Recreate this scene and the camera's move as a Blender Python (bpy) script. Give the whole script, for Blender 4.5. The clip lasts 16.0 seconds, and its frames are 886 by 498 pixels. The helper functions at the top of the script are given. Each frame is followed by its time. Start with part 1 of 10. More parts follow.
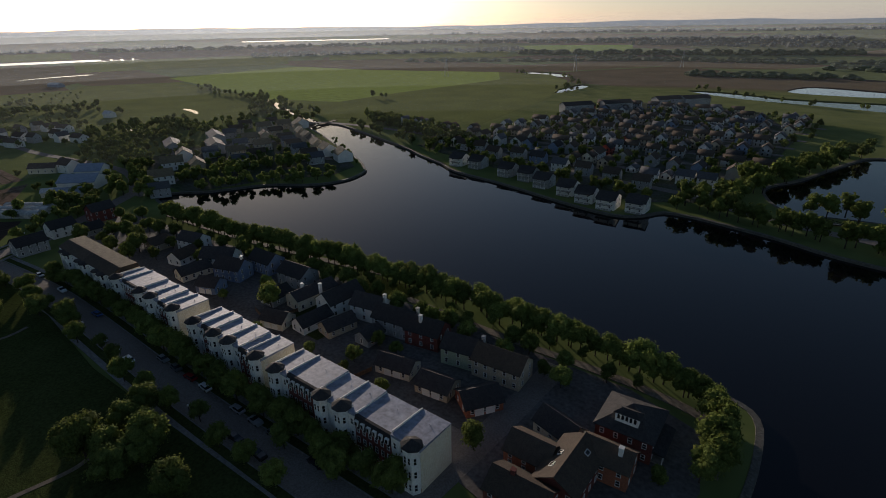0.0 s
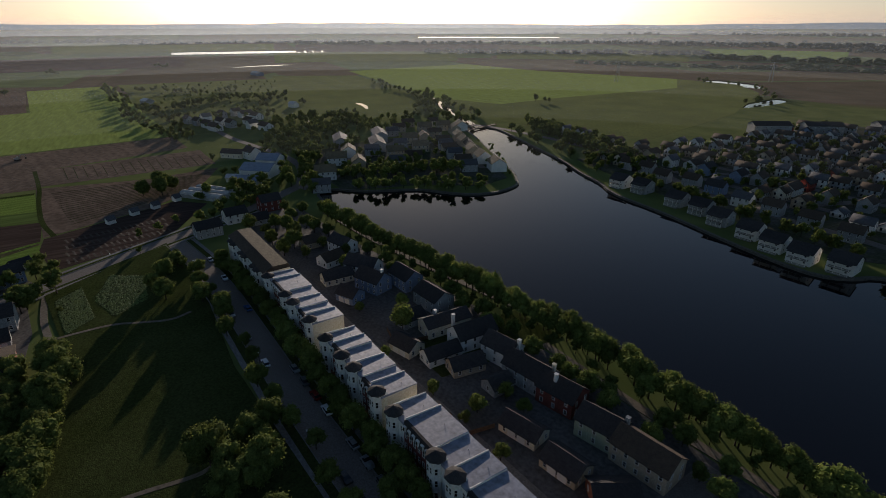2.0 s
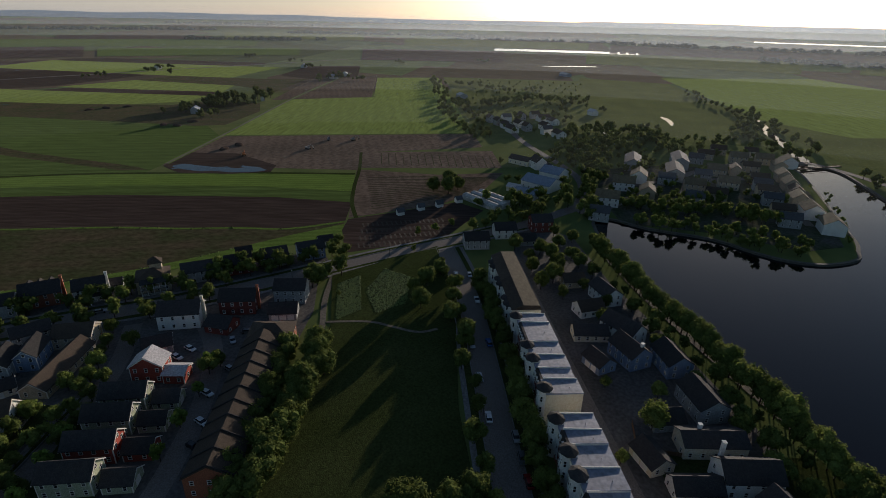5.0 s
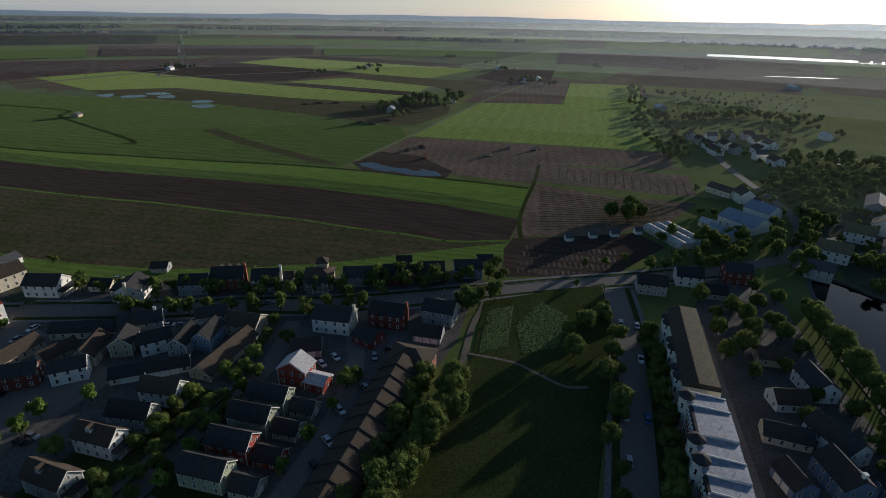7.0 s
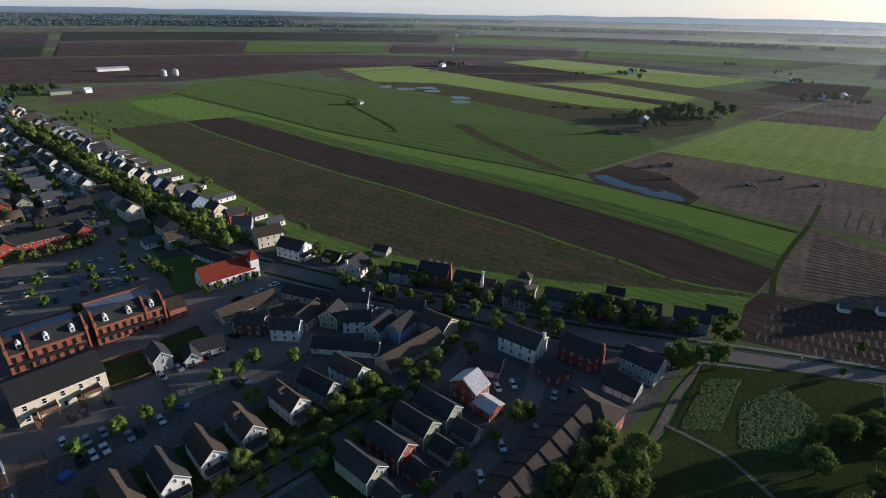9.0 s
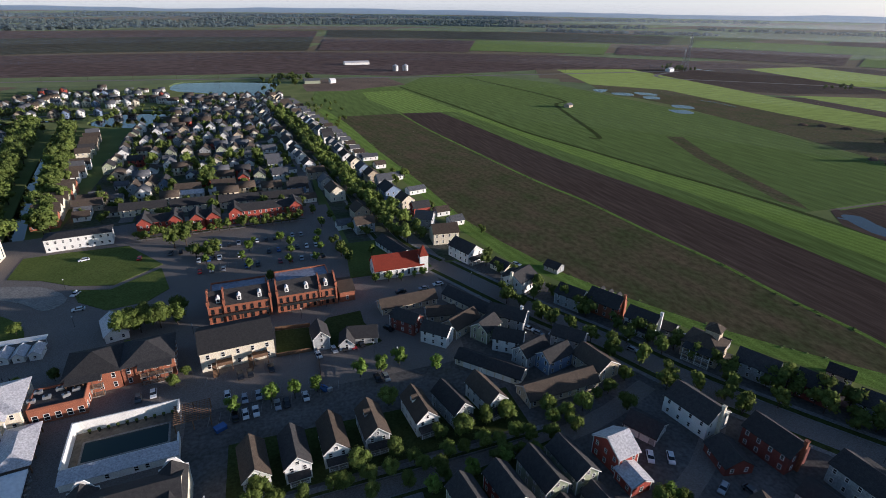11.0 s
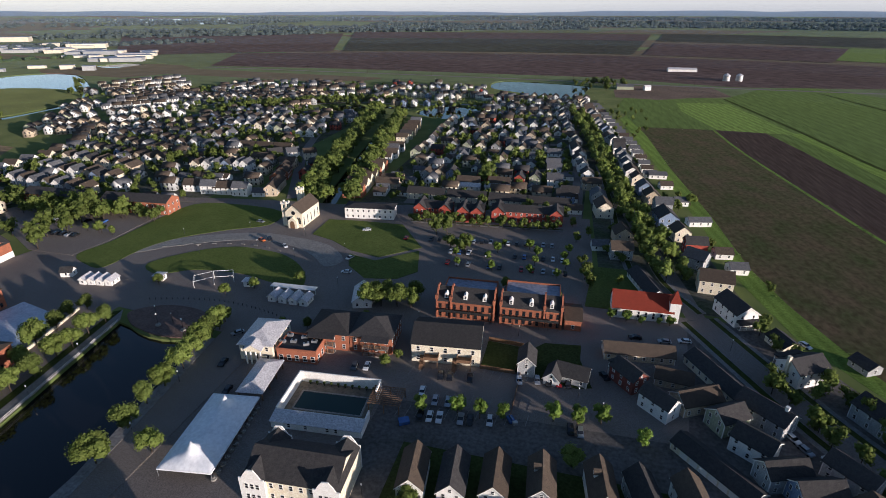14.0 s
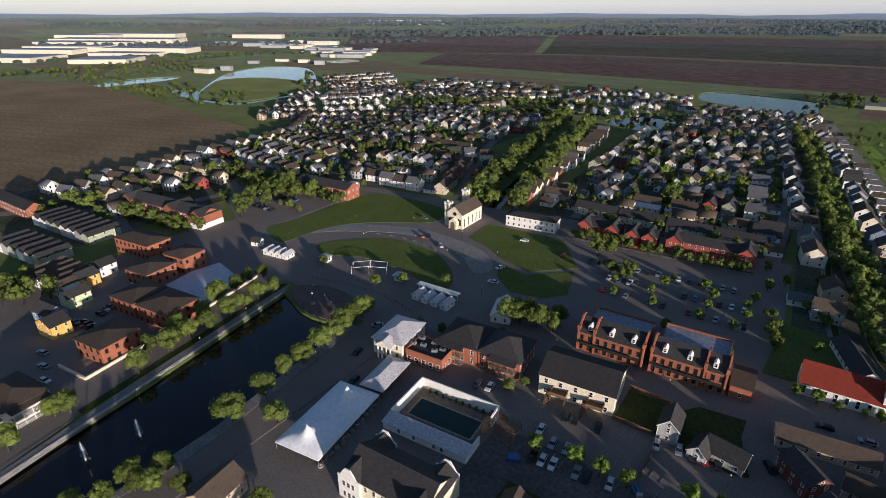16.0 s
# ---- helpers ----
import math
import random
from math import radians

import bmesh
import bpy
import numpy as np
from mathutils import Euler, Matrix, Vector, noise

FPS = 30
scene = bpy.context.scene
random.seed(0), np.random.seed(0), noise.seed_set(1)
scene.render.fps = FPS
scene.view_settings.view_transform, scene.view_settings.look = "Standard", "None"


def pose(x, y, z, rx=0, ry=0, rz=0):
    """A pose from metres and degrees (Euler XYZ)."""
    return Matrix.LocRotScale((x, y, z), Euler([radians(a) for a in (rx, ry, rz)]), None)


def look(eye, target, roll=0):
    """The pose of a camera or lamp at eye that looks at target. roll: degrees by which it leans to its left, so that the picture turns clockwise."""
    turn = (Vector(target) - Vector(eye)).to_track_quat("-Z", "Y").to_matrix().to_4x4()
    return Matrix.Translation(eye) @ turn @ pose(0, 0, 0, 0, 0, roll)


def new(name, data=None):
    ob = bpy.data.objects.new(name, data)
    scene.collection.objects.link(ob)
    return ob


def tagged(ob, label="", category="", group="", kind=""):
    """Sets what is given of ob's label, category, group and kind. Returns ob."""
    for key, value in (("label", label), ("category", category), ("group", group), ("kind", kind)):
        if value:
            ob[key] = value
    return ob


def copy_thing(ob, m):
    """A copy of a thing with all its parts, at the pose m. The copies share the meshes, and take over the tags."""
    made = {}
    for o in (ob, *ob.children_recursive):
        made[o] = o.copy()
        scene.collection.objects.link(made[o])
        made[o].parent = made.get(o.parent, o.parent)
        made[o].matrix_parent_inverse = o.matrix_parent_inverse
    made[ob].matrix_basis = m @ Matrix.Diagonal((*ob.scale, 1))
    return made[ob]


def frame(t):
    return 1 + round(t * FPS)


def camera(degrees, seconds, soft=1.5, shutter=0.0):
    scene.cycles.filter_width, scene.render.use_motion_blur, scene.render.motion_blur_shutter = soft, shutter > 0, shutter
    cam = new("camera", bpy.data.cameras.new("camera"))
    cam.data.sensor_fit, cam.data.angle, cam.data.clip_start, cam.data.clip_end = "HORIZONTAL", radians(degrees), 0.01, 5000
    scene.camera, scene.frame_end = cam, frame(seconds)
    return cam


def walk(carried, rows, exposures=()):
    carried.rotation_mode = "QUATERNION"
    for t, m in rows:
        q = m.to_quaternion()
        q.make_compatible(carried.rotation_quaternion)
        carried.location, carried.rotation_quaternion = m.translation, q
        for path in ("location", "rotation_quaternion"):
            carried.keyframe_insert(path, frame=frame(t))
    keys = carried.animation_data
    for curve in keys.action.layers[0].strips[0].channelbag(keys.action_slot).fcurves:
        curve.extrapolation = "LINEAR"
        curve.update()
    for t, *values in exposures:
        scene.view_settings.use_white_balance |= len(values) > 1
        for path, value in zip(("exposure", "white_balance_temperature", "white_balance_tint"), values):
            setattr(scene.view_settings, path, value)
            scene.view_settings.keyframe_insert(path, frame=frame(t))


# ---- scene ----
from mathutils.geometry import tessellate_polygon

cam = camera(79.92, 16.0, 0.5)
ROWS = [
    (0.0, -0.03, 0.05, 90.13, 67.07, 0.92, 44.51),
    (0.5, -3.57, 3.18, 91.62, 67.02, 0.73, 48.51),
    (1.0, -7.11, 6.1, 93.17, 67.0, 0.53, 52.59),
    (1.5, -10.7, 8.89, 94.69, 66.96, 0.29, 56.82),
    (2.0, -14.68, 10.94, 96.26, 66.9, 0.02, 61.54),
    (2.5, -18.42, 12.88, 97.81, 66.86, -0.21, 66.43),
    (3.0, -22.41, 14.43, 99.27, 66.79, -0.44, 71.8),
    (3.5, -26.77, 15.83, 100.48, 66.71, -0.66, 77.4),
    (4.0, -31.07, 17.01, 101.86, 66.59, -0.84, 82.71),
    (4.5, -35.55, 17.79, 103.18, 66.48, -1.02, 87.9),
    (7.0, -60.35, 18.73, 108.6, 66.12, -0.94, 112.71),
    (7.5, -65.22, 18.52, 109.27, 66.02, -0.95, 119.24),
    (8.0, -69.58, 17.43, 109.2, 65.92, -0.99, 126.38),
    (8.5, -73.93, 16.63, 109.03, 65.87, -1.01, 133.23),
    (9.0, -78.53, 15.97, 108.97, 65.84, -0.99, 139.34),
    (9.5, -82.81, 14.68, 108.89, 65.8, -0.96, 145.18),
    (10.0, -86.75, 12.87, 108.94, 65.69, -0.96, 150.77),
    (12.5, -104.84, 1.35, 108.77, 65.45, -0.3, 178.46),
    (13.0, -107.96, -1.3, 108.77, 65.48, -0.18, 183.84),
    (13.5, -110.36, -4.09, 108.94, 65.52, -0.1, 189.37),
    (14.0, -112.59, -7.43, 109.03, 65.56, -0.05, 194.73),
    (14.5, -114.18, -11.02, 109.09, 65.6, -0.03, 200.1),
    (15.0, -115.48, -14.77, 109.1, 65.63, -0.04, 205.34),
    (15.5, -116.42, -18.21, 109.37, 65.66, -0.07, 210.52),
    (16.0, -117.48, -21.8, 109.54, 65.72, -0.07, 215.38),
]
walk(cam, [(r[0], pose(*r[1:])) for r in ROWS],
     exposures=[(0.0, -0.46, 6500, 18), (4.5, -0.42, 6400, 16), (7.0, -0.32, 5850, 11), (10.0, 0.41, 5700, 16), (13.0, 0.48, 5800, 19), (16.0, 0.27, 6000, 19)])

# ---- light: low morning sun and clear sky ----
SUN_AZ, SUN_EL = 156.0, 7.2          # degrees, counted from +x towards +y; above the horizon
world = bpy.data.worlds.new("sky")
scene.world = world
world.use_nodes = True
wn = world.node_tree.nodes
sky = wn.new("ShaderNodeTexSky")
sky.sky_type, sky.sun_disc = "NISHITA", False
sky.sun_elevation, sky.sun_rotation = radians(SUN_EL), radians(90 - SUN_AZ)
sky.altitude, sky.air_density, sky.dust_density, sky.ozone_density = 150, 1.0, 0.7, 2.3
wn["Background"].inputs["Strength"].default_value = 0.114
world.node_tree.links.new(sky.outputs[0], wn["Background"].inputs["Color"])

sun = new("sun", bpy.data.lights.new("sun", "SUN"))
sun.data.energy, sun.data.angle, sun.data.color = 5.0, radians(0.6), (1.0, 0.88, 0.72)
sun.matrix_world = look((0, 0, 0), (-math.cos(radians(SUN_AZ)) * math.cos(radians(SUN_EL)),
                                    -math.sin(radians(SUN_AZ)) * math.cos(radians(SUN_EL)), -math.sin(radians(SUN_EL))))

# ---- materials ----
def mat(name, col, col2=None, rough=0.85, scale=0.5, detail=6.0, bump=0.0, bscale=6.0, metal=0.0, stretch=(1, 1, 1), rot=0.0,
        random_amount=0.0, fine=None, spec=0.3, world_space=False, fuzz=None, stripes=None):
    """A surface whose colour wanders between col and col2 at two scales, with fine relief."""
    m = bpy.data.materials.new(name)
    m.use_nodes = True
    t, n = m.node_tree, m.node_tree.nodes
    b = n["Principled BSDF"]
    b.inputs["Roughness"].default_value, b.inputs["Metallic"].default_value = rough, metal
    b.inputs["Specular IOR Level"].default_value = spec
    if fuzz:  # blades and stalks that catch low light
        b.inputs["Sheen Weight"].default_value, b.inputs["Sheen Roughness"].default_value, b.inputs["Sheen Tint"].default_value = fuzz[3], 0.5, (*fuzz[:3], 1)
    tc = n.new("ShaderNodeTexCoord")
    mp = n.new("ShaderNodeMapping")
    mp.inputs["Scale"].default_value, mp.inputs["Rotation"].default_value = stretch, (0, 0, radians(rot))
    src = tc.outputs["Object"]
    if world_space:
        src = n.new("ShaderNodeNewGeometry").outputs["Position"]
    t.links.new(src, mp.inputs["Vector"])
    no = n.new("ShaderNodeTexNoise")
    no.inputs["Scale"].default_value, no.inputs["Detail"].default_value = scale, detail
    t.links.new(mp.outputs[0], no.inputs["Vector"])
    ramp = n.new("ShaderNodeValToRGB")
    ramp.color_ramp.elements[0].position, ramp.color_ramp.elements[1].position = 0.32, 0.68
    ramp.color_ramp.elements[0].color, ramp.color_ramp.elements[1].color = (*col, 1), (*(col2 or [c * 0.75 for c in col]), 1)
    t.links.new(no.outputs["Fac"], ramp.inputs["Fac"])
    out = ramp.outputs["Color"]
    if fine:
        n2 = n.new("ShaderNodeTexNoise")
        n2.inputs["Scale"].default_value, n2.inputs["Detail"].default_value = fine, 8.0
        t.links.new(mp.outputs[0], n2.inputs["Vector"])
        hs = n.new("ShaderNodeMix")
        hs.data_type, hs.blend_type = "RGBA", "OVERLAY"
        hs.inputs["Factor"].default_value = 0.8
        t.links.new(out, hs.inputs[6])
        t.links.new(n2.outputs["Fac"], hs.inputs[7])
        out = hs.outputs[2]
    if stripes:  # drill rows and wheel tracks: spacing in metres, heading, strength
        m2, wv, ov = n.new("ShaderNodeMapping"), n.new("ShaderNodeTexWave"), n.new("ShaderNodeMix")
        m2.inputs["Rotation"].default_value = (0, 0, radians(stripes[1]))
        t.links.new(src, m2.inputs["Vector"])
        t.links.new(m2.outputs[0], wv.inputs["Vector"])
        wv.inputs["Scale"].default_value, wv.inputs["Distortion"].default_value = 0.314 / stripes[0], 2.5
        wv.inputs["Detail"].default_value, wv.inputs["Detail Scale"].default_value = 3.0, 1.5
        ov.data_type, ov.blend_type, ov.inputs["Factor"].default_value = "RGBA", "OVERLAY", stripes[2]
        t.links.new(out, ov.inputs[6])
        t.links.new(wv.outputs["Fac"], ov.inputs[7])
        out = ov.outputs[2]
    if random_amount:
        oi = n.new("ShaderNodeObjectInfo")
        mr = n.new("ShaderNodeMapRange")
        mr.inputs["To Min"].default_value, mr.inputs["To Max"].default_value = 1 - random_amount, 1 + random_amount
        t.links.new(oi.outputs["Random"], mr.inputs["Value"])
        hv = n.new("ShaderNodeHueSaturation")
        t.links.new(mr.outputs[0], hv.inputs["Value"])
        t.links.new(out, hv.inputs["Color"])
        out = hv.outputs[0]
    t.links.new(out, b.inputs["Base Color"])
    if bump:
        n3 = n.new("ShaderNodeTexNoise")
        n3.inputs["Scale"].default_value, n3.inputs["Detail"].default_value = bscale, 4.0
        t.links.new(mp.outputs[0], n3.inputs["Vector"])
        bp = n.new("ShaderNodeBump")
        bp.inputs["Strength"].default_value, bp.inputs["Distance"].default_value = bump, 0.3
        t.links.new(n3.outputs["Fac"], bp.inputs["Height"])
        t.links.new(bp.outputs[0], b.inputs["Normal"])
    return m


# light painted into colour: dark grass for shaded lawns, lighter copy for sunlit ones
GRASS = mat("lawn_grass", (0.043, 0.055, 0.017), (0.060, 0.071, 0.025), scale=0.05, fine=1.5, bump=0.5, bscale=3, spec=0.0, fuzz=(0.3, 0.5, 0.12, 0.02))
LAWN = mat("lawn_grass_sunlit_tone", (0.086, 0.107, 0.031), (0.109, 0.129, 0.039), scale=0.06, fine=1.5, bump=0.4, bscale=3, spec=0.0, fuzz=(0.4, 0.6, 0.15, 0.08))
VERGE = mat("verge_grass", (0.112, 0.172, 0.036), (0.082, 0.132, 0.030), scale=0.08, fine=1.2, bump=0.4, bscale=2, spec=0.0, fuzz=(0.5, 0.7, 0.18, 0.14), stripes=(5, -10, 0.15))
CROP = mat("young_crop", (0.10, 0.165, 0.035), (0.08, 0.135, 0.03), scale=0.012, fine=0.5, stretch=(1, 0.12, 1), rot=-15, bump=0.3, bscale=1.5, spec=0.0, fuzz=(0.5, 0.66, 0.2, 0.14), stripes=(7, -12, 0.22))
CROP_DARK = mat("green_crop", (0.058, 0.092, 0.027), (0.072, 0.108, 0.031), scale=0.012, fine=0.4, stretch=(1, 0.1, 1), rot=-10, bump=0.3, bscale=1.5, spec=0.0, fuzz=(0.45, 0.6, 0.2, 0.10), stripes=(11, -9, 0.12))
CROP_BRIGHT = mat("bright_green_crop", (0.15, 0.205, 0.052), (0.125, 0.175, 0.045), scale=0.006, fine=0.3, stretch=(0.15, 1, 1), rot=-5, bump=0.2, bscale=1.5, spec=0.0, fuzz=(0.6, 0.72, 0.22, 0.16), stripes=(16, 80, 0.06))
WEEDS = mat("weedy_field", (0.098, 0.072, 0.046), (0.054, 0.066, 0.027), scale=0.07, detail=10, fine=0.45, stretch=(1, 0.6, 1), rot=-12, bump=0.4, bscale=0.8, spec=0.0, fuzz=(0.5, 0.45, 0.25, 0.05), stripes=(7, -12, 0.07))
SOIL = mat("ploughed_soil", (0.082, 0.058, 0.046), (0.06, 0.043, 0.035), scale=0.02, fine=0.5, stretch=(1, 0.08, 1), rot=-12, bump=0.5, bscale=1.0, spec=0.0, fuzz=(0.4, 0.3, 0.25, 0.03), stripes=(6, -9, 0.08))
SOIL_LIGHT = mat("graded_dirt", (0.20, 0.142, 0.105), (0.125, 0.094, 0.071), scale=0.02, fine=0.3, bump=0.5, bscale=0.6, spec=0.0, fuzz=(0.45, 0.35, 0.28, 0.05), stripes=(8, 75, 0.07))
FAR_OLIVE = mat("far_dull_pasture", (0.105, 0.098, 0.066), (0.088, 0.078, 0.058), scale=0.004, fine=0.05, spec=0.0)
# ploughed soil made paler and pinker, with distance haze painted in
FAR_SOIL_HAZED = mat("far_soil_hazed", (0.17, 0.115, 0.095), (0.14, 0.092, 0.075), scale=0.004, fine=0.05, spec=0.0)
DRY_SOIL = mat("dry_tilled_soil", (0.24, 0.172, 0.10), (0.17, 0.12, 0.076), scale=0.012, fine=0.3, spec=0.0, stripes=(16, 70, 0.06), fuzz=(0.5, 0.4, 0.25, 0.05))
MEADOW = mat("rough_meadow", (0.105, 0.13, 0.042), (0.065, 0.085, 0.03), scale=0.02, fine=0.4, bump=0.6, bscale=0.8, spec=0.0, fuzz=(0.55, 0.58, 0.25, 0.12))
ASPHALT = mat("street_asphalt", (0.172, 0.145, 0.126), (0.205, 0.175, 0.152), scale=0.035, detail=3, fine=3.0, rough=0.9, spec=0.15)
QUARTER = mat("gardens_and_drives", (0.115, 0.108, 0.092), (0.058, 0.075, 0.032), scale=0.07, detail=3, fine=0.6, spec=0.0)
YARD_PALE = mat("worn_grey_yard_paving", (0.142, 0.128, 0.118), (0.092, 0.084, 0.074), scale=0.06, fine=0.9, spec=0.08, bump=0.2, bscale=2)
WALK = mat("grey_walk_paving", (0.17, 0.16, 0.15), (0.215, 0.205, 0.195), scale=0.2, fine=1.5, rough=0.9)
CONCRETE = mat("pale_concrete", (0.27, 0.25, 0.22), (0.21, 0.195, 0.175), scale=0.15, fine=1.5, rough=0.9)
PATH = mat("gravel_path", (0.14, 0.115, 0.085), (0.18, 0.15, 0.11), scale=0.2, fine=1.0, rough=0.95)
PAVER = mat("brick_paving", (0.12, 0.075, 0.06), (0.15, 0.10, 0.08), scale=0.3, fine=1.5, rough=0.9)
STONE = mat("bank_stone", (0.13, 0.12, 0.10), (0.08, 0.075, 0.062), scale=0.8, fine=2.0, bump=0.6, bscale=2)
BRICK = mat("red_brick", (0.33, 0.115, 0.060), (0.26, 0.092, 0.052), scale=0.6, fine=4.0, random_amount=0.12)
BRICK_DARK = mat("dark_red_brick", (0.20, 0.055, 0.04), (0.15, 0.045, 0.035), scale=0.6, fine=4.0, random_amount=0.1)
BROWNWOOD = mat("brown_boards", (0.20, 0.11, 0.06), (0.14, 0.08, 0.045), scale=0.7, fine=3.0)
WHITE = mat("white_paint", (0.80, 0.77, 0.71), (0.70, 0.67, 0.62), scale=0.4, fine=3.0, rough=0.6)
CREAM = mat("cream_render", (0.72, 0.64, 0.48), (0.65, 0.57, 0.43), scale=0.4, fine=3.0)
SIDING = {
    "white": WHITE, "cream": CREAM, "brick": BRICK, "darkbrick": BRICK_DARK,
    "grey": mat("grey_siding", (0.36, 0.36, 0.35), (0.30, 0.30, 0.29), scale=0.5, fine=3, random_amount=0.1),
    "blue": mat("slate_blue_siding", (0.20, 0.26, 0.36), (0.17, 0.22, 0.31), scale=0.5, fine=3, random_amount=0.1),
    "green": mat("sage_green_siding", (0.36, 0.38, 0.26), (0.31, 0.33, 0.23), scale=0.5, fine=3, random_amount=0.1),
    "tan": mat("tan_siding", (0.50, 0.40, 0.28), (0.43, 0.35, 0.25), scale=0.5, fine=3, random_amount=0.1),
    "red": mat("barn_red_siding", (0.36, 0.07, 0.045), (0.30, 0.06, 0.04), scale=0.5, fine=3),
    "yellow": mat("ochre_yellow_siding", (0.72, 0.42, 0.10), (0.65, 0.37, 0.09), scale=0.5, fine=3),
    "lime": mat("pale_green_siding", (0.55, 0.62, 0.36), (0.50, 0.56, 0.33), scale=0.5, fine=3),
}
ROOFS = {
    "dark": mat("charcoal_shingles", (0.040, 0.038, 0.038), (0.058, 0.054, 0.052), scale=1.2, fine=5, bump=0.3, bscale=5, random_amount=0.18, spec=0.12),
    "brown": mat("brown_shingles", (0.092, 0.070, 0.052), (0.070, 0.053, 0.041), scale=1.0, fine=5, bump=0.3, bscale=5, random_amount=0.15, spec=0.12),
    "tan": mat("weathered_tan_roof", (0.22, 0.17, 0.105), (0.16, 0.125, 0.08), scale=0.5, fine=3, bump=0.2, bscale=4, spec=0.12),
    "grey": mat("grey_shingles", (0.12, 0.12, 0.125), (0.09, 0.09, 0.095), scale=1.0, fine=5, bump=0.3, bscale=5, random_amount=0.15, spec=0.12),
    "bluegrey": mat("blue_grey_metal_roof", (0.27, 0.31, 0.38), (0.22, 0.25, 0.31), scale=0.3, fine=2, rough=0.45),
    "metal": mat("pale_metal_roof", (0.52, 0.50, 0.50), (0.45, 0.43, 0.44), scale=0.3, fine=2, rough=0.45),
    "red": mat("rust_red_shingles", (0.24, 0.042, 0.024), (0.19, 0.036, 0.022), scale=1.0, fine=5, bump=0.3, bscale=5, spec=0.12),
    "membrane": mat("pale_roof_membrane", (0.25, 0.27, 0.33), (0.205, 0.215, 0.265), scale=0.15, fine=0.8, rough=0.6),
}
FABRIC = mat("white_tent_fabric", (0.78, 0.78, 0.78), (0.72, 0.72, 0.73), scale=0.2, fine=1.0, rough=0.5)
GLASS = mat("window_glass", (0.012, 0.014, 0.018), (0.02, 0.022, 0.026), rough=0.08, spec=0.6, scale=0.3)
GREENHOUSE = mat("greenhouse_sheeting", (0.50, 0.48, 0.44), (0.38, 0.36, 0.33), scale=0.3, fine=1, rough=0.35)
BARK = mat("tree_bark", (0.07, 0.05, 0.035), (0.045, 0.033, 0.025), scale=2, fine=6, bump=0.5)
IRON = mat("black_iron", (0.02, 0.02, 0.02), (0.03, 0.03, 0.03), rough=0.5)
STEEL = mat("galvanised_steel", (0.45, 0.45, 0.45), (0.38, 0.38, 0.38), rough=0.4, metal=0.6)
RUBBER = mat("tyre_rubber", (0.015, 0.015, 0.015), rough=0.9)
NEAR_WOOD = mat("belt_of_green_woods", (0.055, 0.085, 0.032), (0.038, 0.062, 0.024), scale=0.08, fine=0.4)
# woodland greyed and blued, distance haze put into its colour
FAR_WOOD_HAZED = mat("far_woods_hazed", (0.060, 0.078, 0.066), (0.045, 0.060, 0.055), scale=0.01, fine=0.05)


def leaves(name, a, b):
    """Foliage: diffuse with light coming through, hue varying from clump to clump."""
    m = mat(name, a, b, scale=0.35, fine=2.0, rough=0.85, spec=0.04, random_amount=0.22)
    t, n = m.node_tree, m.node_tree.nodes
    bsdf, outp = n["Principled BSDF"], n["Material Output"]
    col = bsdf.inputs["Base Color"].links[0].from_socket
    tr = n.new("ShaderNodeBsdfTranslucent")
    mx = n.new("ShaderNodeMixShader")
    mx.inputs[0].default_value = 0.3
    bright = n.new("ShaderNodeHueSaturation")
    bright.inputs["Value"].default_value, bright.inputs["Hue"].default_value = 1.6, 0.48
    t.links.new(col, bright.inputs["Color"])
    t.links.new(bright.outputs[0], tr.inputs["Color"])
    t.links.new(bsdf.outputs[0], mx.inputs[1])
    t.links.new(tr.outputs[0], mx.inputs[2])
    t.links.new(mx.outputs[0], outp.inputs["Surface"])
    return m


LEAF = [leaves("maple_leaves", (0.110, 0.148, 0.034), (0.158, 0.193, 0.050)),
        leaves("elm_leaves", (0.086, 0.116, 0.029), (0.124, 0.154, 0.042)),
        leaves("young_leaves", (0.13, 0.20, 0.038), (0.17, 0.235, 0.055))]


def water_material(name, deep, ripple):
    m = bpy.data.materials.new(name)
    m.use_nodes = True
    t, n = m.node_tree, m.node_tree.nodes
    b = n["Principled BSDF"]
    b.inputs["Base Color"].default_value, b.inputs["Roughness"].default_value = (*deep, 1), 0.03
    b.inputs["IOR"].default_value = 1.33
    geo = n.new("ShaderNodeNewGeometry")
    no = n.new("ShaderNodeTexNoise")
    no.inputs["Scale"].default_value, no.inputs["Detail"].default_value = 0.6, 3.0
    t.links.new(geo.outputs["Position"], no.inputs["Vector"])
    bp = n.new("ShaderNodeBump")
    bp.inputs["Strength"].default_value, bp.inputs["Distance"].default_value = ripple, 0.1
    t.links.new(no.outputs["Fac"], bp.inputs["Height"])
    t.links.new(bp.outputs[0], b.inputs["Normal"])
    return m


WATER = water_material("lake_water", (0.006, 0.0055, 0.007), 0.05)
POOL = water_material("pool_water", (0.016, 0.034, 0.030), 0.03)


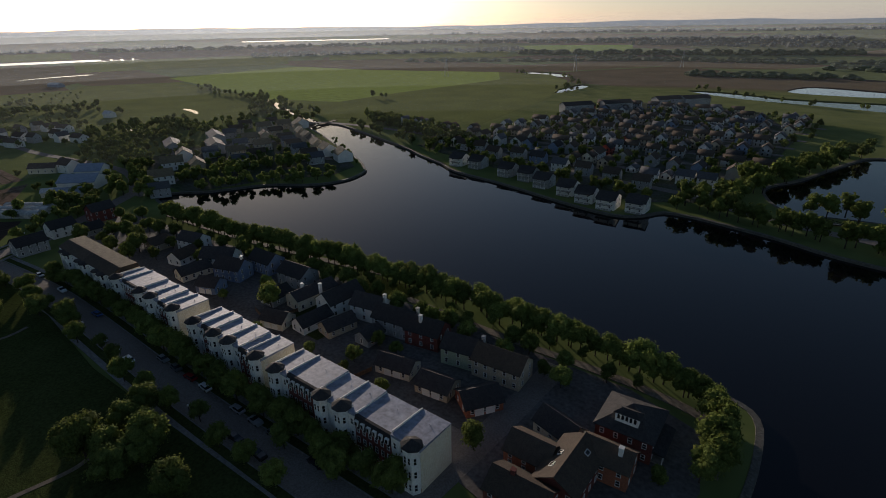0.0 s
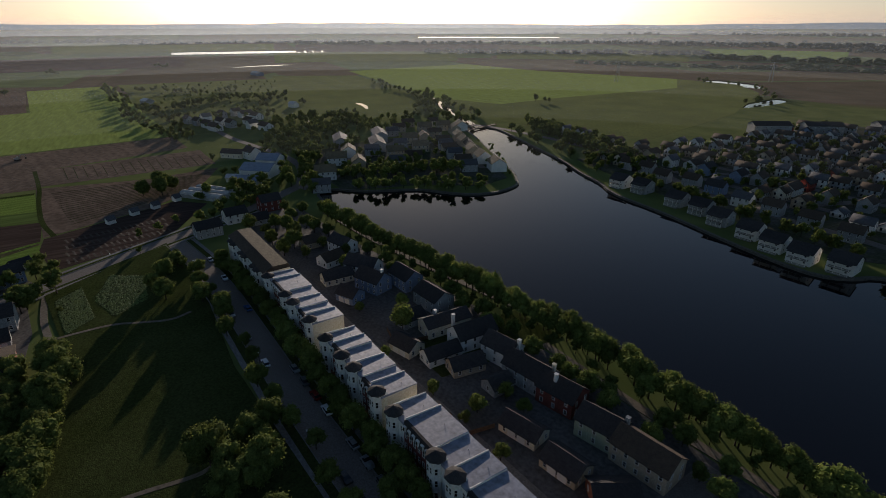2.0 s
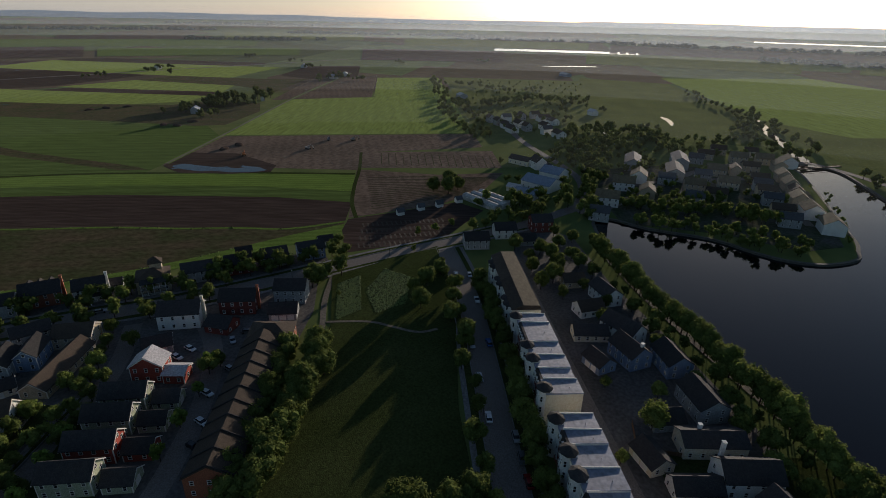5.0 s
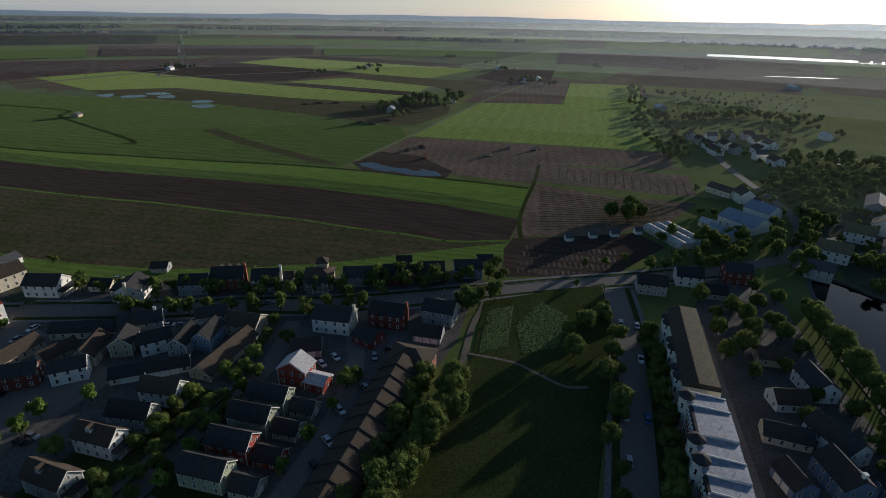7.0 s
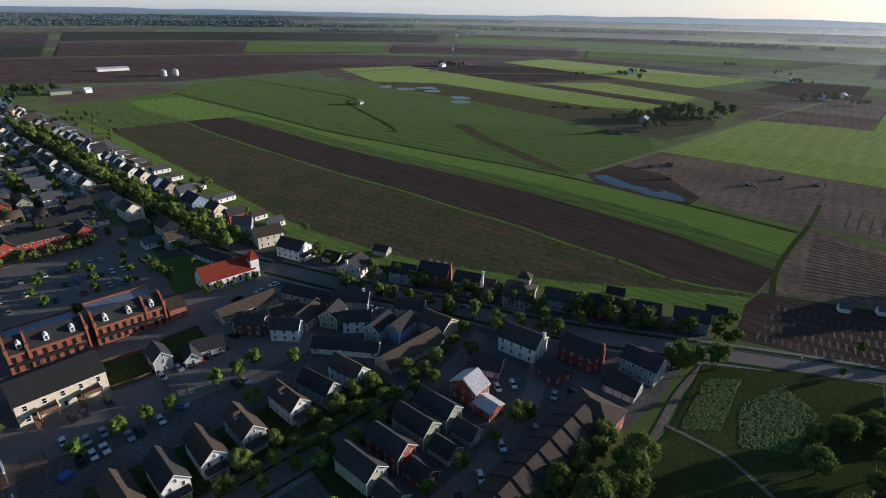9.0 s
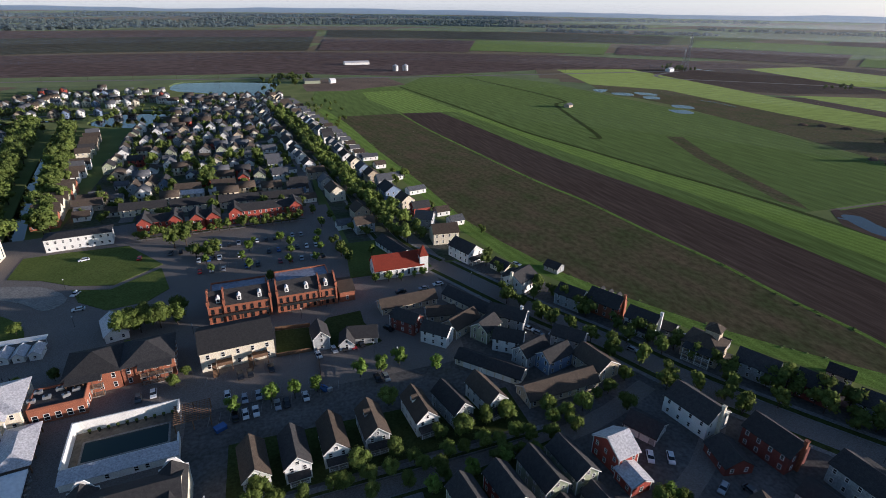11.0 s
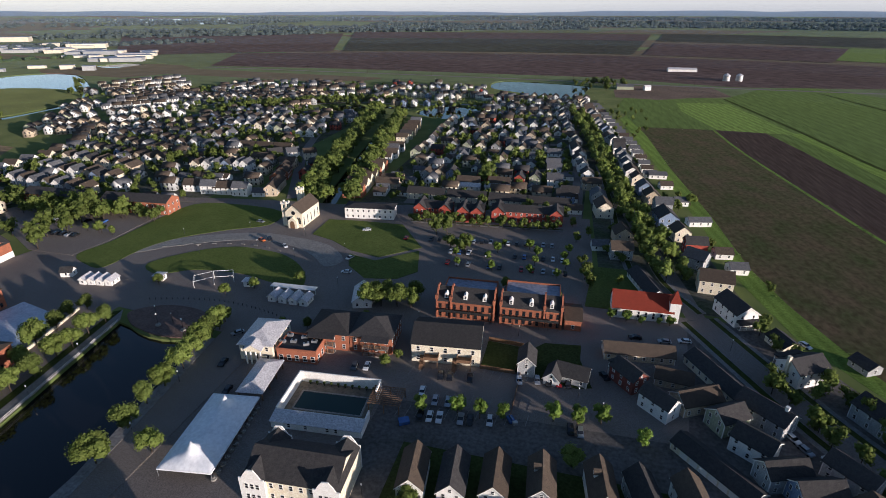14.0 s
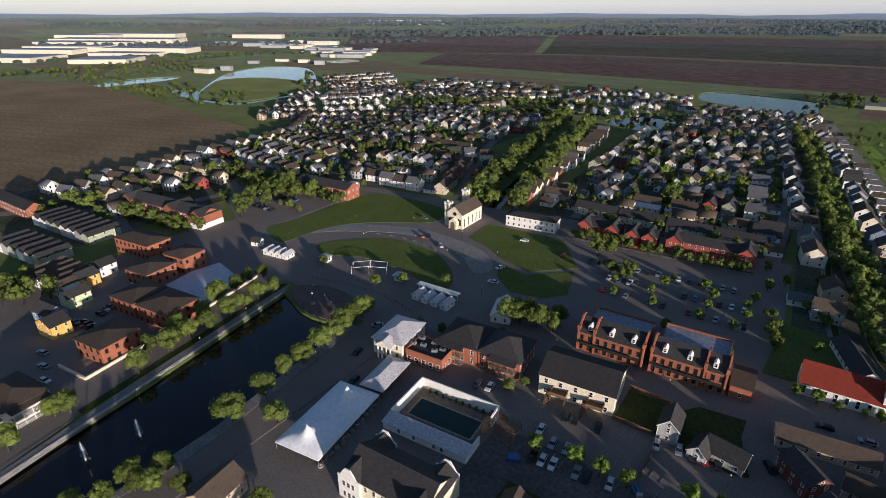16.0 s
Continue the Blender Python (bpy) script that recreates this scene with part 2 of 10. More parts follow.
def far_land():
    """Meadow near the town, a patchwork of strips of farmland further out."""
    m = bpy.data.materials.new("farmland")
    m.use_nodes = True
    t, n = m.node_tree, m.node_tree.nodes
    b = n["Principled BSDF"]
    b.inputs["Roughness"].default_value, b.inputs["Specular IOR Level"].default_value = 0.95, 0.0
    b.inputs["Sheen Weight"].default_value, b.inputs["Sheen Tint"].default_value = 0.06, (0.55, 0.55, 0.3, 1)
    geo = n.new("ShaderNodeNewGeometry")
    mp = n.new("ShaderNodeMapping")
    mp.inputs["Rotation"].default_value, mp.inputs["Scale"].default_value = (0, 0, radians(12)), (0.0016, 0.0034, 0)
    t.links.new(geo.outputs["Position"], mp.inputs["Vector"])
    vo = n.new("ShaderNodeTexVoronoi")
    vo.distance, vo.inputs["Scale"].default_value, vo.inputs["Randomness"].default_value = "CHEBYCHEV", 1.0, 0.8
    t.links.new(mp.outputs[0], vo.inputs["Vector"])
    sep = n.new("ShaderNodeSeparateColor")
    t.links.new(vo.outputs["Color"], sep.inputs[0])
    ramp = n.new("ShaderNodeValToRGB")
    r = ramp.color_ramp
    r.interpolation = "CONSTANT"
    # patch colours lightened and greyed, some distance haze painted into them
    for pos, col in ((0.0, (0.105, 0.068, 0.06)), (0.22, (0.11, 0.15, 0.07)), (0.45, (0.085, 0.125, 0.06)),
                     (0.6, (0.13, 0.088, 0.072)), (0.75, (0.13, 0.17, 0.075)), (0.9, (0.06, 0.08, 0.04))):
        e = r.elements.new(pos) if pos else r.elements[0]
        e.position, e.color = pos, (*col, 1)
    r.elements[-1].color = (0.06, 0.08, 0.04, 1)
    t.links.new(sep.outputs[0], ramp.inputs["Fac"])
    no = n.new("ShaderNodeTexNoise")
    no.inputs["Scale"].default_value, no.inputs["Detail"].default_value = 0.02, 8.0
    t.links.new(geo.outputs["Position"], no.inputs["Vector"])
    mix = n.new("ShaderNodeMix")
    mix.data_type, mix.blend_type = "RGBA", "OVERLAY"
    mix.inputs["Factor"].default_value = 0.5
    t.links.new(ramp.outputs[0], mix.inputs[6])
    t.links.new(no.outputs["Fac"], mix.inputs[7])
    # meadow round the town, out to some 700 m
    ln = n.new("ShaderNodeVectorMath")
    ln.operation = "LENGTH"
    t.links.new(geo.outputs["Position"], ln.inputs[0])
    near = n.new("ShaderNodeMapRange")
    near.inputs["From Min"].default_value, near.inputs["From Max"].default_value = 850, 900
    t.links.new(ln.outputs["Value"], near.inputs["Value"])
    n2 = n.new("ShaderNodeTexNoise")
    n2.inputs["Scale"].default_value, n2.inputs["Detail"].default_value = 0.035, 10.0
    t.links.new(geo.outputs["Position"], n2.inputs["Vector"])
    rm = n.new("ShaderNodeValToRGB")
    rm.color_ramp.elements[0].position, rm.color_ramp.elements[1].position = 0.35, 0.65
    rm.color_ramp.elements[0].color, rm.color_ramp.elements[1].color = (0.092, 0.125, 0.040, 1), (0.150, 0.175, 0.060, 1)
    t.links.new(n2.outputs["Fac"], rm.inputs["Fac"])
    fin = n.new("ShaderNodeMix")
    fin.data_type = "RGBA"
    t.links.new(near.outputs[0], fin.inputs[0])
    t.links.new(rm.outputs[0], fin.inputs[6])
    t.links.new(mix.outputs[2], fin.inputs[7])
    t.links.new(fin.outputs[2], b.inputs["Base Color"])
    return m


LAND = far_land()

# ---- mesh helpers ----
def box(bm, x0, y0, z0, x1, y1, z1, mi=0):
    v = [bm.verts.new(p) for p in ((x0, y0, z0), (x1, y0, z0), (x1, y1, z0), (x0, y1, z0),
                                   (x0, y0, z1), (x1, y0, z1), (x1, y1, z1), (x0, y1, z1))]
    for q in ((0, 3, 2, 1), (4, 5, 6, 7), (0, 1, 5, 4), (1, 2, 6, 5), (2, 3, 7, 6), (3, 0, 4, 7)):
        bm.faces.new([v[i] for i in q]).material_index = mi


def extrude_x(bm, section, x0, x1, mi=0):
    """A solid whose cross-section in (y, z), counter-clockwise seen from +x, runs from x0 to x1."""
    a = [bm.verts.new((x0, y, z)) for y, z in section]
    b = [bm.verts.new((x1, y, z)) for y, z in section]
    n = len(section)
    bm.faces.new(b).material_index = mi
    bm.faces.new(a[::-1]).material_index = mi
    for i in range(n):
        j = (i + 1) % n
        bm.faces.new((a[i], a[j], b[j], b[i])).material_index = mi


def solid(bm, poly, z0, z1, mi=0):
    """A flat-topped solid over a plan polygon (counter-clockwise)."""
    a = [bm.verts.new((x, y, z0)) for x, y in poly]
    b = [bm.verts.new((x, y, z1)) for x, y in poly]
    n = len(poly)
    for tri in tessellate_polygon([[Vector((x, y, 0)) for x, y in poly]]):
        f = bm.faces.new([b[i] for i in tri])
        f.normal_update()
        if f.normal.z < 0:
            f.normal_flip()
        f.material_index = mi
    for i in range(n):
        j = (i + 1) % n
        bm.faces.new((a[i], a[j], b[j], b[i])).material_index = mi


def cyl(bm, x, y, z0, z1, r0, r1=None, n=8, mi=0):
    r1 = r0 if r1 is None else r1
    a = [bm.verts.new((x + r0 * math.cos(6.2832 * i / n), y + r0 * math.sin(6.2832 * i / n), z0)) for i in range(n)]
    b = [bm.verts.new((x + r1 * math.cos(6.2832 * i / n), y + r1 * math.sin(6.2832 * i / n), z1)) for i in range(n)]
    for i in range(n):
        j = (i + 1) % n
        bm.faces.new((a[i], a[j], b[j], b[i])).material_index = mi
    bm.faces.new(b).material_index = mi
    bm.faces.new(a[::-1]).material_index = mi


def beam(bm, p, q, r, mi=0):
    """A square bar from p to q."""
    p, q = Vector(p), Vector(q)
    d = (q - p).normalized()
    s = d.cross(Vector((0, 0, 1)))
    s = (s.normalized() if s.length > 1e-3 else Vector((1, 0, 0))) * r
    u = d.cross(s).normalized() * r
    a = [bm.verts.new(p + s * i + u * j) for i, j in ((-1, -1), (1, -1), (1, 1), (-1, 1))]
    b = [bm.verts.new(q + s * i + u * j) for i, j in ((-1, -1), (1, -1), (1, 1), (-1, 1))]
    bm.faces.new(a[::-1]).material_index = mi
    bm.faces.new(b).material_index = mi
    for i in range(4):
        j = (i + 1) % 4
        bm.faces.new((a[i], a[j], b[j], b[i])).material_index = mi


def finish(name, bm, mats):
    me = bpy.data.meshes.new(name)
    bm.to_mesh(me)
    bm.free()
    for m in (mats if isinstance(mats, (list, tuple)) else [mats]):
        me.materials.append(m)
    return me


def put(name, me, parent, m=None, label=""):
    """One mesh object under a thing or a part."""
    ob = new(name, me)
    ob.parent = parent
    if m is not None:
        ob.matrix_basis = m
    return tagged(ob, label)


def part(name, bm, material, parent, label="", m=None):
    return put(name, finish(name, bm, material), parent, m, label)


def thing(name, x, y, ang=0.0, label="", category="", group="", z=0.0):
    ob = new(name)
    ob.empty_display_size = 0.5
    ob.matrix_basis = pose(x, y, z, 0, 0, ang)
    return tagged(ob, label, category, group)


def smooth_loop(pts, k=4):
    """A closed line through pts, rounded."""
    n, out = len(pts), []
    for i in range(n):
        p0, p1, p2, p3 = (Vector(pts[(i + j) % n]) for j in (-1, 0, 1, 2))
        for s in range(k):
            u = s / k
            out.append(tuple(0.5 * (2 * p1 + (p2 - p0) * u + (2 * p0 - 5 * p1 + 4 * p2 - p3) * u * u + (3 * p1 - 3 * p2 + p3 - p0) * u ** 3)))
    return out


def ccw(poly):
    a = sum(poly[i - 1][0] * poly[i][1] - poly[i][0] * poly[i - 1][1] for i in range(len(poly)))
    return list(poly) if a > 0 else list(poly)[::-1]


def strip(pts, width):
    """The outline of a band of that width along a line of points."""
    left, right = [], []
    for i, p in enumerate(pts):
        a, b = Vector(pts[max(i - 1, 0)]), Vector(pts[min(i + 1, len(pts) - 1)])
        d = (b - a).normalized()
        s = Vector((-d.y, d.x)) * width / 2
        left.append(tuple(Vector(p) + s))
        right.append(tuple(Vector(p) - s))
    return ccw(left + right[::-1])


def smooth_line(pts, k=5):
    out = []
    for i in range(len(pts) - 1):
        p0, p1, p2, p3 = (Vector(pts[min(max(i + j, 0), len(pts) - 1)]) for j in (-1, 0, 1, 2))
        for s in range(k):
            u = s / k
            out.append(tuple(0.5 * (2 * p1 + (p2 - p0) * u + (2 * p0 - 5 * p1 + 4 * p2 - p3) * u * u + (3 * p1 - 3 * p2 + p3 - p0) * u ** 3)))
    return out + [tuple(pts[-1])]


LAYER = [0]


def sheet(name, poly, material, z=0.03, label="", category="", kind="structure", top=None):
    """A thin slab of ground: field, road, lawn or paving, each a little above the one below, or up to a given top."""
    LAYER[0] += top is None
    bm = bmesh.new()
    solid(bm, ccw(poly), -0.3, z + 0.0012 * LAYER[0] if top is None else top)
    return tagged(new(name, finish(name, bm, material)), label, category, "", kind)

# ---- ground, water, fields, roads ----
LAKE = smooth_loop([(-10, 72), (-12, 97), (-14, 114), (-18, 127), (-27, 131), (-46, 131), (-66, 130), (-92, 127), (-122, 125), (-155, 119),
                    (-197, 110), (-240, 100), (-285, 93), (-322, 92), (-332, 101), (-317, 121), (-305, 150), (-288, 165), (-279, 178), (-277, 194),
                    (-284, 212), (-294, 219), (-308, 227), (-340, 238), (-371, 250), (-410, 264), (-446, 276), (-478, 284), (-470, 306), (-445, 309),
                    (-375, 293), (-320, 280), (-290, 269), (-263, 262), (-238, 252), (-196, 249), (-149, 242), (-118, 241), (-106, 250),
                    (-100, 262), (-82, 264), (-48, 260), (-25, 254), (20, 252), (120, 250), (190, 200), (180, 110), (90, 45), (20, 45)], 3)
POND_NORTH = smooth_loop([(-75, 340), (-64, 377), (-51, 443), (-40, 470), (0, 480), (60, 440), (70, 360), (20, 318), (-15, 314), (-36, 308), (-56, 304)])
POND_FAR_A = smooth_loop([(-664, 896), (-672, 940), (-600, 935), (-556, 905), (-552, 875), (-620, 880)])
POND_FAR_B = smooth_loop([(-456, 657), (-450, 690), (-460, 780), (-432, 755), (-425, 664)])
POND_FAR_C = smooth_loop([(-298, 791), (-247, 800), (-164, 776), (-68, 792), (20, 800), (20, 720), (-60, 715), (-130, 728), (-220, 743)])
POND_FAR_D = smooth_loop([(-192, 870), (-174, 940), (-82, 922), (0, 930), (0, 850), (-75, 848), (-114, 840), (-172, 841)])
CANAL = [(30, -20), (38, -77), (45, -112), (51, -143), (45, -141.5), (39, -139), (33, -137.5), (27, -137), (21, -138), (16, -140), (12.5, -142),
         (7, -99), (4, -80), (4, -60), (8, -20), (10, 10), (28, 10)]
CANAL_SOUTH = [(28, -284), (51, -378), (92, -570), (100, -600), (61, -392), (37, -281)]
POND_SOUTH = smooth_loop([(28, -830), (22, -920), (-107, -897), (-112, -830), (-103, -772), (-61, -748), (-20, -790)])
POND_SOUTH_B = smooth_loop([(75, -598), (70, -638), (47, -658), (-6, -641), (-22, -601), (4, -568), (46, -575)])
POND_SOUTH_C = smooth_loop([(196, -588), (184, -622), (143, -634), (90, -640), (92, -622), (138, -612), (166, -588)])
POND_EAST = smooth_loop([(844, -659), (881, -773), (789, -810), (564, -629), (493, -547), (496, -505), (491, -438), (518, -424), (568, -422), (655, -437), (698, -466), (662, -478), (749, -560)])
POND_EAST_ISLAND = smooth_loop([(636, -471), (731, -556), (746, -601), (709, -642), (610, -640), (530, -573), (510, -470), (538, -442), (590, -440)])
POND_EAST_B = smooth_loop([(844, -400), (876, -449), (879, -517), (847, -562), (814, -522), (808, -452), (815, -396)])
POND_EAST_C = smooth_loop([(882, -944), (868, -1015), (812, -996), (812, -922)])
WATERS = [("lake", LAKE), ("pond", POND_NORTH), ("pond", POND_FAR_A), ("pond", POND_FAR_B), ("pond", POND_FAR_C), ("pond", POND_FAR_D),
          ("canal", CANAL), ("canal", CANAL_SOUTH), ("pond", POND_SOUTH), ("pond", POND_SOUTH_B), ("pond", POND_SOUTH_C), ("pond", POND_EAST), ("pond", POND_EAST_B), ("pond", POND_EAST_C)]
WATER_Z = -1.0


def land_height(x, y):
    """Flat round the town; far out the land rises gently to the horizon."""
    r = math.hypot(x, y)
    return 0.0 if r < 1600 else (r - 1600) * 0.0205


def ground():
    bm = bmesh.new()
    outer = [(1600 * math.cos(6.28318 * i / 96), 1600 * math.sin(6.28318 * i / 96)) for i in range(96)]
    loops = [outer] + [ccw(p)[::-1] for _, p in WATERS]
    flat = [p for l in loops for p in l]
    verts = [bm.verts.new((x, y, 0)) for x, y in flat]
    for tri in tessellate_polygon([[Vector((x, y, 0)) for x, y in l] for l in loops]):
        f = bm.faces.new([verts[i] for i in tri])
        f.normal_update()
        if f.normal.z < 0:
            f.normal_flip()
    k = 96
    for l in loops[1:]:
        low = [bm.verts.new((x, y, -2.5)) for x, y in l]
        for i in range(len(l)):
            j = (i + 1) % len(l)
            bm.faces.new((verts[k + i], verts[k + j], low[j], low[i]))
        k += len(l)
    ring = verts[:96]
    for r in (1800, 2100, 2500, 3000, 3600, 4200, 4800):
        nxt = [bm.verts.new((r * math.cos(6.28318 * i / 96), r * math.sin(6.28318 * i / 96), land_height(r, 0))) for i in range(96)]
        for i in range(96):
            bm.faces.new((ring[i], nxt[i], nxt[(i + 1) % 96], ring[(i + 1) % 96]))
        ring = nxt
    return tagged(new("ground", finish("ground", bm, LAND)), "broad flat farmland of meadow and ploughed strips reaching the horizon", "ground", "", "structure")


ground()
for kind_of, poly in WATERS:
    bm = bmesh.new()
    big = ccw(poly)
    solid(bm, big, WATER_Z - 0.2, WATER_Z)
    tagged(new(kind_of, finish(kind_of, bm, WATER)), "still dark %s water mirroring the morning sky" % kind_of, "water", "", "structure")


bm = bmesh.new()
solid(bm, ccw(POND_EAST_ISLAND), -2.4, 0.05)
tagged(new("island", finish("island", bm, MEADOW)), "low grassy island in a winding pond", "island", "", "structure")


def bank(poly, width=1.4, h=0.12):
    """A pale stone edge along the water."""
    bm = bmesh.new()
    poly = ccw(poly)
    n = len(poly)
    nor = []
    for i in range(n):
        d = (Vector(poly[(i + 1) % n]) - Vector(poly[i - 1])).normalized()
        nor.append(Vector((d.y, -d.x)))
    rows = [[bm.verts.new((p[0] + q.x * o, p[1] + q.y * o, z)) for p, q in zip(poly, nor)] for o, z in ((-0.25, WATER_Z - 0.2), (-0.15, h), (width, h), (width + 0.1, -0.2))]
    for a, b in zip(rows, rows[1:]):
        for i in range(n):
            bm.faces.new((a[i], a[(i + 1) % n], b[(i + 1) % n], b[i]))
    tagged(new("bank", finish("bank", bm, STONE)), "low pale stone edging along the waterside", "bank", "", "structure")


for p in (LAKE, POND_NORTH):
    bank(p, 1.6)


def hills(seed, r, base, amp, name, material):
    """A backdrop band shaped as a low wooded ridge on the horizon."""
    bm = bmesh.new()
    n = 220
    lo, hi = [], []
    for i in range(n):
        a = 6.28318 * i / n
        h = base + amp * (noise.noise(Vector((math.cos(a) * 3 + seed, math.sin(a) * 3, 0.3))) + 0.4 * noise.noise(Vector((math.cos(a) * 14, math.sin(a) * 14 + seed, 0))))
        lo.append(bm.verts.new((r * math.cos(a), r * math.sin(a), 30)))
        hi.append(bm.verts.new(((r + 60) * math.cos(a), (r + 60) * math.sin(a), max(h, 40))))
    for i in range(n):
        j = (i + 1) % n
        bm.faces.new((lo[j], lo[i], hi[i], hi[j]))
    tagged(new(name, finish(name, bm, material)), "glowing backdrop band coloured as hazy blue wooded hills", "hills", "", "structure")


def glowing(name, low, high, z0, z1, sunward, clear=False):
    """Emission with haze and sun glow painted in: graded upwards, brighter towards the sun."""
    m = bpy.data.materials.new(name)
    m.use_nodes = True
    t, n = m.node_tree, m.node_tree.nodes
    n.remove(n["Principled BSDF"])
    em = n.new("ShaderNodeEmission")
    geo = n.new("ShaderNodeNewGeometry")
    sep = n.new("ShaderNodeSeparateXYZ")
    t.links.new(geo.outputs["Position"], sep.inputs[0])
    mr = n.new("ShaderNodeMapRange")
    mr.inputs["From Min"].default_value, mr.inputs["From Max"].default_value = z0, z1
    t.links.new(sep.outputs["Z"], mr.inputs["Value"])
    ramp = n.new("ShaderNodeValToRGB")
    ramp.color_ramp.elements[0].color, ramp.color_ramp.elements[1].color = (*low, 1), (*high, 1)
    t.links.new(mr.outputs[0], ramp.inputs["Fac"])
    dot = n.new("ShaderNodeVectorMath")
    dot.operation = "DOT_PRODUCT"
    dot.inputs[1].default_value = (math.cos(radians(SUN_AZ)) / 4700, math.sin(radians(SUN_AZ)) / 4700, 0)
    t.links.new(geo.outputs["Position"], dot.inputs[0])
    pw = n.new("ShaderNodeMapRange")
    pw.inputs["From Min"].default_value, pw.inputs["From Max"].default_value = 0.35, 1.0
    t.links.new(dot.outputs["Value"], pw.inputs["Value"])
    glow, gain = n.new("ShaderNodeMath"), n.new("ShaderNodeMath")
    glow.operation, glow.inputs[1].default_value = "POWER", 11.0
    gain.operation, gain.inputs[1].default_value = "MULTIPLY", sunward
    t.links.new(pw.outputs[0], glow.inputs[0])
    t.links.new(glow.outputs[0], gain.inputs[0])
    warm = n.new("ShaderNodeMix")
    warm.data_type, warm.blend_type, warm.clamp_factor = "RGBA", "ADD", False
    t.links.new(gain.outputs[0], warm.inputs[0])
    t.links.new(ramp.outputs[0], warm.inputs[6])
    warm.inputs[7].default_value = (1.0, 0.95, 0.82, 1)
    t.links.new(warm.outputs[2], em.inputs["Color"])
    if clear:  # added glow in front of the sky that lets the sun through
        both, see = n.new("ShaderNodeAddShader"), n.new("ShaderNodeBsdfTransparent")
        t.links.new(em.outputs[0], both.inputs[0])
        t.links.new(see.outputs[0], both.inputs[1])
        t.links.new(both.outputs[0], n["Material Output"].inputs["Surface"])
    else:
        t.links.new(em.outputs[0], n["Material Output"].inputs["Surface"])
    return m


# hills give off their hazy colour; the ring behind adds glow to the low sky
hills(2.0, 4560, 88, 24, "backdrop", glowing("far_hills_haze_glow", (0.14, 0.17, 0.20), (0.17, 0.215, 0.265), 40, 110, 0.55))
bm = bmesh.new()
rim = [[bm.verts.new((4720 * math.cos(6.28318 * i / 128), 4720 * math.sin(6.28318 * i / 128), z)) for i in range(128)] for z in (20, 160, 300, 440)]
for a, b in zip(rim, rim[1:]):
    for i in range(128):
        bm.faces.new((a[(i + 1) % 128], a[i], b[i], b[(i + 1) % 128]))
tagged(new("backdrop", finish("backdrop", bm, glowing("added_haze_glow", (0.33, 0.36, 0.40), (0.175, 0.225, 0.295), 100, 440, 2.0, True))), "glowing see-through ring added for pale morning haze over the horizon", "sky", "", "structure")


def haze_shell_material(density, top, radius):
    """See-through shell standing in for haze: lets most light through and thins out upwards."""
    m = bpy.data.materials.new("haze_shell")
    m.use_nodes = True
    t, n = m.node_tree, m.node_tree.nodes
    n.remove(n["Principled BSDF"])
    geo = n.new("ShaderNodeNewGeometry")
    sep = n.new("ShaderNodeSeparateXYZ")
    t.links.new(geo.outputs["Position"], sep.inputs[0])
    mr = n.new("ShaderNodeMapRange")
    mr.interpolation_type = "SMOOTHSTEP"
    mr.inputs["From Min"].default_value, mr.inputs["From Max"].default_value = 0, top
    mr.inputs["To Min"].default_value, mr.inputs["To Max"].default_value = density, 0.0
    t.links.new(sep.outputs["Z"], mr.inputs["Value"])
    # denser on the sun's side to imitate glow in haze; wet is that share
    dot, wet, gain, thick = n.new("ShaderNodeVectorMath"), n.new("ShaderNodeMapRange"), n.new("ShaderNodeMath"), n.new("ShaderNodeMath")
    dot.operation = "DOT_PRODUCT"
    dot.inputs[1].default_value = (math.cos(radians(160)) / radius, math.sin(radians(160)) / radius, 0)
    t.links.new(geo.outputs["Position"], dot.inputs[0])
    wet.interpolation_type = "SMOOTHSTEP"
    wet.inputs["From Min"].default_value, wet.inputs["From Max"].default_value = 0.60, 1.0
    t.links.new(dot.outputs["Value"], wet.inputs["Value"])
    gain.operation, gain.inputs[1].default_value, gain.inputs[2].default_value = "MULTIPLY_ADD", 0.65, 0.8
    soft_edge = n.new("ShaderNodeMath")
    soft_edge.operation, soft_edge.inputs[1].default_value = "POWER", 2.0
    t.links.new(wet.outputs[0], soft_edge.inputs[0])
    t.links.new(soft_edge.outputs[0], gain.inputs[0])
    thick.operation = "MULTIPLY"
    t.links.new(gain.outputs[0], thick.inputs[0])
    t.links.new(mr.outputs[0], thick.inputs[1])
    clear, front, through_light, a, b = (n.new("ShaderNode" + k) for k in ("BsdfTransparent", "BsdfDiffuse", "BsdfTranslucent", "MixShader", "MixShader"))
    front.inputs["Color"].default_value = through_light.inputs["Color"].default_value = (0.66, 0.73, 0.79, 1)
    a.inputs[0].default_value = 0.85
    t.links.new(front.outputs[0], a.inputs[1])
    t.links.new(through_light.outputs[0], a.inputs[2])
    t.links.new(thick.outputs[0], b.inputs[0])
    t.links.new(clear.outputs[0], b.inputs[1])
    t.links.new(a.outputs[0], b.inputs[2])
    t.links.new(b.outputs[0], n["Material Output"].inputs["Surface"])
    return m


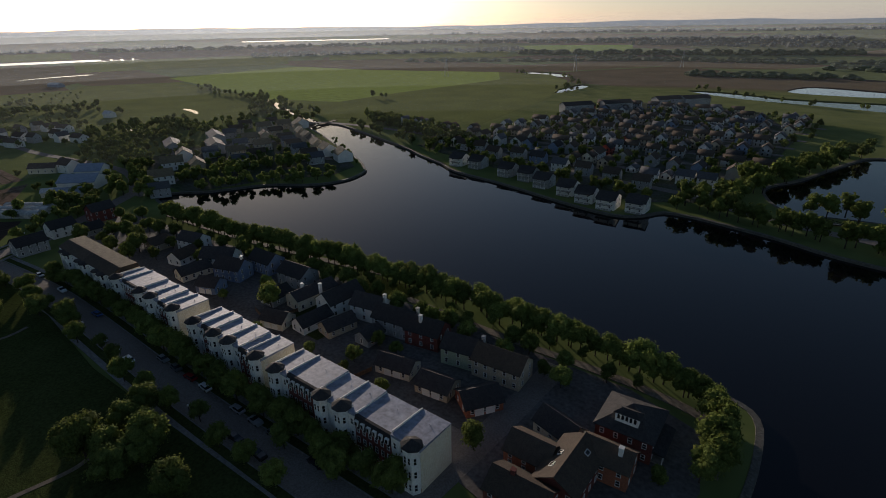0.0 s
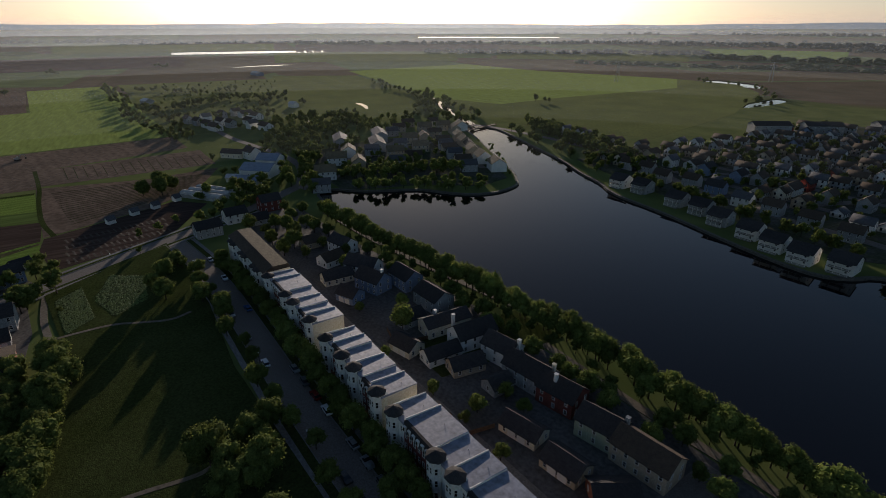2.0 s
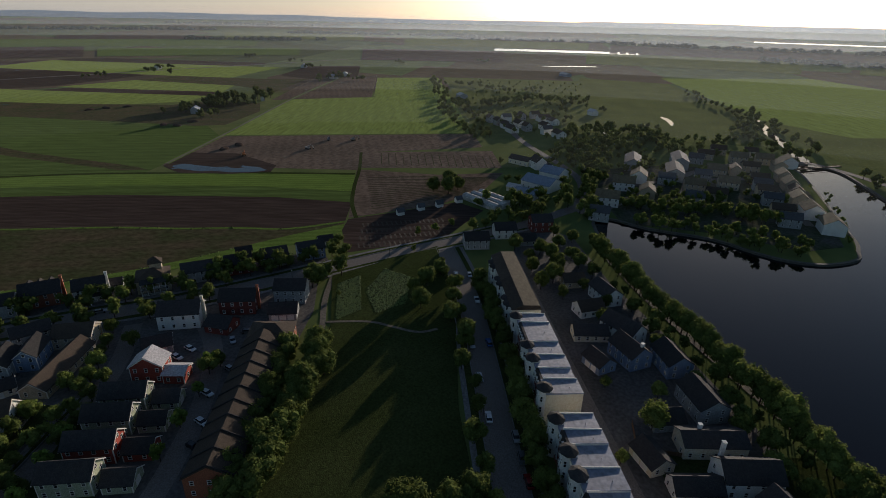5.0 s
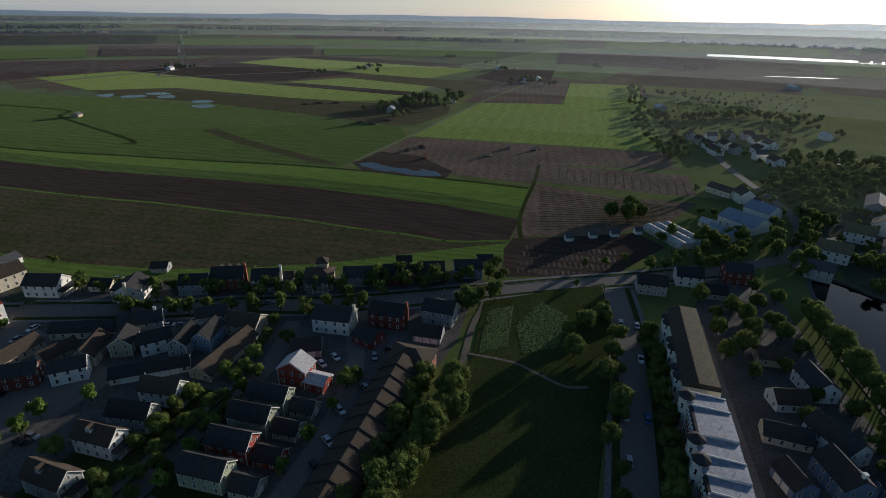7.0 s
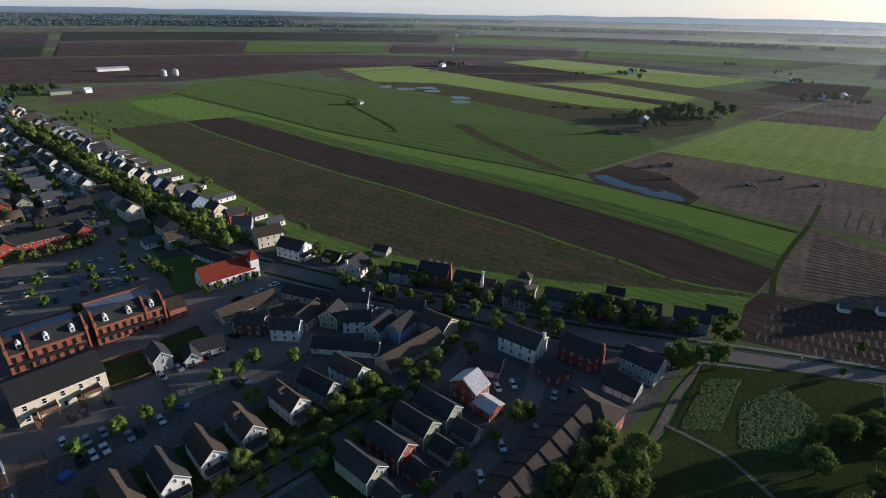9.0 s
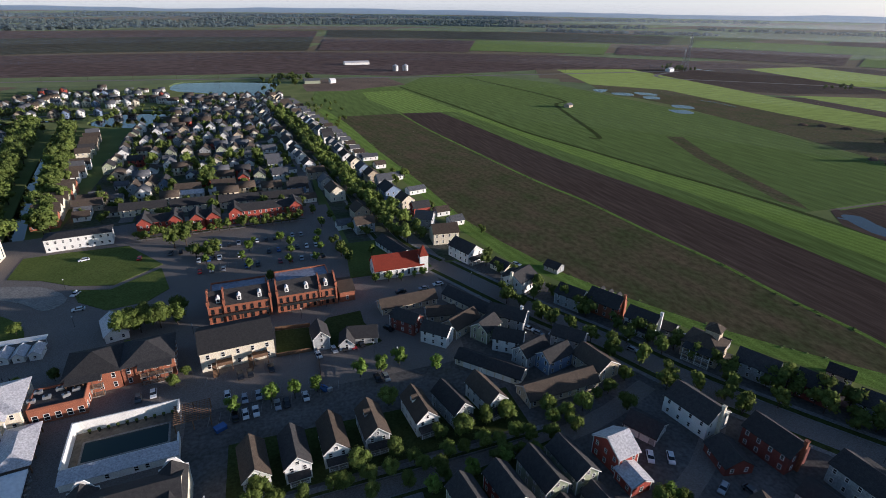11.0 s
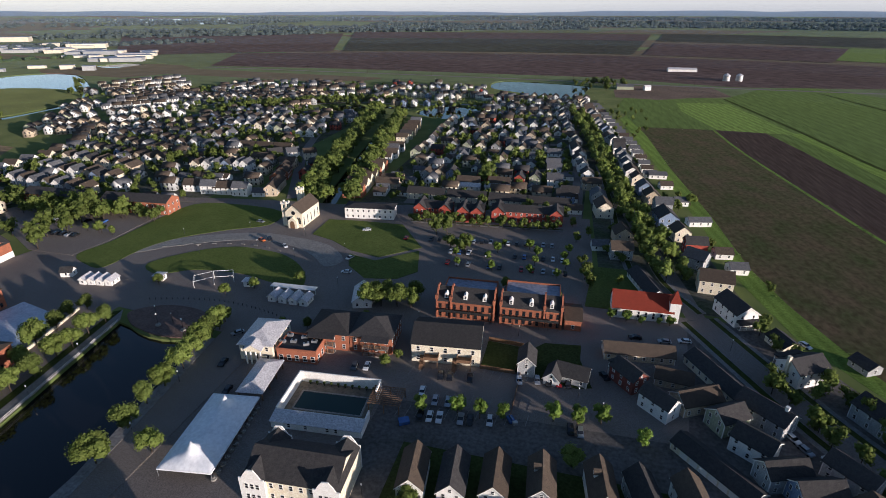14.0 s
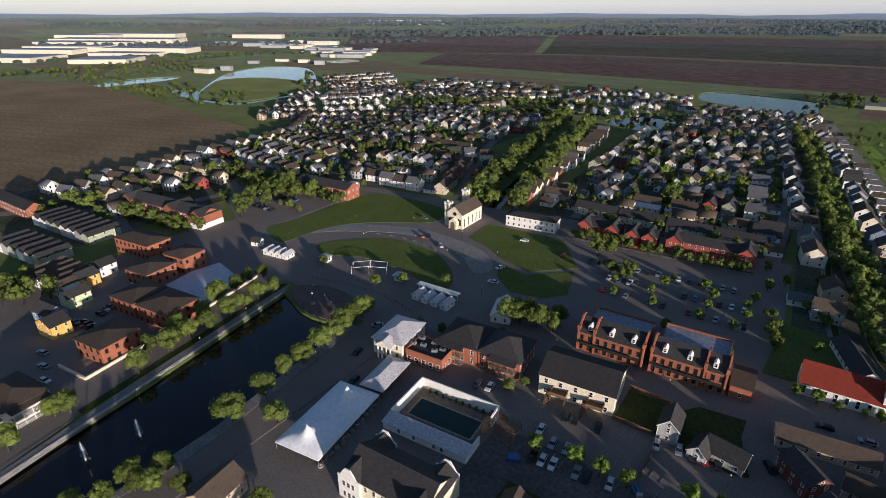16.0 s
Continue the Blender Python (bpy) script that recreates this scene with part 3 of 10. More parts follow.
# added rings, denser further out, that imitate distance haze
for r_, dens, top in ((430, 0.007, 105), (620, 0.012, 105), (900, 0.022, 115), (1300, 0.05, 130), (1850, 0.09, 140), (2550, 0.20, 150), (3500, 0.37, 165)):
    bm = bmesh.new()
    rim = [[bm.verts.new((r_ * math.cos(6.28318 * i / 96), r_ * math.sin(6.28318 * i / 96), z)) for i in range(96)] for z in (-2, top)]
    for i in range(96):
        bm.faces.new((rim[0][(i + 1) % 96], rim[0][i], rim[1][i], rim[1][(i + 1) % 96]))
    tagged(new("backdrop", finish("backdrop", bm, haze_shell_material(dens, top, r_))), "see-through ring standing in for morning haze over the far fields", "mist", "", "structure")

# ---- fields ----
EDGE_GRASS = [(-308, -47), (-290, -70), (-260, -104), (-246, -122), (-229, -149), (-213, -180), (-201, -220), (-194, -254), (-190, -320), (-179, -430), (-172, -534), (-166, -585)]
EDGE_WEEDS = [(-312, -47), (-298, -75), (-297, -100), (-293, -130), (-291, -167), (-284, -210), (-278, -261), (-268, -308), (-257, -387), (-243, -501), (-238, -585)]
EDGE_SOIL = [(-345, -50), (-350, -100), (-347, -150), (-344, -200), (-331, -271), (-318, -330), (-305, -401), (-294, -506), (-283, -588)]
EDGE_CROP = [(-367, -54), (-371, -115), (-366, -187), (-359, -236), (-344, -300), (-331, -365), (-320, -447), (-316, -503), (-304, -580)]
EDGE_BRIGHT = [(-408, -61), (-403, -131), (-393, -208), (-384, -255), (-368, -311), (-352, -378), (-331, -467), (-317, -600)]


def between(a, b):
    """The ground between two field edges that run the same way."""
    return list(a) + list(b)[::-1]


sheet("field", between([(-292, -42), (-274, -70), (-258, -92), (-240, -116), (-226, -142), (-209, -170), (-196, -195), (-186, -240), (-182, -300), (-174, -380), (-168, -450), (-160, -530), (-150, -620), (-158, -640)], EDGE_GRASS), VERGE, label="strip of bright mown grass behind the house gardens", category="grass")
sheet("field", between(EDGE_GRASS, EDGE_WEEDS), WEEDS, label="fallow brown field overgrown with weeds", category="field")
sheet("field", between(EDGE_WEEDS, EDGE_SOIL), SOIL, label="long strip of dark ploughed soil", category="field")
sheet("field", between(EDGE_SOIL, EDGE_CROP), CROP_DARK, label="strip of dark green crop", category="field")
sheet("field", between(EDGE_CROP, EDGE_BRIGHT), VERGE, label="strip of bright green grass", category="field")
sheet("field", EDGE_BRIGHT[2:] + [(-290, -800), (-355, -906), (-440, -960), (-540, -800), (-560, -620), (-590, -450), (-566, -329), (-580, -252), (-520, -209), (-415, -207)], CROP_DARK, label="wide green crop field", category="field")
sheet("field", [(-470, -400), (-440, -330), (-410, -225), (-402, -210), (-398, -228), (-425, -330), (-455, -405)], WEEDS, label="strip of rough weedy ground along a ditch", category="field")
sheet("field", [(-166, -580), (-241, -583), (-317, -585), (-345, -562), (-285, -800), (-170, -820), (-150, -700)], CROP_DARK, label="green field beyond the last houses", category="field")
sheet("field", [(-222, -690), (-241, -583), (-311, -578), (-287, -760), (-225, -754)], CROP, label="pale green striped crop patch", category="field")
sheet("field", [(-151, -850), (-170, -905), (-219, -918), (-295, -922), (-305, -821), (-246, -796), (-205, -770), (-151, -779)], SOIL_LIGHT, label="bare graded farmyard dirt", category="field")
sheet("field", [(-525, -209), (-786, -219), (-801, -113), (-1063, -151), (-1091, -39), (-568, 25)], CROP_BRIGHT, label="large bright green crop field", category="field")
sheet("field", [(-415, -207), (-520, -209), (-565, 25), (-507, 33), (-474, -68), (-419, -60)], SOIL_LIGHT, label="bare brown field with earthworks", category="field")
sheet("field", [(-474, -73), (-493, 41), (-437, 47), (-425, -62)], SOIL_LIGHT, label="bare brown garden plot", category="field")
sheet("field", [(-421, -62), (-413, -1), (-424, 47), (-376, 30), (-345, 2), (-318, -46.5)], SOIL_LIGHT, label="brown garden plot with furrows", category="field")
sheet("field", [(-316, -46), (-332, -18), (-352, 14), (-338, 30), (-292, 8), (-270, -38), (-300, -46)], SOIL, label="kitchen garden of dark planted beds", category="field")
sheet("field", [(-330, -930), (-660, -985), (-830, -965), (-1070, -925), (-1260, -930), (-1200, -990), (-860, -1290), (-500, -1430), (-160, -1510), (-150, -1000)], FAR_SOIL_HAZED, label="broad ploughed field beyond the road", category="field")
sheet("field", [(654, -1010), (355, -1030), (-152, -1010), (-162, -1510), (401, -1480), (800, -1320)], FAR_SOIL_HAZED, label="broad reddish ploughed field", category="field")
sheet("field", [(360, -350), (273, -220), (285, -120), (320, -40), (700, -60), (1095, -330), (890, -420)], DRY_SOIL, label="wide bare brown field by the houses", category="field")
sheet("field", [(-1185, 410), (-1250, 749), (-1000, 779), (-719, 893), (-616, 768), (-612, 525), (-598, 412), (-698, 367)], CROP_BRIGHT, label="large bright green field beyond the lake", category="field")
sheet("field", [(-694, 361), (-598, 412), (-612, 525), (-616, 768), (-719, 893), (-600, 900), (-510, 820), (-400, 600), (-345, 405), (-450, 360), (-486, 330)], MEADOW, label="open rough grassland", category="field")
sheet("field", [(-560, 110), (-545, 300), (-700, 360), (-1080, 390), (-1150, 240), (-760, 150)], MEADOW, label="wet meadow with pools", category="field")
sheet("field", [(-1100, -30), (-1090, 240), (-760, 150), (-570, 60), (-566, 30)], MEADOW, label="orchard meadow", category="field")



def far_field(az0, az1, r0, r1, material, label):
    """A far strip of farmland that follows the rise of the land."""
    bm = bmesh.new()
    n, k = 24, 8
    g_ = [[bm.verts.new((r * math.cos(radians(a)), r * math.sin(radians(a)), land_height(r, 0) + 0.8)) for r in (r0 + (r1 - r0) * j / k for j in range(k + 1))]
          for a in (az0 + (az1 - az0) * i / n for i in range(n + 1))]
    for i in range(n):
        for j in range(k):
            bm.faces.new((g_[i][j], g_[i][j + 1], g_[i + 1][j + 1], g_[i + 1][j]))
    tagged(new("field", finish("field", bm, material)), label, "field", "", "structure")


for az0, az1, r0, r1, m_ in ((292, 312, 1560, 2350, FAR_SOIL_HAZED), (262, 291, 1560, 2050, FAR_OLIVE), (262, 291, 2060, 2420, FAR_SOIL_HAZED), (246, 261, 1560, 1980, FAR_SOIL_HAZED), (228, 261, 2060, 2480, FAR_OLIVE), (233, 246, 1620, 2000, CROP_DARK),
                             (214, 232, 1640, 1960, FAR_SOIL_HAZED), (196, 213, 1640, 1900, CROP_DARK), (200, 226, 1980, 2300, CROP_DARK), (204, 216, 2320, 2520, FAR_SOIL_HAZED), (190, 203, 2350, 2800, MEADOW),
                             (176, 190, 1500, 1900, FAR_SOIL_HAZED), (168, 186, 2080, 2500, MEADOW), (150, 168, 1560, 1950, MEADOW), (146, 166, 1960, 2400, FAR_SOIL_HAZED), (128, 146, 1650, 2000, MEADOW), (116, 127, 1850, 2200, CROP)):
    far_field(az0, az1, r0, r1, m_, "broad far strip of farmland under thin haze")
for az0, az1, r0, r1 in ((301, 313, 3200, 3560), (304, 317, 3720, 3960), (291, 295, 3900, 4250), (163, 177, 1935, 2030), (158, 161, 1775, 1800), (140, 154, 2960, 3060), (193, 199, 2700, 2740)):
    far_field(az0, az1, r0, r1, WATER, "far sheet of water shining under the low sky")
sheet("ditch", strip(smooth_line(EDGE_WEEDS), 2.4), VERGE, label="grassy ditch between two fields", category="ditch")
sheet("ditch", strip(smooth_line(EDGE_BRIGHT + [(-290, -800)]), 4), GRASS, label="overgrown ditch between two fields", category="ditch")
sheet("ditch", strip(smooth_line([(-380, -420), (-394, -427), (-440, -590), (-470, -640), (-431, -900)]), 5), GRASS, label="winding overgrown creek bed", category="ditch")
sheet("ditch", strip(smooth_line([(-318, -42), (-345, -50), (-384, -56), (-420, -60), (-474, -69)]), 2.5), GRASS, label="grassy track between plots", category="track")


# strips and rough ground round the farmstead
sheet("field", [(-815, -957), (-1071, -917), (-1036, -643), (-1002, -559), (-835, -599), (-793, -638)], SOIL, label="dark ploughed block of land", category="field")
sheet("field", [(-1071, -917), (-1260, -921), (-1226, -467), (-1217, -387), (-990, -403), (-1018, -570)], CROP_BRIGHT, label="strip of bright green crop", category="field")
sheet("field", [(-1260, -921), (-1358, -907), (-1325, -448), (-1226, -467)], SOIL, label="narrow strip of dark soil", category="field")
sheet("field", [(-656, -976), (-815, -957), (-783, -585), (-774, -339), (-720, -338), (-686, -393), (-627, -594), (-597, -762)], CROP_BRIGHT, label="strip of bright green crop", category="field")
sheet("field", [(-783, -585), (-822, -565), (-816, -336), (-774, -339)], SOIL, label="narrow strip of dark soil", category="field")
sheet("field", [(-822, -589), (-930, -534), (-903, -353), (-816, -336)], CROP_BRIGHT, label="strip of bright green crop", category="field")
sheet("field", [(-930, -534), (-1010, -510), (-997, -364), (-1006, -268), (-833, -265), (-892, -347)], WEEDS, label="fallow brown strip of weeds", category="field")
sheet("field", [(-1062, -334), (-1263, -342), (-1307, -230), (-1064, -188), (-1012, -262)], SOIL, label="dark ploughed block of land", category="field")
sheet("field", [(-753, -242), (-1008, -260), (-1090, -156), (-805, -117)], SOIL_LIGHT, label="ploughed block of land", category="field")
sheet("field", [(-597, -762), (-677, -679), (-676, -476), (-690, -345), (-733, -312), (-722, -246), (-661, -224), (-575, -228), (-565, -255), (-577, -345), (-590, -552), (-573, -693)], WEEDS, label="dark churned ground round the farmstead", category="field")
sheet("field", [(-413, -205), (-456, -205), (-458, -168), (-425, -124), (-407, -122), (-398, -147), (-397, -185)], SOIL, label="dark wet mud beside a flooded ditch", category="field")
for i, line in enumerate([[(-406, -195), (-410, -187), (-411, -176)], [(-416, -180), (-413, -166), (-416, -157)], [(-408, -154), (-412, -142), (-410, -127)], [(-406, -168), (-404, -154)], [(-420, -149), (-415, -134)], [(-958, -934), (-967, -897)], [(-655, -586), (-663, -552), (-660, -527)]]):
    sheet("puddle", strip(smooth_line(line) if len(line) > 2 else line, 2.2 + (i % 3) * 1.1), WATER, label="shallow streak of standing water in mud", category="water")

# puddles and marsh pools
sheet("creek", strip(smooth_line([(-470, 299), (-506, 306), (-535, 315), (-575, 326), (-610, 334), (-651, 349), (-694, 361)]), 9), WATER, label="narrow winding creek glinting in low sun", category="water")
for pool in ([(-411, -197), (-421, -193), (-418, -182), (-413, -172), (-416, -160), (-413, -150), (-419, -141), (-417, -133), (-409, -128), (-404, -137), (-402, -152), (-407, -160), (-402, -172)], [(-567, -707), (-590, -702), (-562, -676)], [(-576, -672), (-600, -664), (-592, -640), (-570, -650)], [(-612, -668), (-632, -655), (-625, -632), (-606, -645)], [(-600, -630), (-618, -622), (-604, -602), (-590, -612)],
             [(-560, -530), (-580, -520), (-572, -500), (-555, -506)], [(-590, -560), (-606, -548), (-598, -528), (-580, -540)],
             [(-533, 197), (-545, 196), (-556, 200), (-562, 200), (-552, 203), (-540, 200)], [(-562, 157), (-574, 155), (-586, 157), (-598, 156), (-586, 160), (-572, 159)],
             [(-640, 244), (-668, 248), (-700, 250), (-690, 256), (-660, 253)], [(-1405, 190), (-1440, 250), (-1452, 330), (-1434, 330), (-1424, 250)]):
    sheet("puddle", smooth_loop(pool, 3), WATER, label="shallow pool of standing water in a field", category="water")

# ---- town paving, streets, paths ----
sheet("pavement", [(62, -30), (140, -60), (150, -160), (125, -265), (-30, -300), (-122, -300), (-125, -205), (-165, -200), (-195, -150), (-205, -122), (-190, -92), (-160, -95), (-72, -92), (-60, -40), (-8, -40), (-8, -145), (60, -152)], ASPHALT, label="grey asphalt streets and squares of the town centre", category="pavement")
for quarter in ([(-325, 108), (-385, 105), (-445, 130), (-462, 180), (-452, 240), (-400, 254), (-340, 232), (-300, 215), (-292, 190), (-312, 160)], [(-318, 292), (-250, 278), (-120, 268), (-92, 290), (-88, 400), (-100, 520), (-160, 640), (-300, 640)],
                [(-118, -296), (16, -296), (22, -560), (-20, -740), (-128, -745), (-122, -560)], [(112, -272), (300, -240), (335, -420), (292, -560), (118, -560)], [(175, -90), (300, -110), (300, -245), (180, -235)],
                [(-186, -205), (-128, -205), (-118, -420), (-96, -700), (-126, -710), (-150, -520), (-166, -340)]):
    sheet("quarter_ground", quarter, QUARTER, 0.02, label="gardens, drives and lanes between rows of houses", category="ground")
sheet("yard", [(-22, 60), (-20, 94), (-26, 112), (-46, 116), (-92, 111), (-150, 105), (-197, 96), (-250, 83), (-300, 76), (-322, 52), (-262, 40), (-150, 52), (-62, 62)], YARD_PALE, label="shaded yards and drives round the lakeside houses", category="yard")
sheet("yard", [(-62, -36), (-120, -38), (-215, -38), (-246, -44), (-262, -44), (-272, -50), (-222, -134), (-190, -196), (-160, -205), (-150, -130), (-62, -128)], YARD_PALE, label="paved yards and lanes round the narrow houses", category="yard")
ROADS = [([(-60, -262), (-118, -262)], 8), ([(-163, -200), (-186, -152), (-201, -126), (-215, -97), (-232, -70), (-252, -42)], 9),
         ([(-252, -42), (-272, -14), (-290, 14), (-315, 50), (-350, 88)], 8), ([(-60, 43), (-130, 33), (-212, 24), (-246, 18), (-286, 8)], 9),
         ([(-61, 50), (-63, 80), (-66, 112)], 7), ([(-66, 71), (-150, 59), (-262, 43)], 6), ([(-163, -200), (-158.5, -230), (-152.4, -261), (-144.5, -311), (-137.5, -371), (-128.5, -444), (-120, -526), (-103, -643), (-96, -690)], 7.5),
         ([(-114, -290), (-112, -420), (-100, -560), (-90, -660)], 7), ([(20, -290), (-60, -292), (-120, -290)], 7), ([(-14, -300), (-10, -420), (10, -560)], 7),
         ([(-66, -62), (-122, -52), (-182, -62), (-222, -92)], 6), ([(-66, -84), (-160, -88), (-200, -100)], 6), ([(160, -262), (100, -275), (40, -282), (10, -284)], 8),
         ([(-30, -395), (-110, -395)], 6), ([(0, -478), (-108, -478)], 6), ([(-20, -325), (-108, -325)], 5),
         ([(300, -80), (220, -150), (190, -205), (200, -280), (330, -420)], 7), ([(160, -262), (190, -240)], 7), ([(150, -130), (215, -150)], 8), ([(90, -100), (60, -40)], 8),
         ([(60, -290), (110, -400), (150, -520), (200, -600)], 7), ([(100, -380), (240, -440)], 6), ([(650, -985), (45, -955), (-330, -915), (-890, -905)], 10),
         ([(-890, -905), (-780, -820), (-960, -680), (-1500, -300)], 8), ([(-350, 88), (-420, 100), (-540, 70), (-640, 60)], 6),
         ([(-350, 88), (-345, 100), (-440, 190), (-480, 250)], 6), ([(-480, 280), (-470, 310), (-330, 330), (-200, 300), (-110, 300), (-60, 285), (20, 280)], 7),
         ([(-330, 330), (-260, 480), (-230, 650)], 7), ([(-240, 350), (-100, 470)], 6), ([(-180, 300), (-120, 480)], 6)]
for i in range(6):
    ROADS += [([(180 + 6 * i, -249 - 26 * i), (268 + 8 * i, -259 - 28 * i)], 5.5)] + ([([(305 - 8 * i, -383 - 34 * i), (225 - 4 * i, -424 - 30 * i)], 5.5)] if i < 5 else [])
ROADS += [([(14, y), (-112, y - 8)], 5) for y in (-415, -456, -504, -565, -622, -668, -712)] + [([(-310, y), (-90, y + 12)], 6) for y in (325, 362, 395, 425, 455, 490, 525, 560)]
ROADS += [([(-380, 105), (-410, 150), (-430, 235)], 6), ([(-330, 215), (-430, 240)], 5), ([(-350, 150), (-410, 175)], 5)]
FARM_TRACK = smooth_line([(-420, -206), (-525, -209), (-790, -219), (-1130, -215)])
sheet("track", strip(FARM_TRACK, 5), VERGE, label="grassy farm track between two fields", category="track")
sheet("track", strip(FARM_TRACK, 2.6), PATH, 0.04, label="worn gravel wheel way along a farm track", category="track")
for pts, w in ROADS:
    sheet("road", strip(smooth_line(pts), w), ASPHALT, label="grey asphalt street", category="road")
for pts, w in [([(-150, 117), (-197, 104), (-240, 94), (-290, 86)], 3), ([(-20, 100), (-24, 116), (-46, 118.5), (-90, 113), (-150, 108)], 3), ([(-252, -38), (-225, -36), (-200, -31), (-160, -24)], 2.2),
               ([(-150, -20), (-100, 0), (-70, 30)], 1.8)]:
    sheet("path", strip(smooth_line(pts), w), PATH, label="pale gravel footpath", category="path")

# ---- lawns and squares in the town ----
def lawn(poly, label="mown lawn with a kerb", m=None):
    return sheet("lawn", poly, m or GRASS, 0.10, label, "lawn")


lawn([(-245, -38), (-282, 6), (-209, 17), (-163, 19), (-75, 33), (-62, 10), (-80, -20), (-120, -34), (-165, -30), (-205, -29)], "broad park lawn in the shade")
loop_in = smooth_loop([(78, -188), (65, -206), (50, -215), (37, -215.5), (22, -213), (9, -205), (-0.5, -194), (-2, -184), (12, -186), (30, -190), (52, -188), (66, -180)])
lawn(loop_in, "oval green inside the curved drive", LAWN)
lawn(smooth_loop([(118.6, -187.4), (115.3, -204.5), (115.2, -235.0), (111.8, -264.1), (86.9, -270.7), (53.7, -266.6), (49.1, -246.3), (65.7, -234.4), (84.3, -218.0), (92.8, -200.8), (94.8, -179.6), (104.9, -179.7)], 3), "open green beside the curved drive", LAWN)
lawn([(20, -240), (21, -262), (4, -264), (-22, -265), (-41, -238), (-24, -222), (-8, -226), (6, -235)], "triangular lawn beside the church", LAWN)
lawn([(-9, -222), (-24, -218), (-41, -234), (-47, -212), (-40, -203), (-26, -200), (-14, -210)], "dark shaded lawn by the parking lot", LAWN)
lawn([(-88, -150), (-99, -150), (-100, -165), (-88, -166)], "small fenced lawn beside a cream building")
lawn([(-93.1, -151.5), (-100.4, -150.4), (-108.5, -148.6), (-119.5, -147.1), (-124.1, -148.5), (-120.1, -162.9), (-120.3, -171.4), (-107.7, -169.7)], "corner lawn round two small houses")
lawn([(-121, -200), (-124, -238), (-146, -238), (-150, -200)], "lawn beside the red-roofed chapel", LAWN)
lawn([(-74, -91), (-156, -95), (-156, -112), (-74, -112)], "narrow front gardens of a house row")
lawn([(-150, -84), (-120, -60), (-120, -82), (-160, -88)], "side gardens")
sheet("drive", smooth_loop([(94, -196), (80, -208), (62, -219), (45, -225), (25, -224), (8, -216), (-4, -206), (-9, -215), (5, -229), (28, -234), (50, -234), (77, -222), (97, -205)], 3), CONCRETE, label="curved pale concrete drive round the green", category="road")
sheet("promenade", [(34, -36), (43, -76), (56, -150), (51.5, -144), (38.6, -77), (30.5, -36)], WALK, 0.25, label="pale concrete promenade along the canal", category="path")
sheet("promenade", [(3.6, -36), (-1, -70), (2.5, -100), (8, -142), (12, -142), (6.6, -99), (3.8, -80)], WALK, 0.2, label="concrete walk on the canal bank", category="path")
sheet("verge", [(41, -60), (43.4, -60), (46.6, -76), (58.6, -148), (56, -150), (43.4, -76)], GRASS, 0.15, label="narrow grass strip beside the canal walk", category="grass")
sheet("quay", [(34, -36), (41.5, -60), (46.6, -76), (58.6, -148), (73, -146), (70, -100), (64, -36)], ASPHALT, 0.09, label="grey paved quay with trees above the canal", category="pavement")
sheet("quay", [(-10, -38), (3, -38), (-1, -70), (2.5, -100), (8, -142), (9, -156), (-10, -150)], ASPHALT, 0.09, label="grey paved street along the canal", category="pavement")
sheet("plaza", smooth_loop([(16, -142), (22, -139), (30, -138.5), (38, -140), (46, -143), (52, -150), (40, -158), (22, -156)]), PAVER, 0.3, label="stepped brick plaza at the head of the canal", category="plaza")
sheet("court", [(99, -118), (102, -132), (100, -145), (76, -140), (73, -128), (73, -116)], mat("blue_court_paving", (0.56, 0.60, 0.66), (0.46, 0.50, 0.56), scale=0.3, fine=2), 0.15, label="pale blue paved court between brick buildings", category="plaza")
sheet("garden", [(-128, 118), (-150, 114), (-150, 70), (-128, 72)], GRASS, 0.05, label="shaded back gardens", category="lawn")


def beside(pts, off):
    """The line pts shifted sideways by off metres."""
    pts = smooth_line(pts)
    out = []
    for i, p in enumerate(pts):
        d = (Vector(pts[min(i + 1, len(pts) - 1)]) - Vector(pts[max(i - 1, 0)])).normalized()
        out.append((p[0] - d.y * off, p[1] + d.x * off))
    return out


STREET_LINES = [([(-163, -200), (-186, -152), (-201, -126), (-215, -97), (-232, -70), (-252, -42)], 9, 2.4), ([(-60, 43), (-130, 33), (-212, 24), (-246, 18), (-280, 10)], 9, 2.4), ([(-252, -42), (-272, -14), (-290, 14), (-315, 50)], 8, 2.0),
                ([(-160, -203), (-146, -240), (-140, -330), (-133, -420)], 8, 2.4), ([(-24, -277), (-60, -280), (-108, -284)], 7, 1.5), ([(-70, -84), (-120, -86), (-160, -88)], 6, 1.2)]
for pts, w, g_ in STREET_LINES:
    for sg in (-1, 1):
        sheet("verge", strip(beside(pts, sg * (w / 2 + g_ / 2)), g_), GRASS, top=0.22, label="narrow planted strip between street and pavement", category="grass")
        sheet("sidewalk", strip(beside(pts, sg * (w / 2 + g_ + 0.9)), 1.7), WALK, top=0.23, label="pale concrete pavement beside the street", category="pavement")
        sheet("kerb", strip(beside(pts, sg * (w / 2 + 0.1)), 0.25), WALK, top=0.26, label="pale concrete kerb", category="kerb")
for k in range(34):
    for y0, y1 in ((-226, -231), (-238, -243), (-250, -255)):
        if k % 2 == 0:
            sheet("parking_line", strip([(-52 - k * 1.75, y0 - k * 0.12), (-52 - k * 1.75, y1 - k * 0.12)], 0.14), CONCRETE, top=0.19, label="painted white parking line", category="marking")
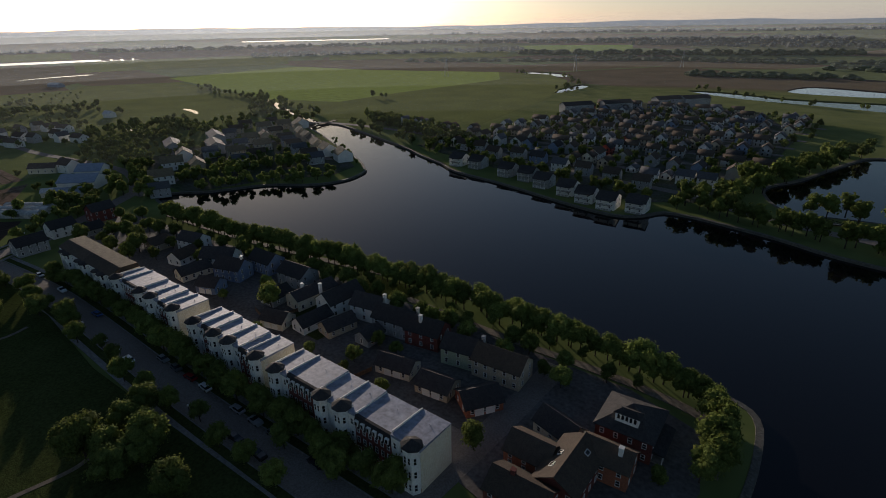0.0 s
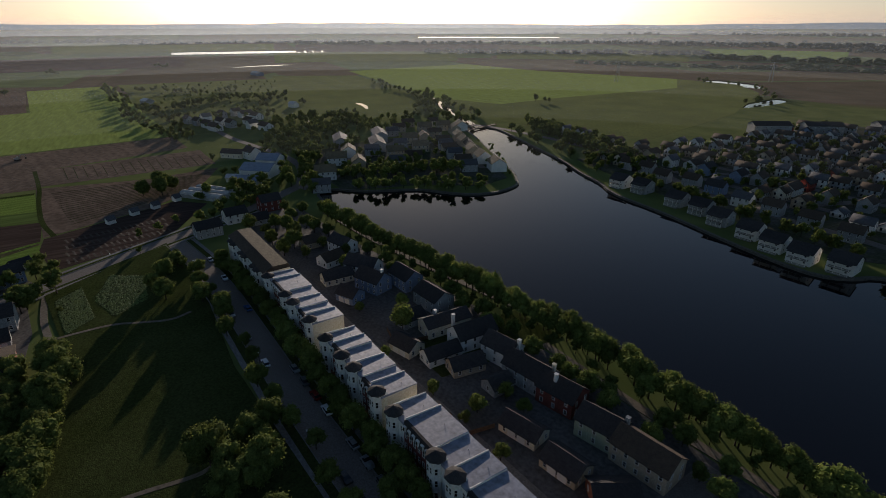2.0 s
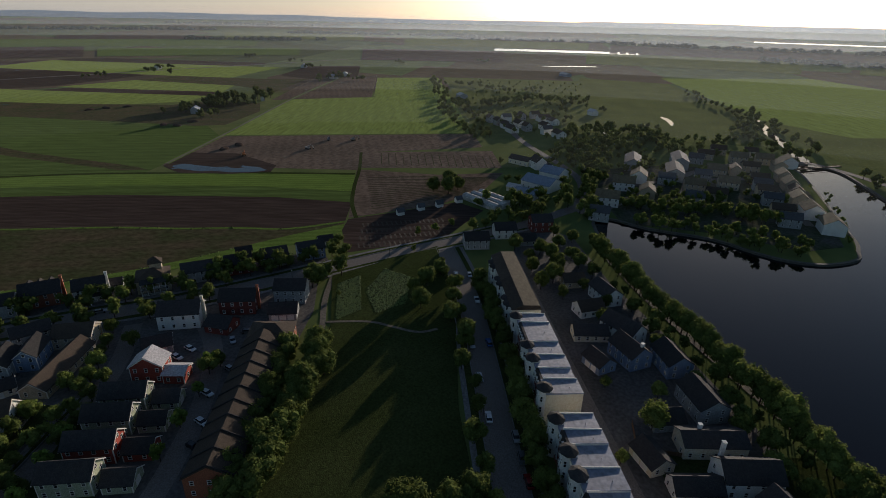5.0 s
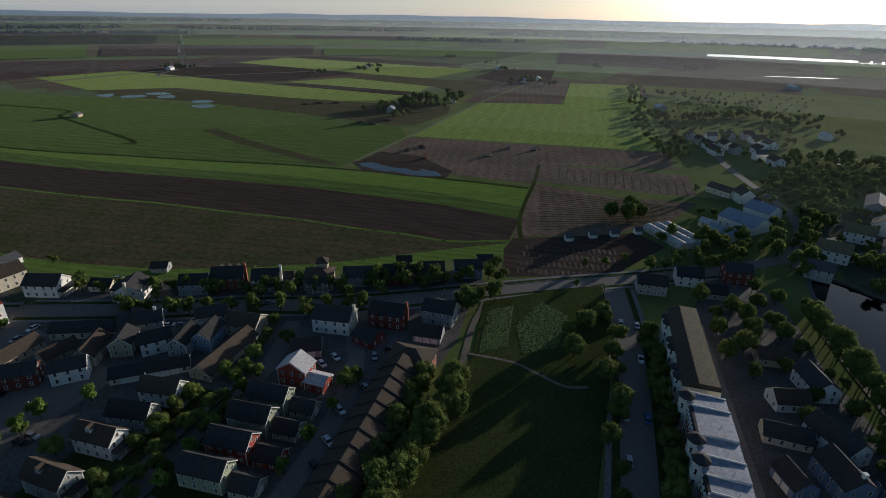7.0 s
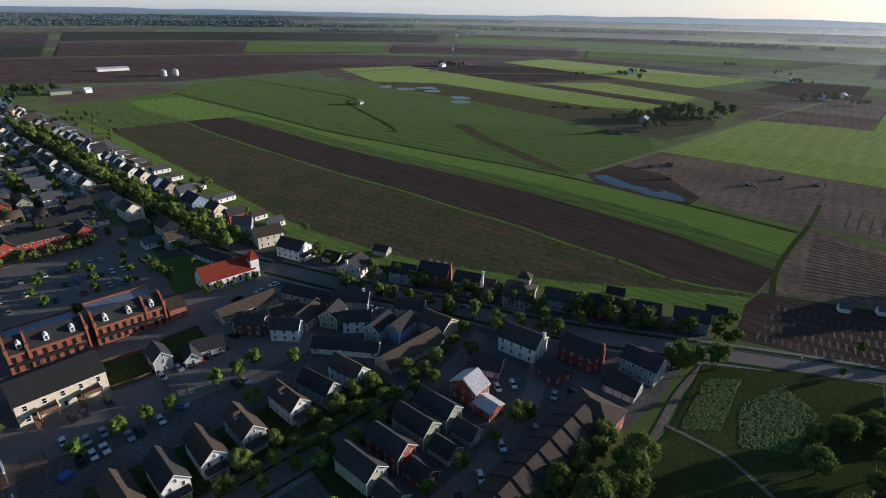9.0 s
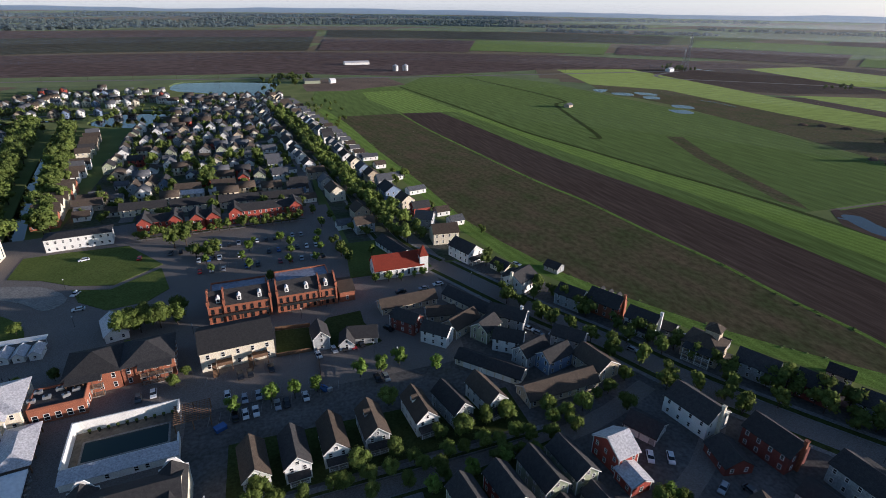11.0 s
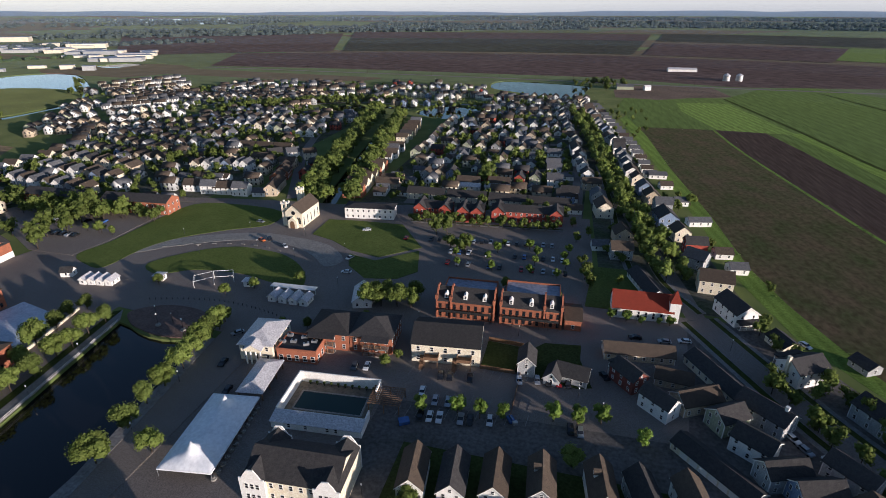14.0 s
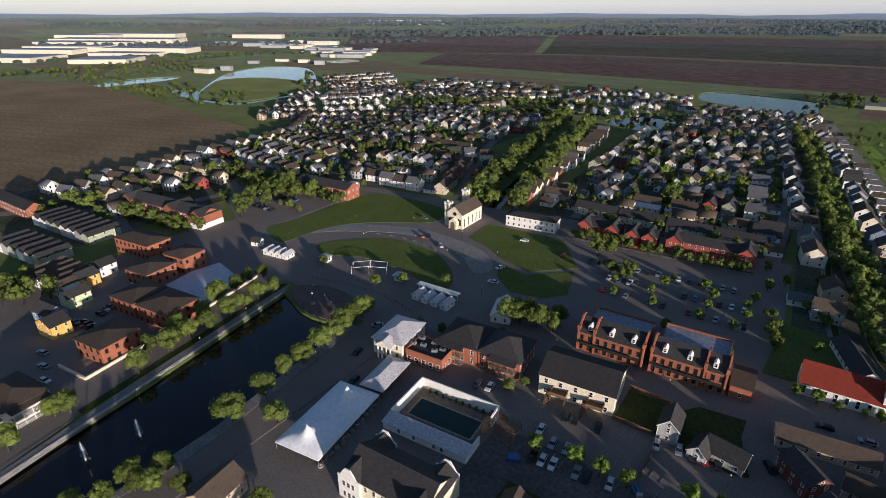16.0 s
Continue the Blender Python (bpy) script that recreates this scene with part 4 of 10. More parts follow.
for k in range(14):
    for y0, y1 in ((-121, -126), (-128, -133)):
        sheet("parking_line", strip([(-68 - k * 2.9, y0 - k * 0.4), (-68.5 - k * 2.9, y1 - k * 0.4)], 0.14), CONCRETE, top=0.19, label="painted white parking line", category="marking")
for k in range(15):
    sheet("parking_line", strip([(-66 - k * 2.9, -140.5 - k * 0.45), (-66.6 - k * 2.9, -145.5 - k * 0.45)], 0.14), CONCRETE, top=0.19, label="painted white parking line", category="marking")

# pale path round the southern ponds, car park before the brick rows, pastures round the winding pond
sheet("path", strip(smooth_line([(290, -536), (275, -571), (236, -607), (187, -640), (132, -652), (85, -655), (40, -668), (-20, -652)]), 5), CONCRETE, label="pale curved path round the southern ponds", category="path")
sheet("pavement", [(215, -228), (199, -254), (136, -245), (113, -262), (118, -235), (117, -205), (120, -186), (147, -186), (185, -205)], ASPHALT, label="asphalt car park before the brick rows", category="pavement")

# footpaths across the park lawn
for pts, w in (([(-207, -31), (-208.2, -21.3), (-208.2, -13.6), (-205.4, -5.5), (-202.8, 3.6), (-205.4, 10.4)], 1.3), ([(-123, -14), (-123, -5.9), (-122.5, 3.4), (-123.5, 7.7), (-127, 12.5)], 1.3)):
    sheet("path", strip(smooth_line(pts), w), PATH, 0.12, label="narrow gravel footpath across the park lawn", category="path")

# ---- houses ----
MESHES = {}
HOUSE_SPOTS = []


def window_mesh(w, h, frame_mat=None, key="w"):
    k = (key, round(w, 2), round(h, 2))
    if k not in MESHES:
        bm = bmesh.new()
        f = 0.11
        xs, zs = (-w / 2, -w / 2 + f, w / 2 - f, w / 2), (0, f, h / 2 - 0.04, h / 2 + 0.04, h - f, h)
        v = {(i, j): bm.verts.new((x, 0.08, z)) for i, x in enumerate(xs) for j, z in enumerate(zs)}
        for i in range(3):
            for j in range(5):
                q = [v[i, j], v[i, j + 1], v[i + 1, j + 1], v[i + 1, j]]
                if i == 1 and j in (1, 3):
                    b = [bm.verts.new((p.co.x, 0.015, p.co.z)) for p in q]
                    bm.faces.new(b).material_index = 1
                    for m in range(4):
                        bm.faces.new((q[m], q[(m + 1) % 4], b[(m + 1) % 4], b[m]))
                else:
                    bm.faces.new(q)
        rim = [v[i, 0] for i in range(4)] + [v[3, j] for j in range(1, 6)] + [v[i, 5] for i in (2, 1, 0)] + [v[0, j] for j in (4, 3, 2, 1)]
        back = [bm.verts.new((p.co.x, -0.05, p.co.z)) for p in rim]
        for m in range(len(rim)):
            bm.faces.new((rim[m], rim[(m + 1) % len(rim)], back[(m + 1) % len(rim)], back[m]))
        bmesh.ops.recalc_face_normals(bm, faces=bm.faces)
        MESHES[k] = finish("window", bm, [frame_mat or WHITE, GLASS])
    return MESHES[k]


def side_pose(side, off, z, L, W):
    """Places on the four walls of an L x W block: n and s run along its length, e and w are its ends."""
    if side == "n":
        return pose(off, W / 2, z, 0, 0, 0)
    if side == "s":
        return pose(off, -W / 2, z, 0, 0, 180)
    if side == "e":
        return pose(L / 2, off, z, 0, 0, -90)
    return pose(-L / 2, off, z, 0, 0, 90)


def windows(parent, L, W, eave, storeys, step=2.7, ww=1.0, wh=1.5, sides="nsew", floor=0.9, style=None, gable=0.0, far=False):
    """Rows of windows: one by one on walls towards the park, as one joined part on far houses and on walls turned away."""
    sh = eave / storeys
    base, joined = parent.matrix_basis, bmesh.new()
    inward = Vector((-60, 0, 0)) - base.translation
    src = window_mesh(ww, wh, style, "w" if style is None else style.name)
    for side in sides:
        run = L if side in "ns" else W
        n = max(1, int((run - 1.0) / step))
        out = base.to_3x3() @ Vector({"n": (0, 1, 0), "s": (0, -1, 0), "e": (1, 0, 0), "w": (-1, 0, 0)}[side])
        away = far or inward.length > 205 or out.dot(inward) < 0
        spots = [(src, (i - (n - 1) / 2) * run / n, s * sh + min(floor, sh * 0.33)) for s in range(storeys) for i in range(n)]
        if gable and side in "ew":
            spots.append((window_mesh(0.9, 1.2), 0, eave + 0.2))
        for me, off, z in spots:
            m = side_pose(side, off, z, L, W)
            if not away:
                put("window", me, parent, m)
                continue
            k = len(joined.verts)
            joined.from_mesh(me)
            joined.verts.ensure_lookup_table()
            for v in joined.verts[k:]:
                v.co = m @ v.co
    if joined.verts:
        tagged(part("windows", joined, [style or WHITE, GLASS], parent), kind="stuff")


def door(parent, L, W, side, off, col=None, w=1.0, h=2.1):
    bm = bmesh.new()
    box(bm, -w / 2, -0.05, 0, w / 2, 0.06, h, 0)
    box(bm, -w / 2 - 0.12, -0.05, 0, -w / 2, 0.1, h + 0.12, 1)
    box(bm, w / 2, -0.05, 0, w / 2 + 0.12, 0.1, h + 0.12, 1)
    box(bm, -w / 2, -0.05, h, w / 2, 0.1, h + 0.12, 1)
    part("door", bm, [col or BROWNWOOD, WHITE], parent, "", side_pose(side, off, 0.15, L, W))


def gable_walls(bm, L, W, eave, ridge, z0=0.0):
    extrude_x(bm, [(-W / 2, z0), (W / 2, z0), (W / 2, eave), (0, ridge), (-W / 2, eave)], -L / 2, L / 2)


def gable_roof(bm, L, W, eave, ridge, o=0.4, th=0.22):
    s = (ridge - eave) / (W / 2)
    lo = eave - o * s
    extrude_x(bm, [(-W / 2 - o, lo), (0, ridge), (W / 2 + o, lo), (W / 2 + o, lo + th), (0, ridge + th + 0.03), (-W / 2 - o, lo + th)], -L / 2 - o, L / 2 + o)


def hip_roof(bm, L, W, eave, ridge, o=0.5, th=0.2):
    a, b, r = L / 2 + o, W / 2 + o, max(0.05, (L - W) / 2)
    v = [bm.verts.new(p) for p in ((-a, -b, eave), (a, -b, eave), (a, b, eave), (-a, b, eave), (-a, -b, eave + th), (a, -b, eave + th), (a, b, eave + th), (-a, b, eave + th), (-r, 0, ridge + th), (r, 0, ridge + th))]
    for q in ((3, 2, 1, 0), (0, 1, 5, 4), (1, 2, 6, 5), (2, 3, 7, 6), (3, 0, 4, 7), (4, 5, 9, 8), (5, 6, 9), (6, 7, 8, 9), (7, 4, 8)):
        bm.faces.new([v[i] for i in q])


def chimney(parent, x, y, z0, z1, m=None, s=0.9):
    bm = bmesh.new()
    box(bm, x - s / 2, y - s / 2, z0, x + s / 2, y + s / 2, z1)
    box(bm, x - s / 2 - 0.1, y - s / 2 - 0.1, z1, x + s / 2 + 0.1, y + s / 2 + 0.1, z1 + 0.2)
    part("chimney", bm, m or BRICK_DARK, parent)


def dormer(parent, x, side, L, W, eave, ridge, wallm, roofm, w=1.7, h=1.5):
    """A small gabled window house standing on the roof slope."""
    s = (ridge - eave) / (W / 2)
    y0 = W / 2 - 1.3
    z0 = ridge - y0 * s
    back = max(0.2, y0 - (h + 0.8) / s)
    bm = bmesh.new()
    extr = [(x - w / 2, z0 - 0.3), (x + w / 2, z0 - 0.3), (x + w / 2, z0 + h), (x, z0 + h + 0.8), (x - w / 2, z0 + h)]
    a = [bm.verts.new((p, side * y0, q)) for p, q in extr]
    b = [bm.verts.new((p, side * back, q)) for p, q in extr]
    bm.faces.new(a)
    for i in range(5):
        j = (i + 1) % 5
        bm.faces.new((a[i], a[j], b[j], b[i]))
    d = part("dormer", bm, wallm, parent)
    bm = bmesh.new()
    for sg in (-1, 1):
        q = [(x, z0 + h + 0.84), (x + sg * (w / 2 + 0.2), z0 + h - 0.12), (x + sg * (w / 2 + 0.2), z0 + h + 0.04), (x, z0 + h + 1.0)]
        f1 = [bm.verts.new((p, side * (y0 + 0.25), z)) for p, z in q]
        f2 = [bm.verts.new((p, side * back, z)) for p, z in q]
        bm.faces.new(f1)
        bm.faces.new(f2[::-1])
        for i in range(4):
            bm.faces.new((f1[i], f1[(i + 1) % 4], f2[(i + 1) % 4], f2[i]))
    bmesh.ops.recalc_face_normals(bm, faces=bm.faces)
    put("roof", finish("roof", bm, roofm), d)
    put("window", window_mesh(0.85, 1.25), d, pose(x, side * y0, z0 + 0.05, 0, 0, 0 if side > 0 else 180))


def porch(parent, L, W, side, width, depth=2.2, storeys=1, h=2.7, roofm=None, off=0.0, woodm=None):
    """A columned porch with floor, posts, rails and roof, on one wall."""
    m = side_pose(side, off, 0, L, W)
    bm = bmesh.new()
    box(bm, -width / 2, 0, 0, width / 2, depth, 0.35)
    for s in range(1, storeys):
        box(bm, -width / 2, 0, s * h, width / 2, depth, s * h + 0.25)
    p = part("porch", bm, CONCRETE, parent, "", m)
    n = max(2, int(width / 2.2) + 1)
    woodm = woodm or WHITE
    ck = ("column", round(storeys * h, 2), woodm.name)
    if ck not in MESHES:
        bm = bmesh.new()
        cyl(bm, 0, 0, 0.3, storeys * h, 0.15, 0.12, n=6)
        MESHES[ck] = finish("column", bm, woodm)
    for i in range(n):
        put("column", MESHES[ck], p, pose(-width / 2 + 0.15 + i * (width - 0.3) / (n - 1), depth - 0.15, 0))
    for s in range(storeys):
        bm = bmesh.new()
        z = s * h + 1.1
        box(bm, -width / 2, depth - 0.2, z, width / 2, depth - 0.1, z + 0.1)
        box(bm, -width / 2, depth - 0.18, z - 0.65, width / 2, depth - 0.12, z - 0.57)
        for k in range(int(width / 0.4)):
            xx = -width / 2 + 0.2 + k * 0.4
            box(bm, xx - 0.03, depth - 0.17, z - 0.57, xx + 0.03, depth - 0.13, z)
        put("railing", finish("railing", bm, woodm), p)
    bm = bmesh.new()
    z = storeys * h
    extrude_x(bm, [(-0.1, z), (depth + 0.35, z), (depth + 0.35, z + 0.18), (-0.1, z + 0.9)], -width / 2 - 0.3, width / 2 + 0.3)
    put("roof", finish("roof", bm, roofm or ROOFS["dark"]), p)


def house(x, y, ang, L, W, eave, ridge, wall="white", roof="dark", storeys=2, label="", name="house", category="house", group="", hip=False,
          dormers=(), chim=None, porches=(), sides="nsew", step=2.7, doors=(), gable=0.0, ww=1.0, wh=1.5, garage=None, trim=None, far=False):
    if not label:
        label = "%s %s house with a %s shingle roof" % ("two-storey" if storeys > 1 else "low", {"brick": "red brick", "darkbrick": "dark red brick"}.get(wall, wall + " clapboard"), roof)
    h = thing(name, x, y, ang, label, category, group)
    HOUSE_SPOTS.append((x, y))
    bm = bmesh.new()
    if hip:
        box(bm, -L / 2, -W / 2, -0.3, L / 2, W / 2, eave)
    else:
        gable_walls(bm, L, W, eave, ridge, -0.3)
    part("wall", bm, SIDING[wall], h)
    if not far and storeys and wall not in ("brick", "darkbrick") and -210 < x < -60 and -182 < y < -40:
        trim = 1
        for sx in (-1, 1):
            for sy in (-1, 1):
                ck = ("corner", round(eave, 2))
                if ck not in MESHES:
                    bm = bmesh.new()
                    box(bm, -0.11, -0.11, 0, 0.11, 0.11, eave - 0.25)
                    MESHES[ck] = finish("corner_board", bm, WHITE)
                put("corner_board", MESHES[ck], h, pose(sx * (L / 2 - 0.07), sy * (W / 2 - 0.07), 0))
    bm = bmesh.new()
    (hip_roof if hip else gable_roof)(bm, L, W, eave, ridge)
    part("roof", bm, ROOFS[roof], h)
    if trim is not None and not hip:
        s = (ridge - eave) / (W / 2)
        for sx in (-1, 1):
            bm = bmesh.new()
            for sg in (-1, 1):
                q = [(0, ridge - 0.02), (sg * (W / 2 + 0.4), eave - 0.4 * s), (sg * (W / 2 + 0.4), eave - 0.4 * s - 0.3), (0, ridge - 0.35)]
                xx = sx * (L / 2 + 0.42)
                f1 = [bm.verts.new((xx, a, b)) for a, b in q]
                f2 = [bm.verts.new((xx - sx * 0.1, a, b)) for a, b in q]
                bm.faces.new(f1)
                bm.faces.new(f2[::-1])
                for i in range(4):
                    bm.faces.new((f1[i], f1[(i + 1) % 4], f2[(i + 1) % 4], f2[i]))
            bmesh.ops.recalc_face_normals(bm, faces=bm.faces)
            part("bargeboard", bm, WHITE, h)
    if storeys:
        windows(h, L, W, eave, storeys, step, ww, wh, sides, gable=gable, far=far)
    for side, off in doors:
        door(h, L, W, side, off)
    for px_, sd in dormers:
        dormer(h, px_, sd, L, W, eave, ridge, WHITE if wall in ("brick", "darkbrick") else SIDING[wall], ROOFS[roof])
    if chim:
        chimney(h, chim[0], chim[1], 0.0 if abs(chim[0]) > L / 2 or abs(chim[1]) > W / 2 else eave, ridge + 1.1, SIDING[chim[2]] if len(chim) > 2 else None)
    for p in porches:
        porch(h, L, W, *p)
    if garage:
        side, n = garage
        for i in range(n):
            bm = bmesh.new()
            extrude_x(bm, [(-0.05, 0.02), (0.05, 0.02)] + [(0.05 if k % 2 else 0.02, 0.02 + 0.52 * (k // 2 + 1) - (0.04 if k % 2 else 0)) for k in (1, 0, 3, 2, 5, 4)] + [(0.05, 2.1), (-0.05, 2.1)], -1.2, 1.2)
            part("garage_door", bm, WHITE, h, "", side_pose(side, (i - (n - 1) / 2) * 2.9, 0.05, L, W))
    return h

# ---- trees ----
def tree_meshes(seed, h, r, lobes, leaf_n, leaf, wide=1.0, simple=False):
    """Trunk with limbs, and a crown of clumps of small leaf blades round a ragged core."""
    rnd = random.Random(seed)
    tb = bmesh.new()
    th = h * 0.27
    cyl(tb, 0, 0, -0.2, th, h * 0.026, h * 0.018, 5 if simple else 7)
    for i in range(2 if simple else 5):
        a = i * 1.257 + rnd.random()
        beam(tb, (0, 0, th * 0.85), (math.cos(a) * r * 0.5, math.sin(a) * r * 0.5, h * 0.62), h * 0.008)
    beam(tb, (0, 0, th), (0.1, 0.1, h * 0.8), h * 0.012)
    bm = bmesh.new()
    zc, rz = h * 0.57, h * 0.43
    centres = []
    for i in range(lobes):
        u, v = rnd.random() * 6.283, rnd.uniform(-0.75, 0.95)
        k = math.sqrt(max(0.0, 1 - v * v)) * rnd.uniform(0.45, 0.72)
        if v < -0.3:
            k *= 0.8
        centres.append((Vector((math.cos(u) * k * r * wide, math.sin(u) * k * r, zc + v * rz * 0.66)), r * rnd.uniform(0.30, 0.48)))
    centres.append((Vector((0, 0, zc)), r * 0.55))
    for c, cr in centres:
        g = bmesh.ops.create_icosphere(bm, subdivisions=1, radius=1.0)
        for vv in g["verts"]:
            d = vv.co.normalized()
            vv.co = c + d * cr * (0.80 + 0.28 * noise.noise(d * 2.3 + c * 0.7))
    per = leaf_n // len(centres)
    for c, cr in centres:
        for _ in range(per):
            d = Vector((rnd.gauss(0, 1), rnd.gauss(0, 1), rnd.gauss(0.25, 1))).normalized()
            p = c + d * cr * rnd.uniform(0.80, 1.14)
            nrm = (d + Vector((rnd.gauss(0, 0.5), rnd.gauss(0, 0.5), rnd.gauss(0.2, 0.5)))).normalized()
            s = nrm.cross(Vector((rnd.random(), rnd.random(), rnd.random() + 0.1))).normalized()
            t = nrm.cross(s)
            q = leaf * rnd.uniform(0.6, 1.25)
            pts = [p + s * q * 1.2, p + t * q * 0.9 - s * q * 0.5, p - t * q * 0.9 - s * q * 0.5] if simple else [p + s * q, p + t * q * 0.7, p - s * q * 0.8, p - t * q * 0.7]
            bm.faces.new([bm.verts.new(x) for x in pts])
    return finish("trunk", tb, BARK), bm


TREES = {}
for key, seed, h, r, lobes, n, leaf, lm, wide in (("round_a", 1, 8.0, 3.6, 19, 1300, 0.29, 0, 1.0), ("round_b", 2, 8.5, 3.7, 21, 1350, 0.29, 0, 1.15), ("round_c", 3, 7.5, 3.3, 17, 1150, 0.29, 1, 0.95),
                                                  ("old_a", 4, 12.0, 5.4, 28, 2000, 0.36, 1, 1.1), ("old_b", 5, 11.0, 5.6, 26, 2000, 0.36, 1, 1.0), ("young_a", 6, 5.2, 1.9, 9, 520, 0.26, 2, 1.0), ("young_b", 7, 6.2, 2.2, 11, 640, 0.28, 2, 1.0),
                                                  ("far_a", 8, 9.0, 4.2, 8, 180, 0.60, 0, 1.1), ("far_b", 9, 10.0, 4.0, 8, 180, 0.60, 1, 1.0), ("far_c", 10, 8.0, 4.4, 7, 175, 0.60, 1, 1.0)):
    tm, cb = tree_meshes(seed, h, r, lobes, n, leaf, wide, key.startswith("far"))
    TREES[key] = (tm, finish("crown", cb, LEAF[lm]), h)
TREE_LABEL = {"round": "full round-crowned street tree in fresh leaf", "old": "large spreading shade tree with a dense dark crown", "young": "slender young tree with light green leaves", "far": "leafy tree among distant houses"}
tree_rnd = random.Random(5)
STUFF_GROUPS = {"south canal trees", "brick row trees", "east trees", "shrub rows", "parking lot trees", "terrace trees", "chapel trees", "field street trees", "west street trees"}
MASSES = {}


def arrays(me):
    """Vertices, triangles and material numbers of a mesh."""
    me.calc_loop_triangles()
    v = np.empty(len(me.vertices) * 3)
    me.vertices.foreach_get("co", v)
    t = np.empty(len(me.loop_triangles) * 3, dtype=np.int32)
    me.loop_triangles.foreach_get("vertices", t)
    m = np.empty(len(me.loop_triangles), dtype=np.int32)
    me.loop_triangles.foreach_get("material_index", m)
    return v.reshape(-1, 3), t.reshape(-1, 3), m


def into_mass(key, pieces, x, y, ang, scale=(1, 1, 1)):
    """Adds meshes, each with its materials, to one uncountable mass."""
    mass = MASSES.setdefault(key, {"v": [], "t": [], "m": [], "mats": [], "n": 0})
    c, s = math.cos(radians(ang)), math.sin(radians(ang))
    for v, t, m, mats in pieces:
        w = v * np.array(scale)
        mass["v"].append(np.stack([x + c * w[:, 0] - s * w[:, 1], y + s * w[:, 0] + c * w[:, 1], w[:, 2]], 1))
        mass["t"].append(t + mass["n"])
        idx = []
        for q in mats:
            if q not in mass["mats"]:
                mass["mats"].append(q)
            idx.append(mass["mats"].index(q))
        mass["m"].append(np.array(idx, dtype=np.int32)[m])
        mass["n"] += len(v)


def lay_masses(name, keys, label, category):
    for key in keys:
        mass = MASSES.pop(key)
        v, t, m = np.concatenate(mass["v"]), np.concatenate(mass["t"]), np.concatenate(mass["m"])
        me = bpy.data.meshes.new(name)
        me.vertices.add(len(v))
        me.vertices.foreach_set("co", v.ravel())
        me.loops.add(len(t) * 3)
        me.loops.foreach_set("vertex_index", t.astype(np.int32).ravel())
        me.polygons.add(len(t))
        me.polygons.foreach_set("loop_start", np.arange(0, len(t) * 3, 3, dtype=np.int32))
        me.polygons.foreach_set("material_index", m.astype(np.int32))
        for q in mass["mats"]:
            me.materials.append(q)
        me.update(calc_edges=True)
        tagged(new(name, me), label, category, "", "stuff")


TREE_ARRAYS = {k: [(*arrays(tm), [BARK]), (*arrays(cm), [cm.materials[0]])] for k, (tm, cm, _) in TREES.items()}


TREE_SPOTS = []


def grove(spots, kind="round", size=1.0, group="", label="", gap=3.6):
    """Trees at given spots, where no other tree stands yet."""
    for x, y in spots:
        if all((x - a) ** 2 + (y - b) ** 2 > gap * gap for a, b in TREE_SPOTS):
            tree(x, y, kind, size, group, label)


def tree(x, y, kind="round", size=1.0, group="", label="", z=0.0):
    if kind == "round" and group in STUFF_GROUPS:
        kind, size = "far", size * 0.9
    TREE_SPOTS.append((x, y))
    k = tree_rnd.choice([k for k in TREES if k.startswith(kind)])
    ang, s = tree_rnd.uniform(0, 360), size * tree_rnd.uniform(0.86, 1.14)
    scale = (s, s, s * tree_rnd.uniform(0.92, 1.1))
    if kind == "far" or group in STUFF_GROUPS or x < -180:
        into_mass(("trees", group), TREE_ARRAYS[k], x, y, ang, scale)
        return None
    t = thing("tree", x, y, ang, label or TREE_LABEL[kind], "tree", group, z)
    t.scale = scale
    put("trunk", TREES[k][0], t)
    put("crown", TREES[k][1], t)
    return t


def tree_row(pts, n, kind="round", size=1.0, jitter=1.0, group="", label=""):
    """Trees spaced along a line of points."""
    seg = [(Vector(a), Vector(b)) for a, b in zip(pts, pts[1:])]
    total = sum((b - a).length for a, b in seg)
    for i in range(n):
        d = (i + 0.5) * total / n
        for a, b in seg:
            if d <= (b - a).length or (a, b) == seg[-1]:
                p = a.lerp(b, min(1, d / (b - a).length))
                break
            d -= (b - a).length
        tree(p.x + tree_rnd.gauss(0, jitter), p.y + tree_rnd.gauss(0, jitter), kind, size, group, label)


# lakeside avenue
tree_row([(-20, 96), (-22, 112), (-30, 123), (-66, 124)], 19, "round", 1.12, 0.8, "lakeside trees", "round-crowned tree in the lakeside avenue")
tree_row([(-66, 124), (-92, 120), (-122, 118), (-155, 112), (-197, 103), (-250, 90), (-290, 84)], 74, "round", 1.14, 0.8, "lakeside trees", "round-crowned tree in the lakeside avenue")
tree_row([(-100, 106), (-155, 100), (-197, 92), (-240, 82)], 15, "round", 0.9, 2.0, "lakeside trees", "round-crowned tree behind the lakeside avenue")
tree_row([(-40, 118), (-66, 118), (-122, 112), (-155, 106), (-240, 87)], 22, "far", 0.55, 1.2, "lakeside trees", "small leafy tree inside the lakeside avenue")
# street in front of the townhouses
tree_row([(-70, 50), (-130, 41), (-212, 32), (-246, 25)], 31, "round", 0.95, 0.8, "street trees")
tree_row([(-80, 36), (-140, 26), (-215, 17), (-262, 9)], 17, "round", 0.85, 1.2, "street trees")
for x, y, s in ((-118, 12, 1.15), (-124, 8, 1.2), (-112, 16, 1.0), (-98, 18, 1.0), (-90, 14, 0.9), (-96, 2, 0.9)):
    tree(x, y, "old", s * 0.8, "park trees", "spreading tree on the park lawn")
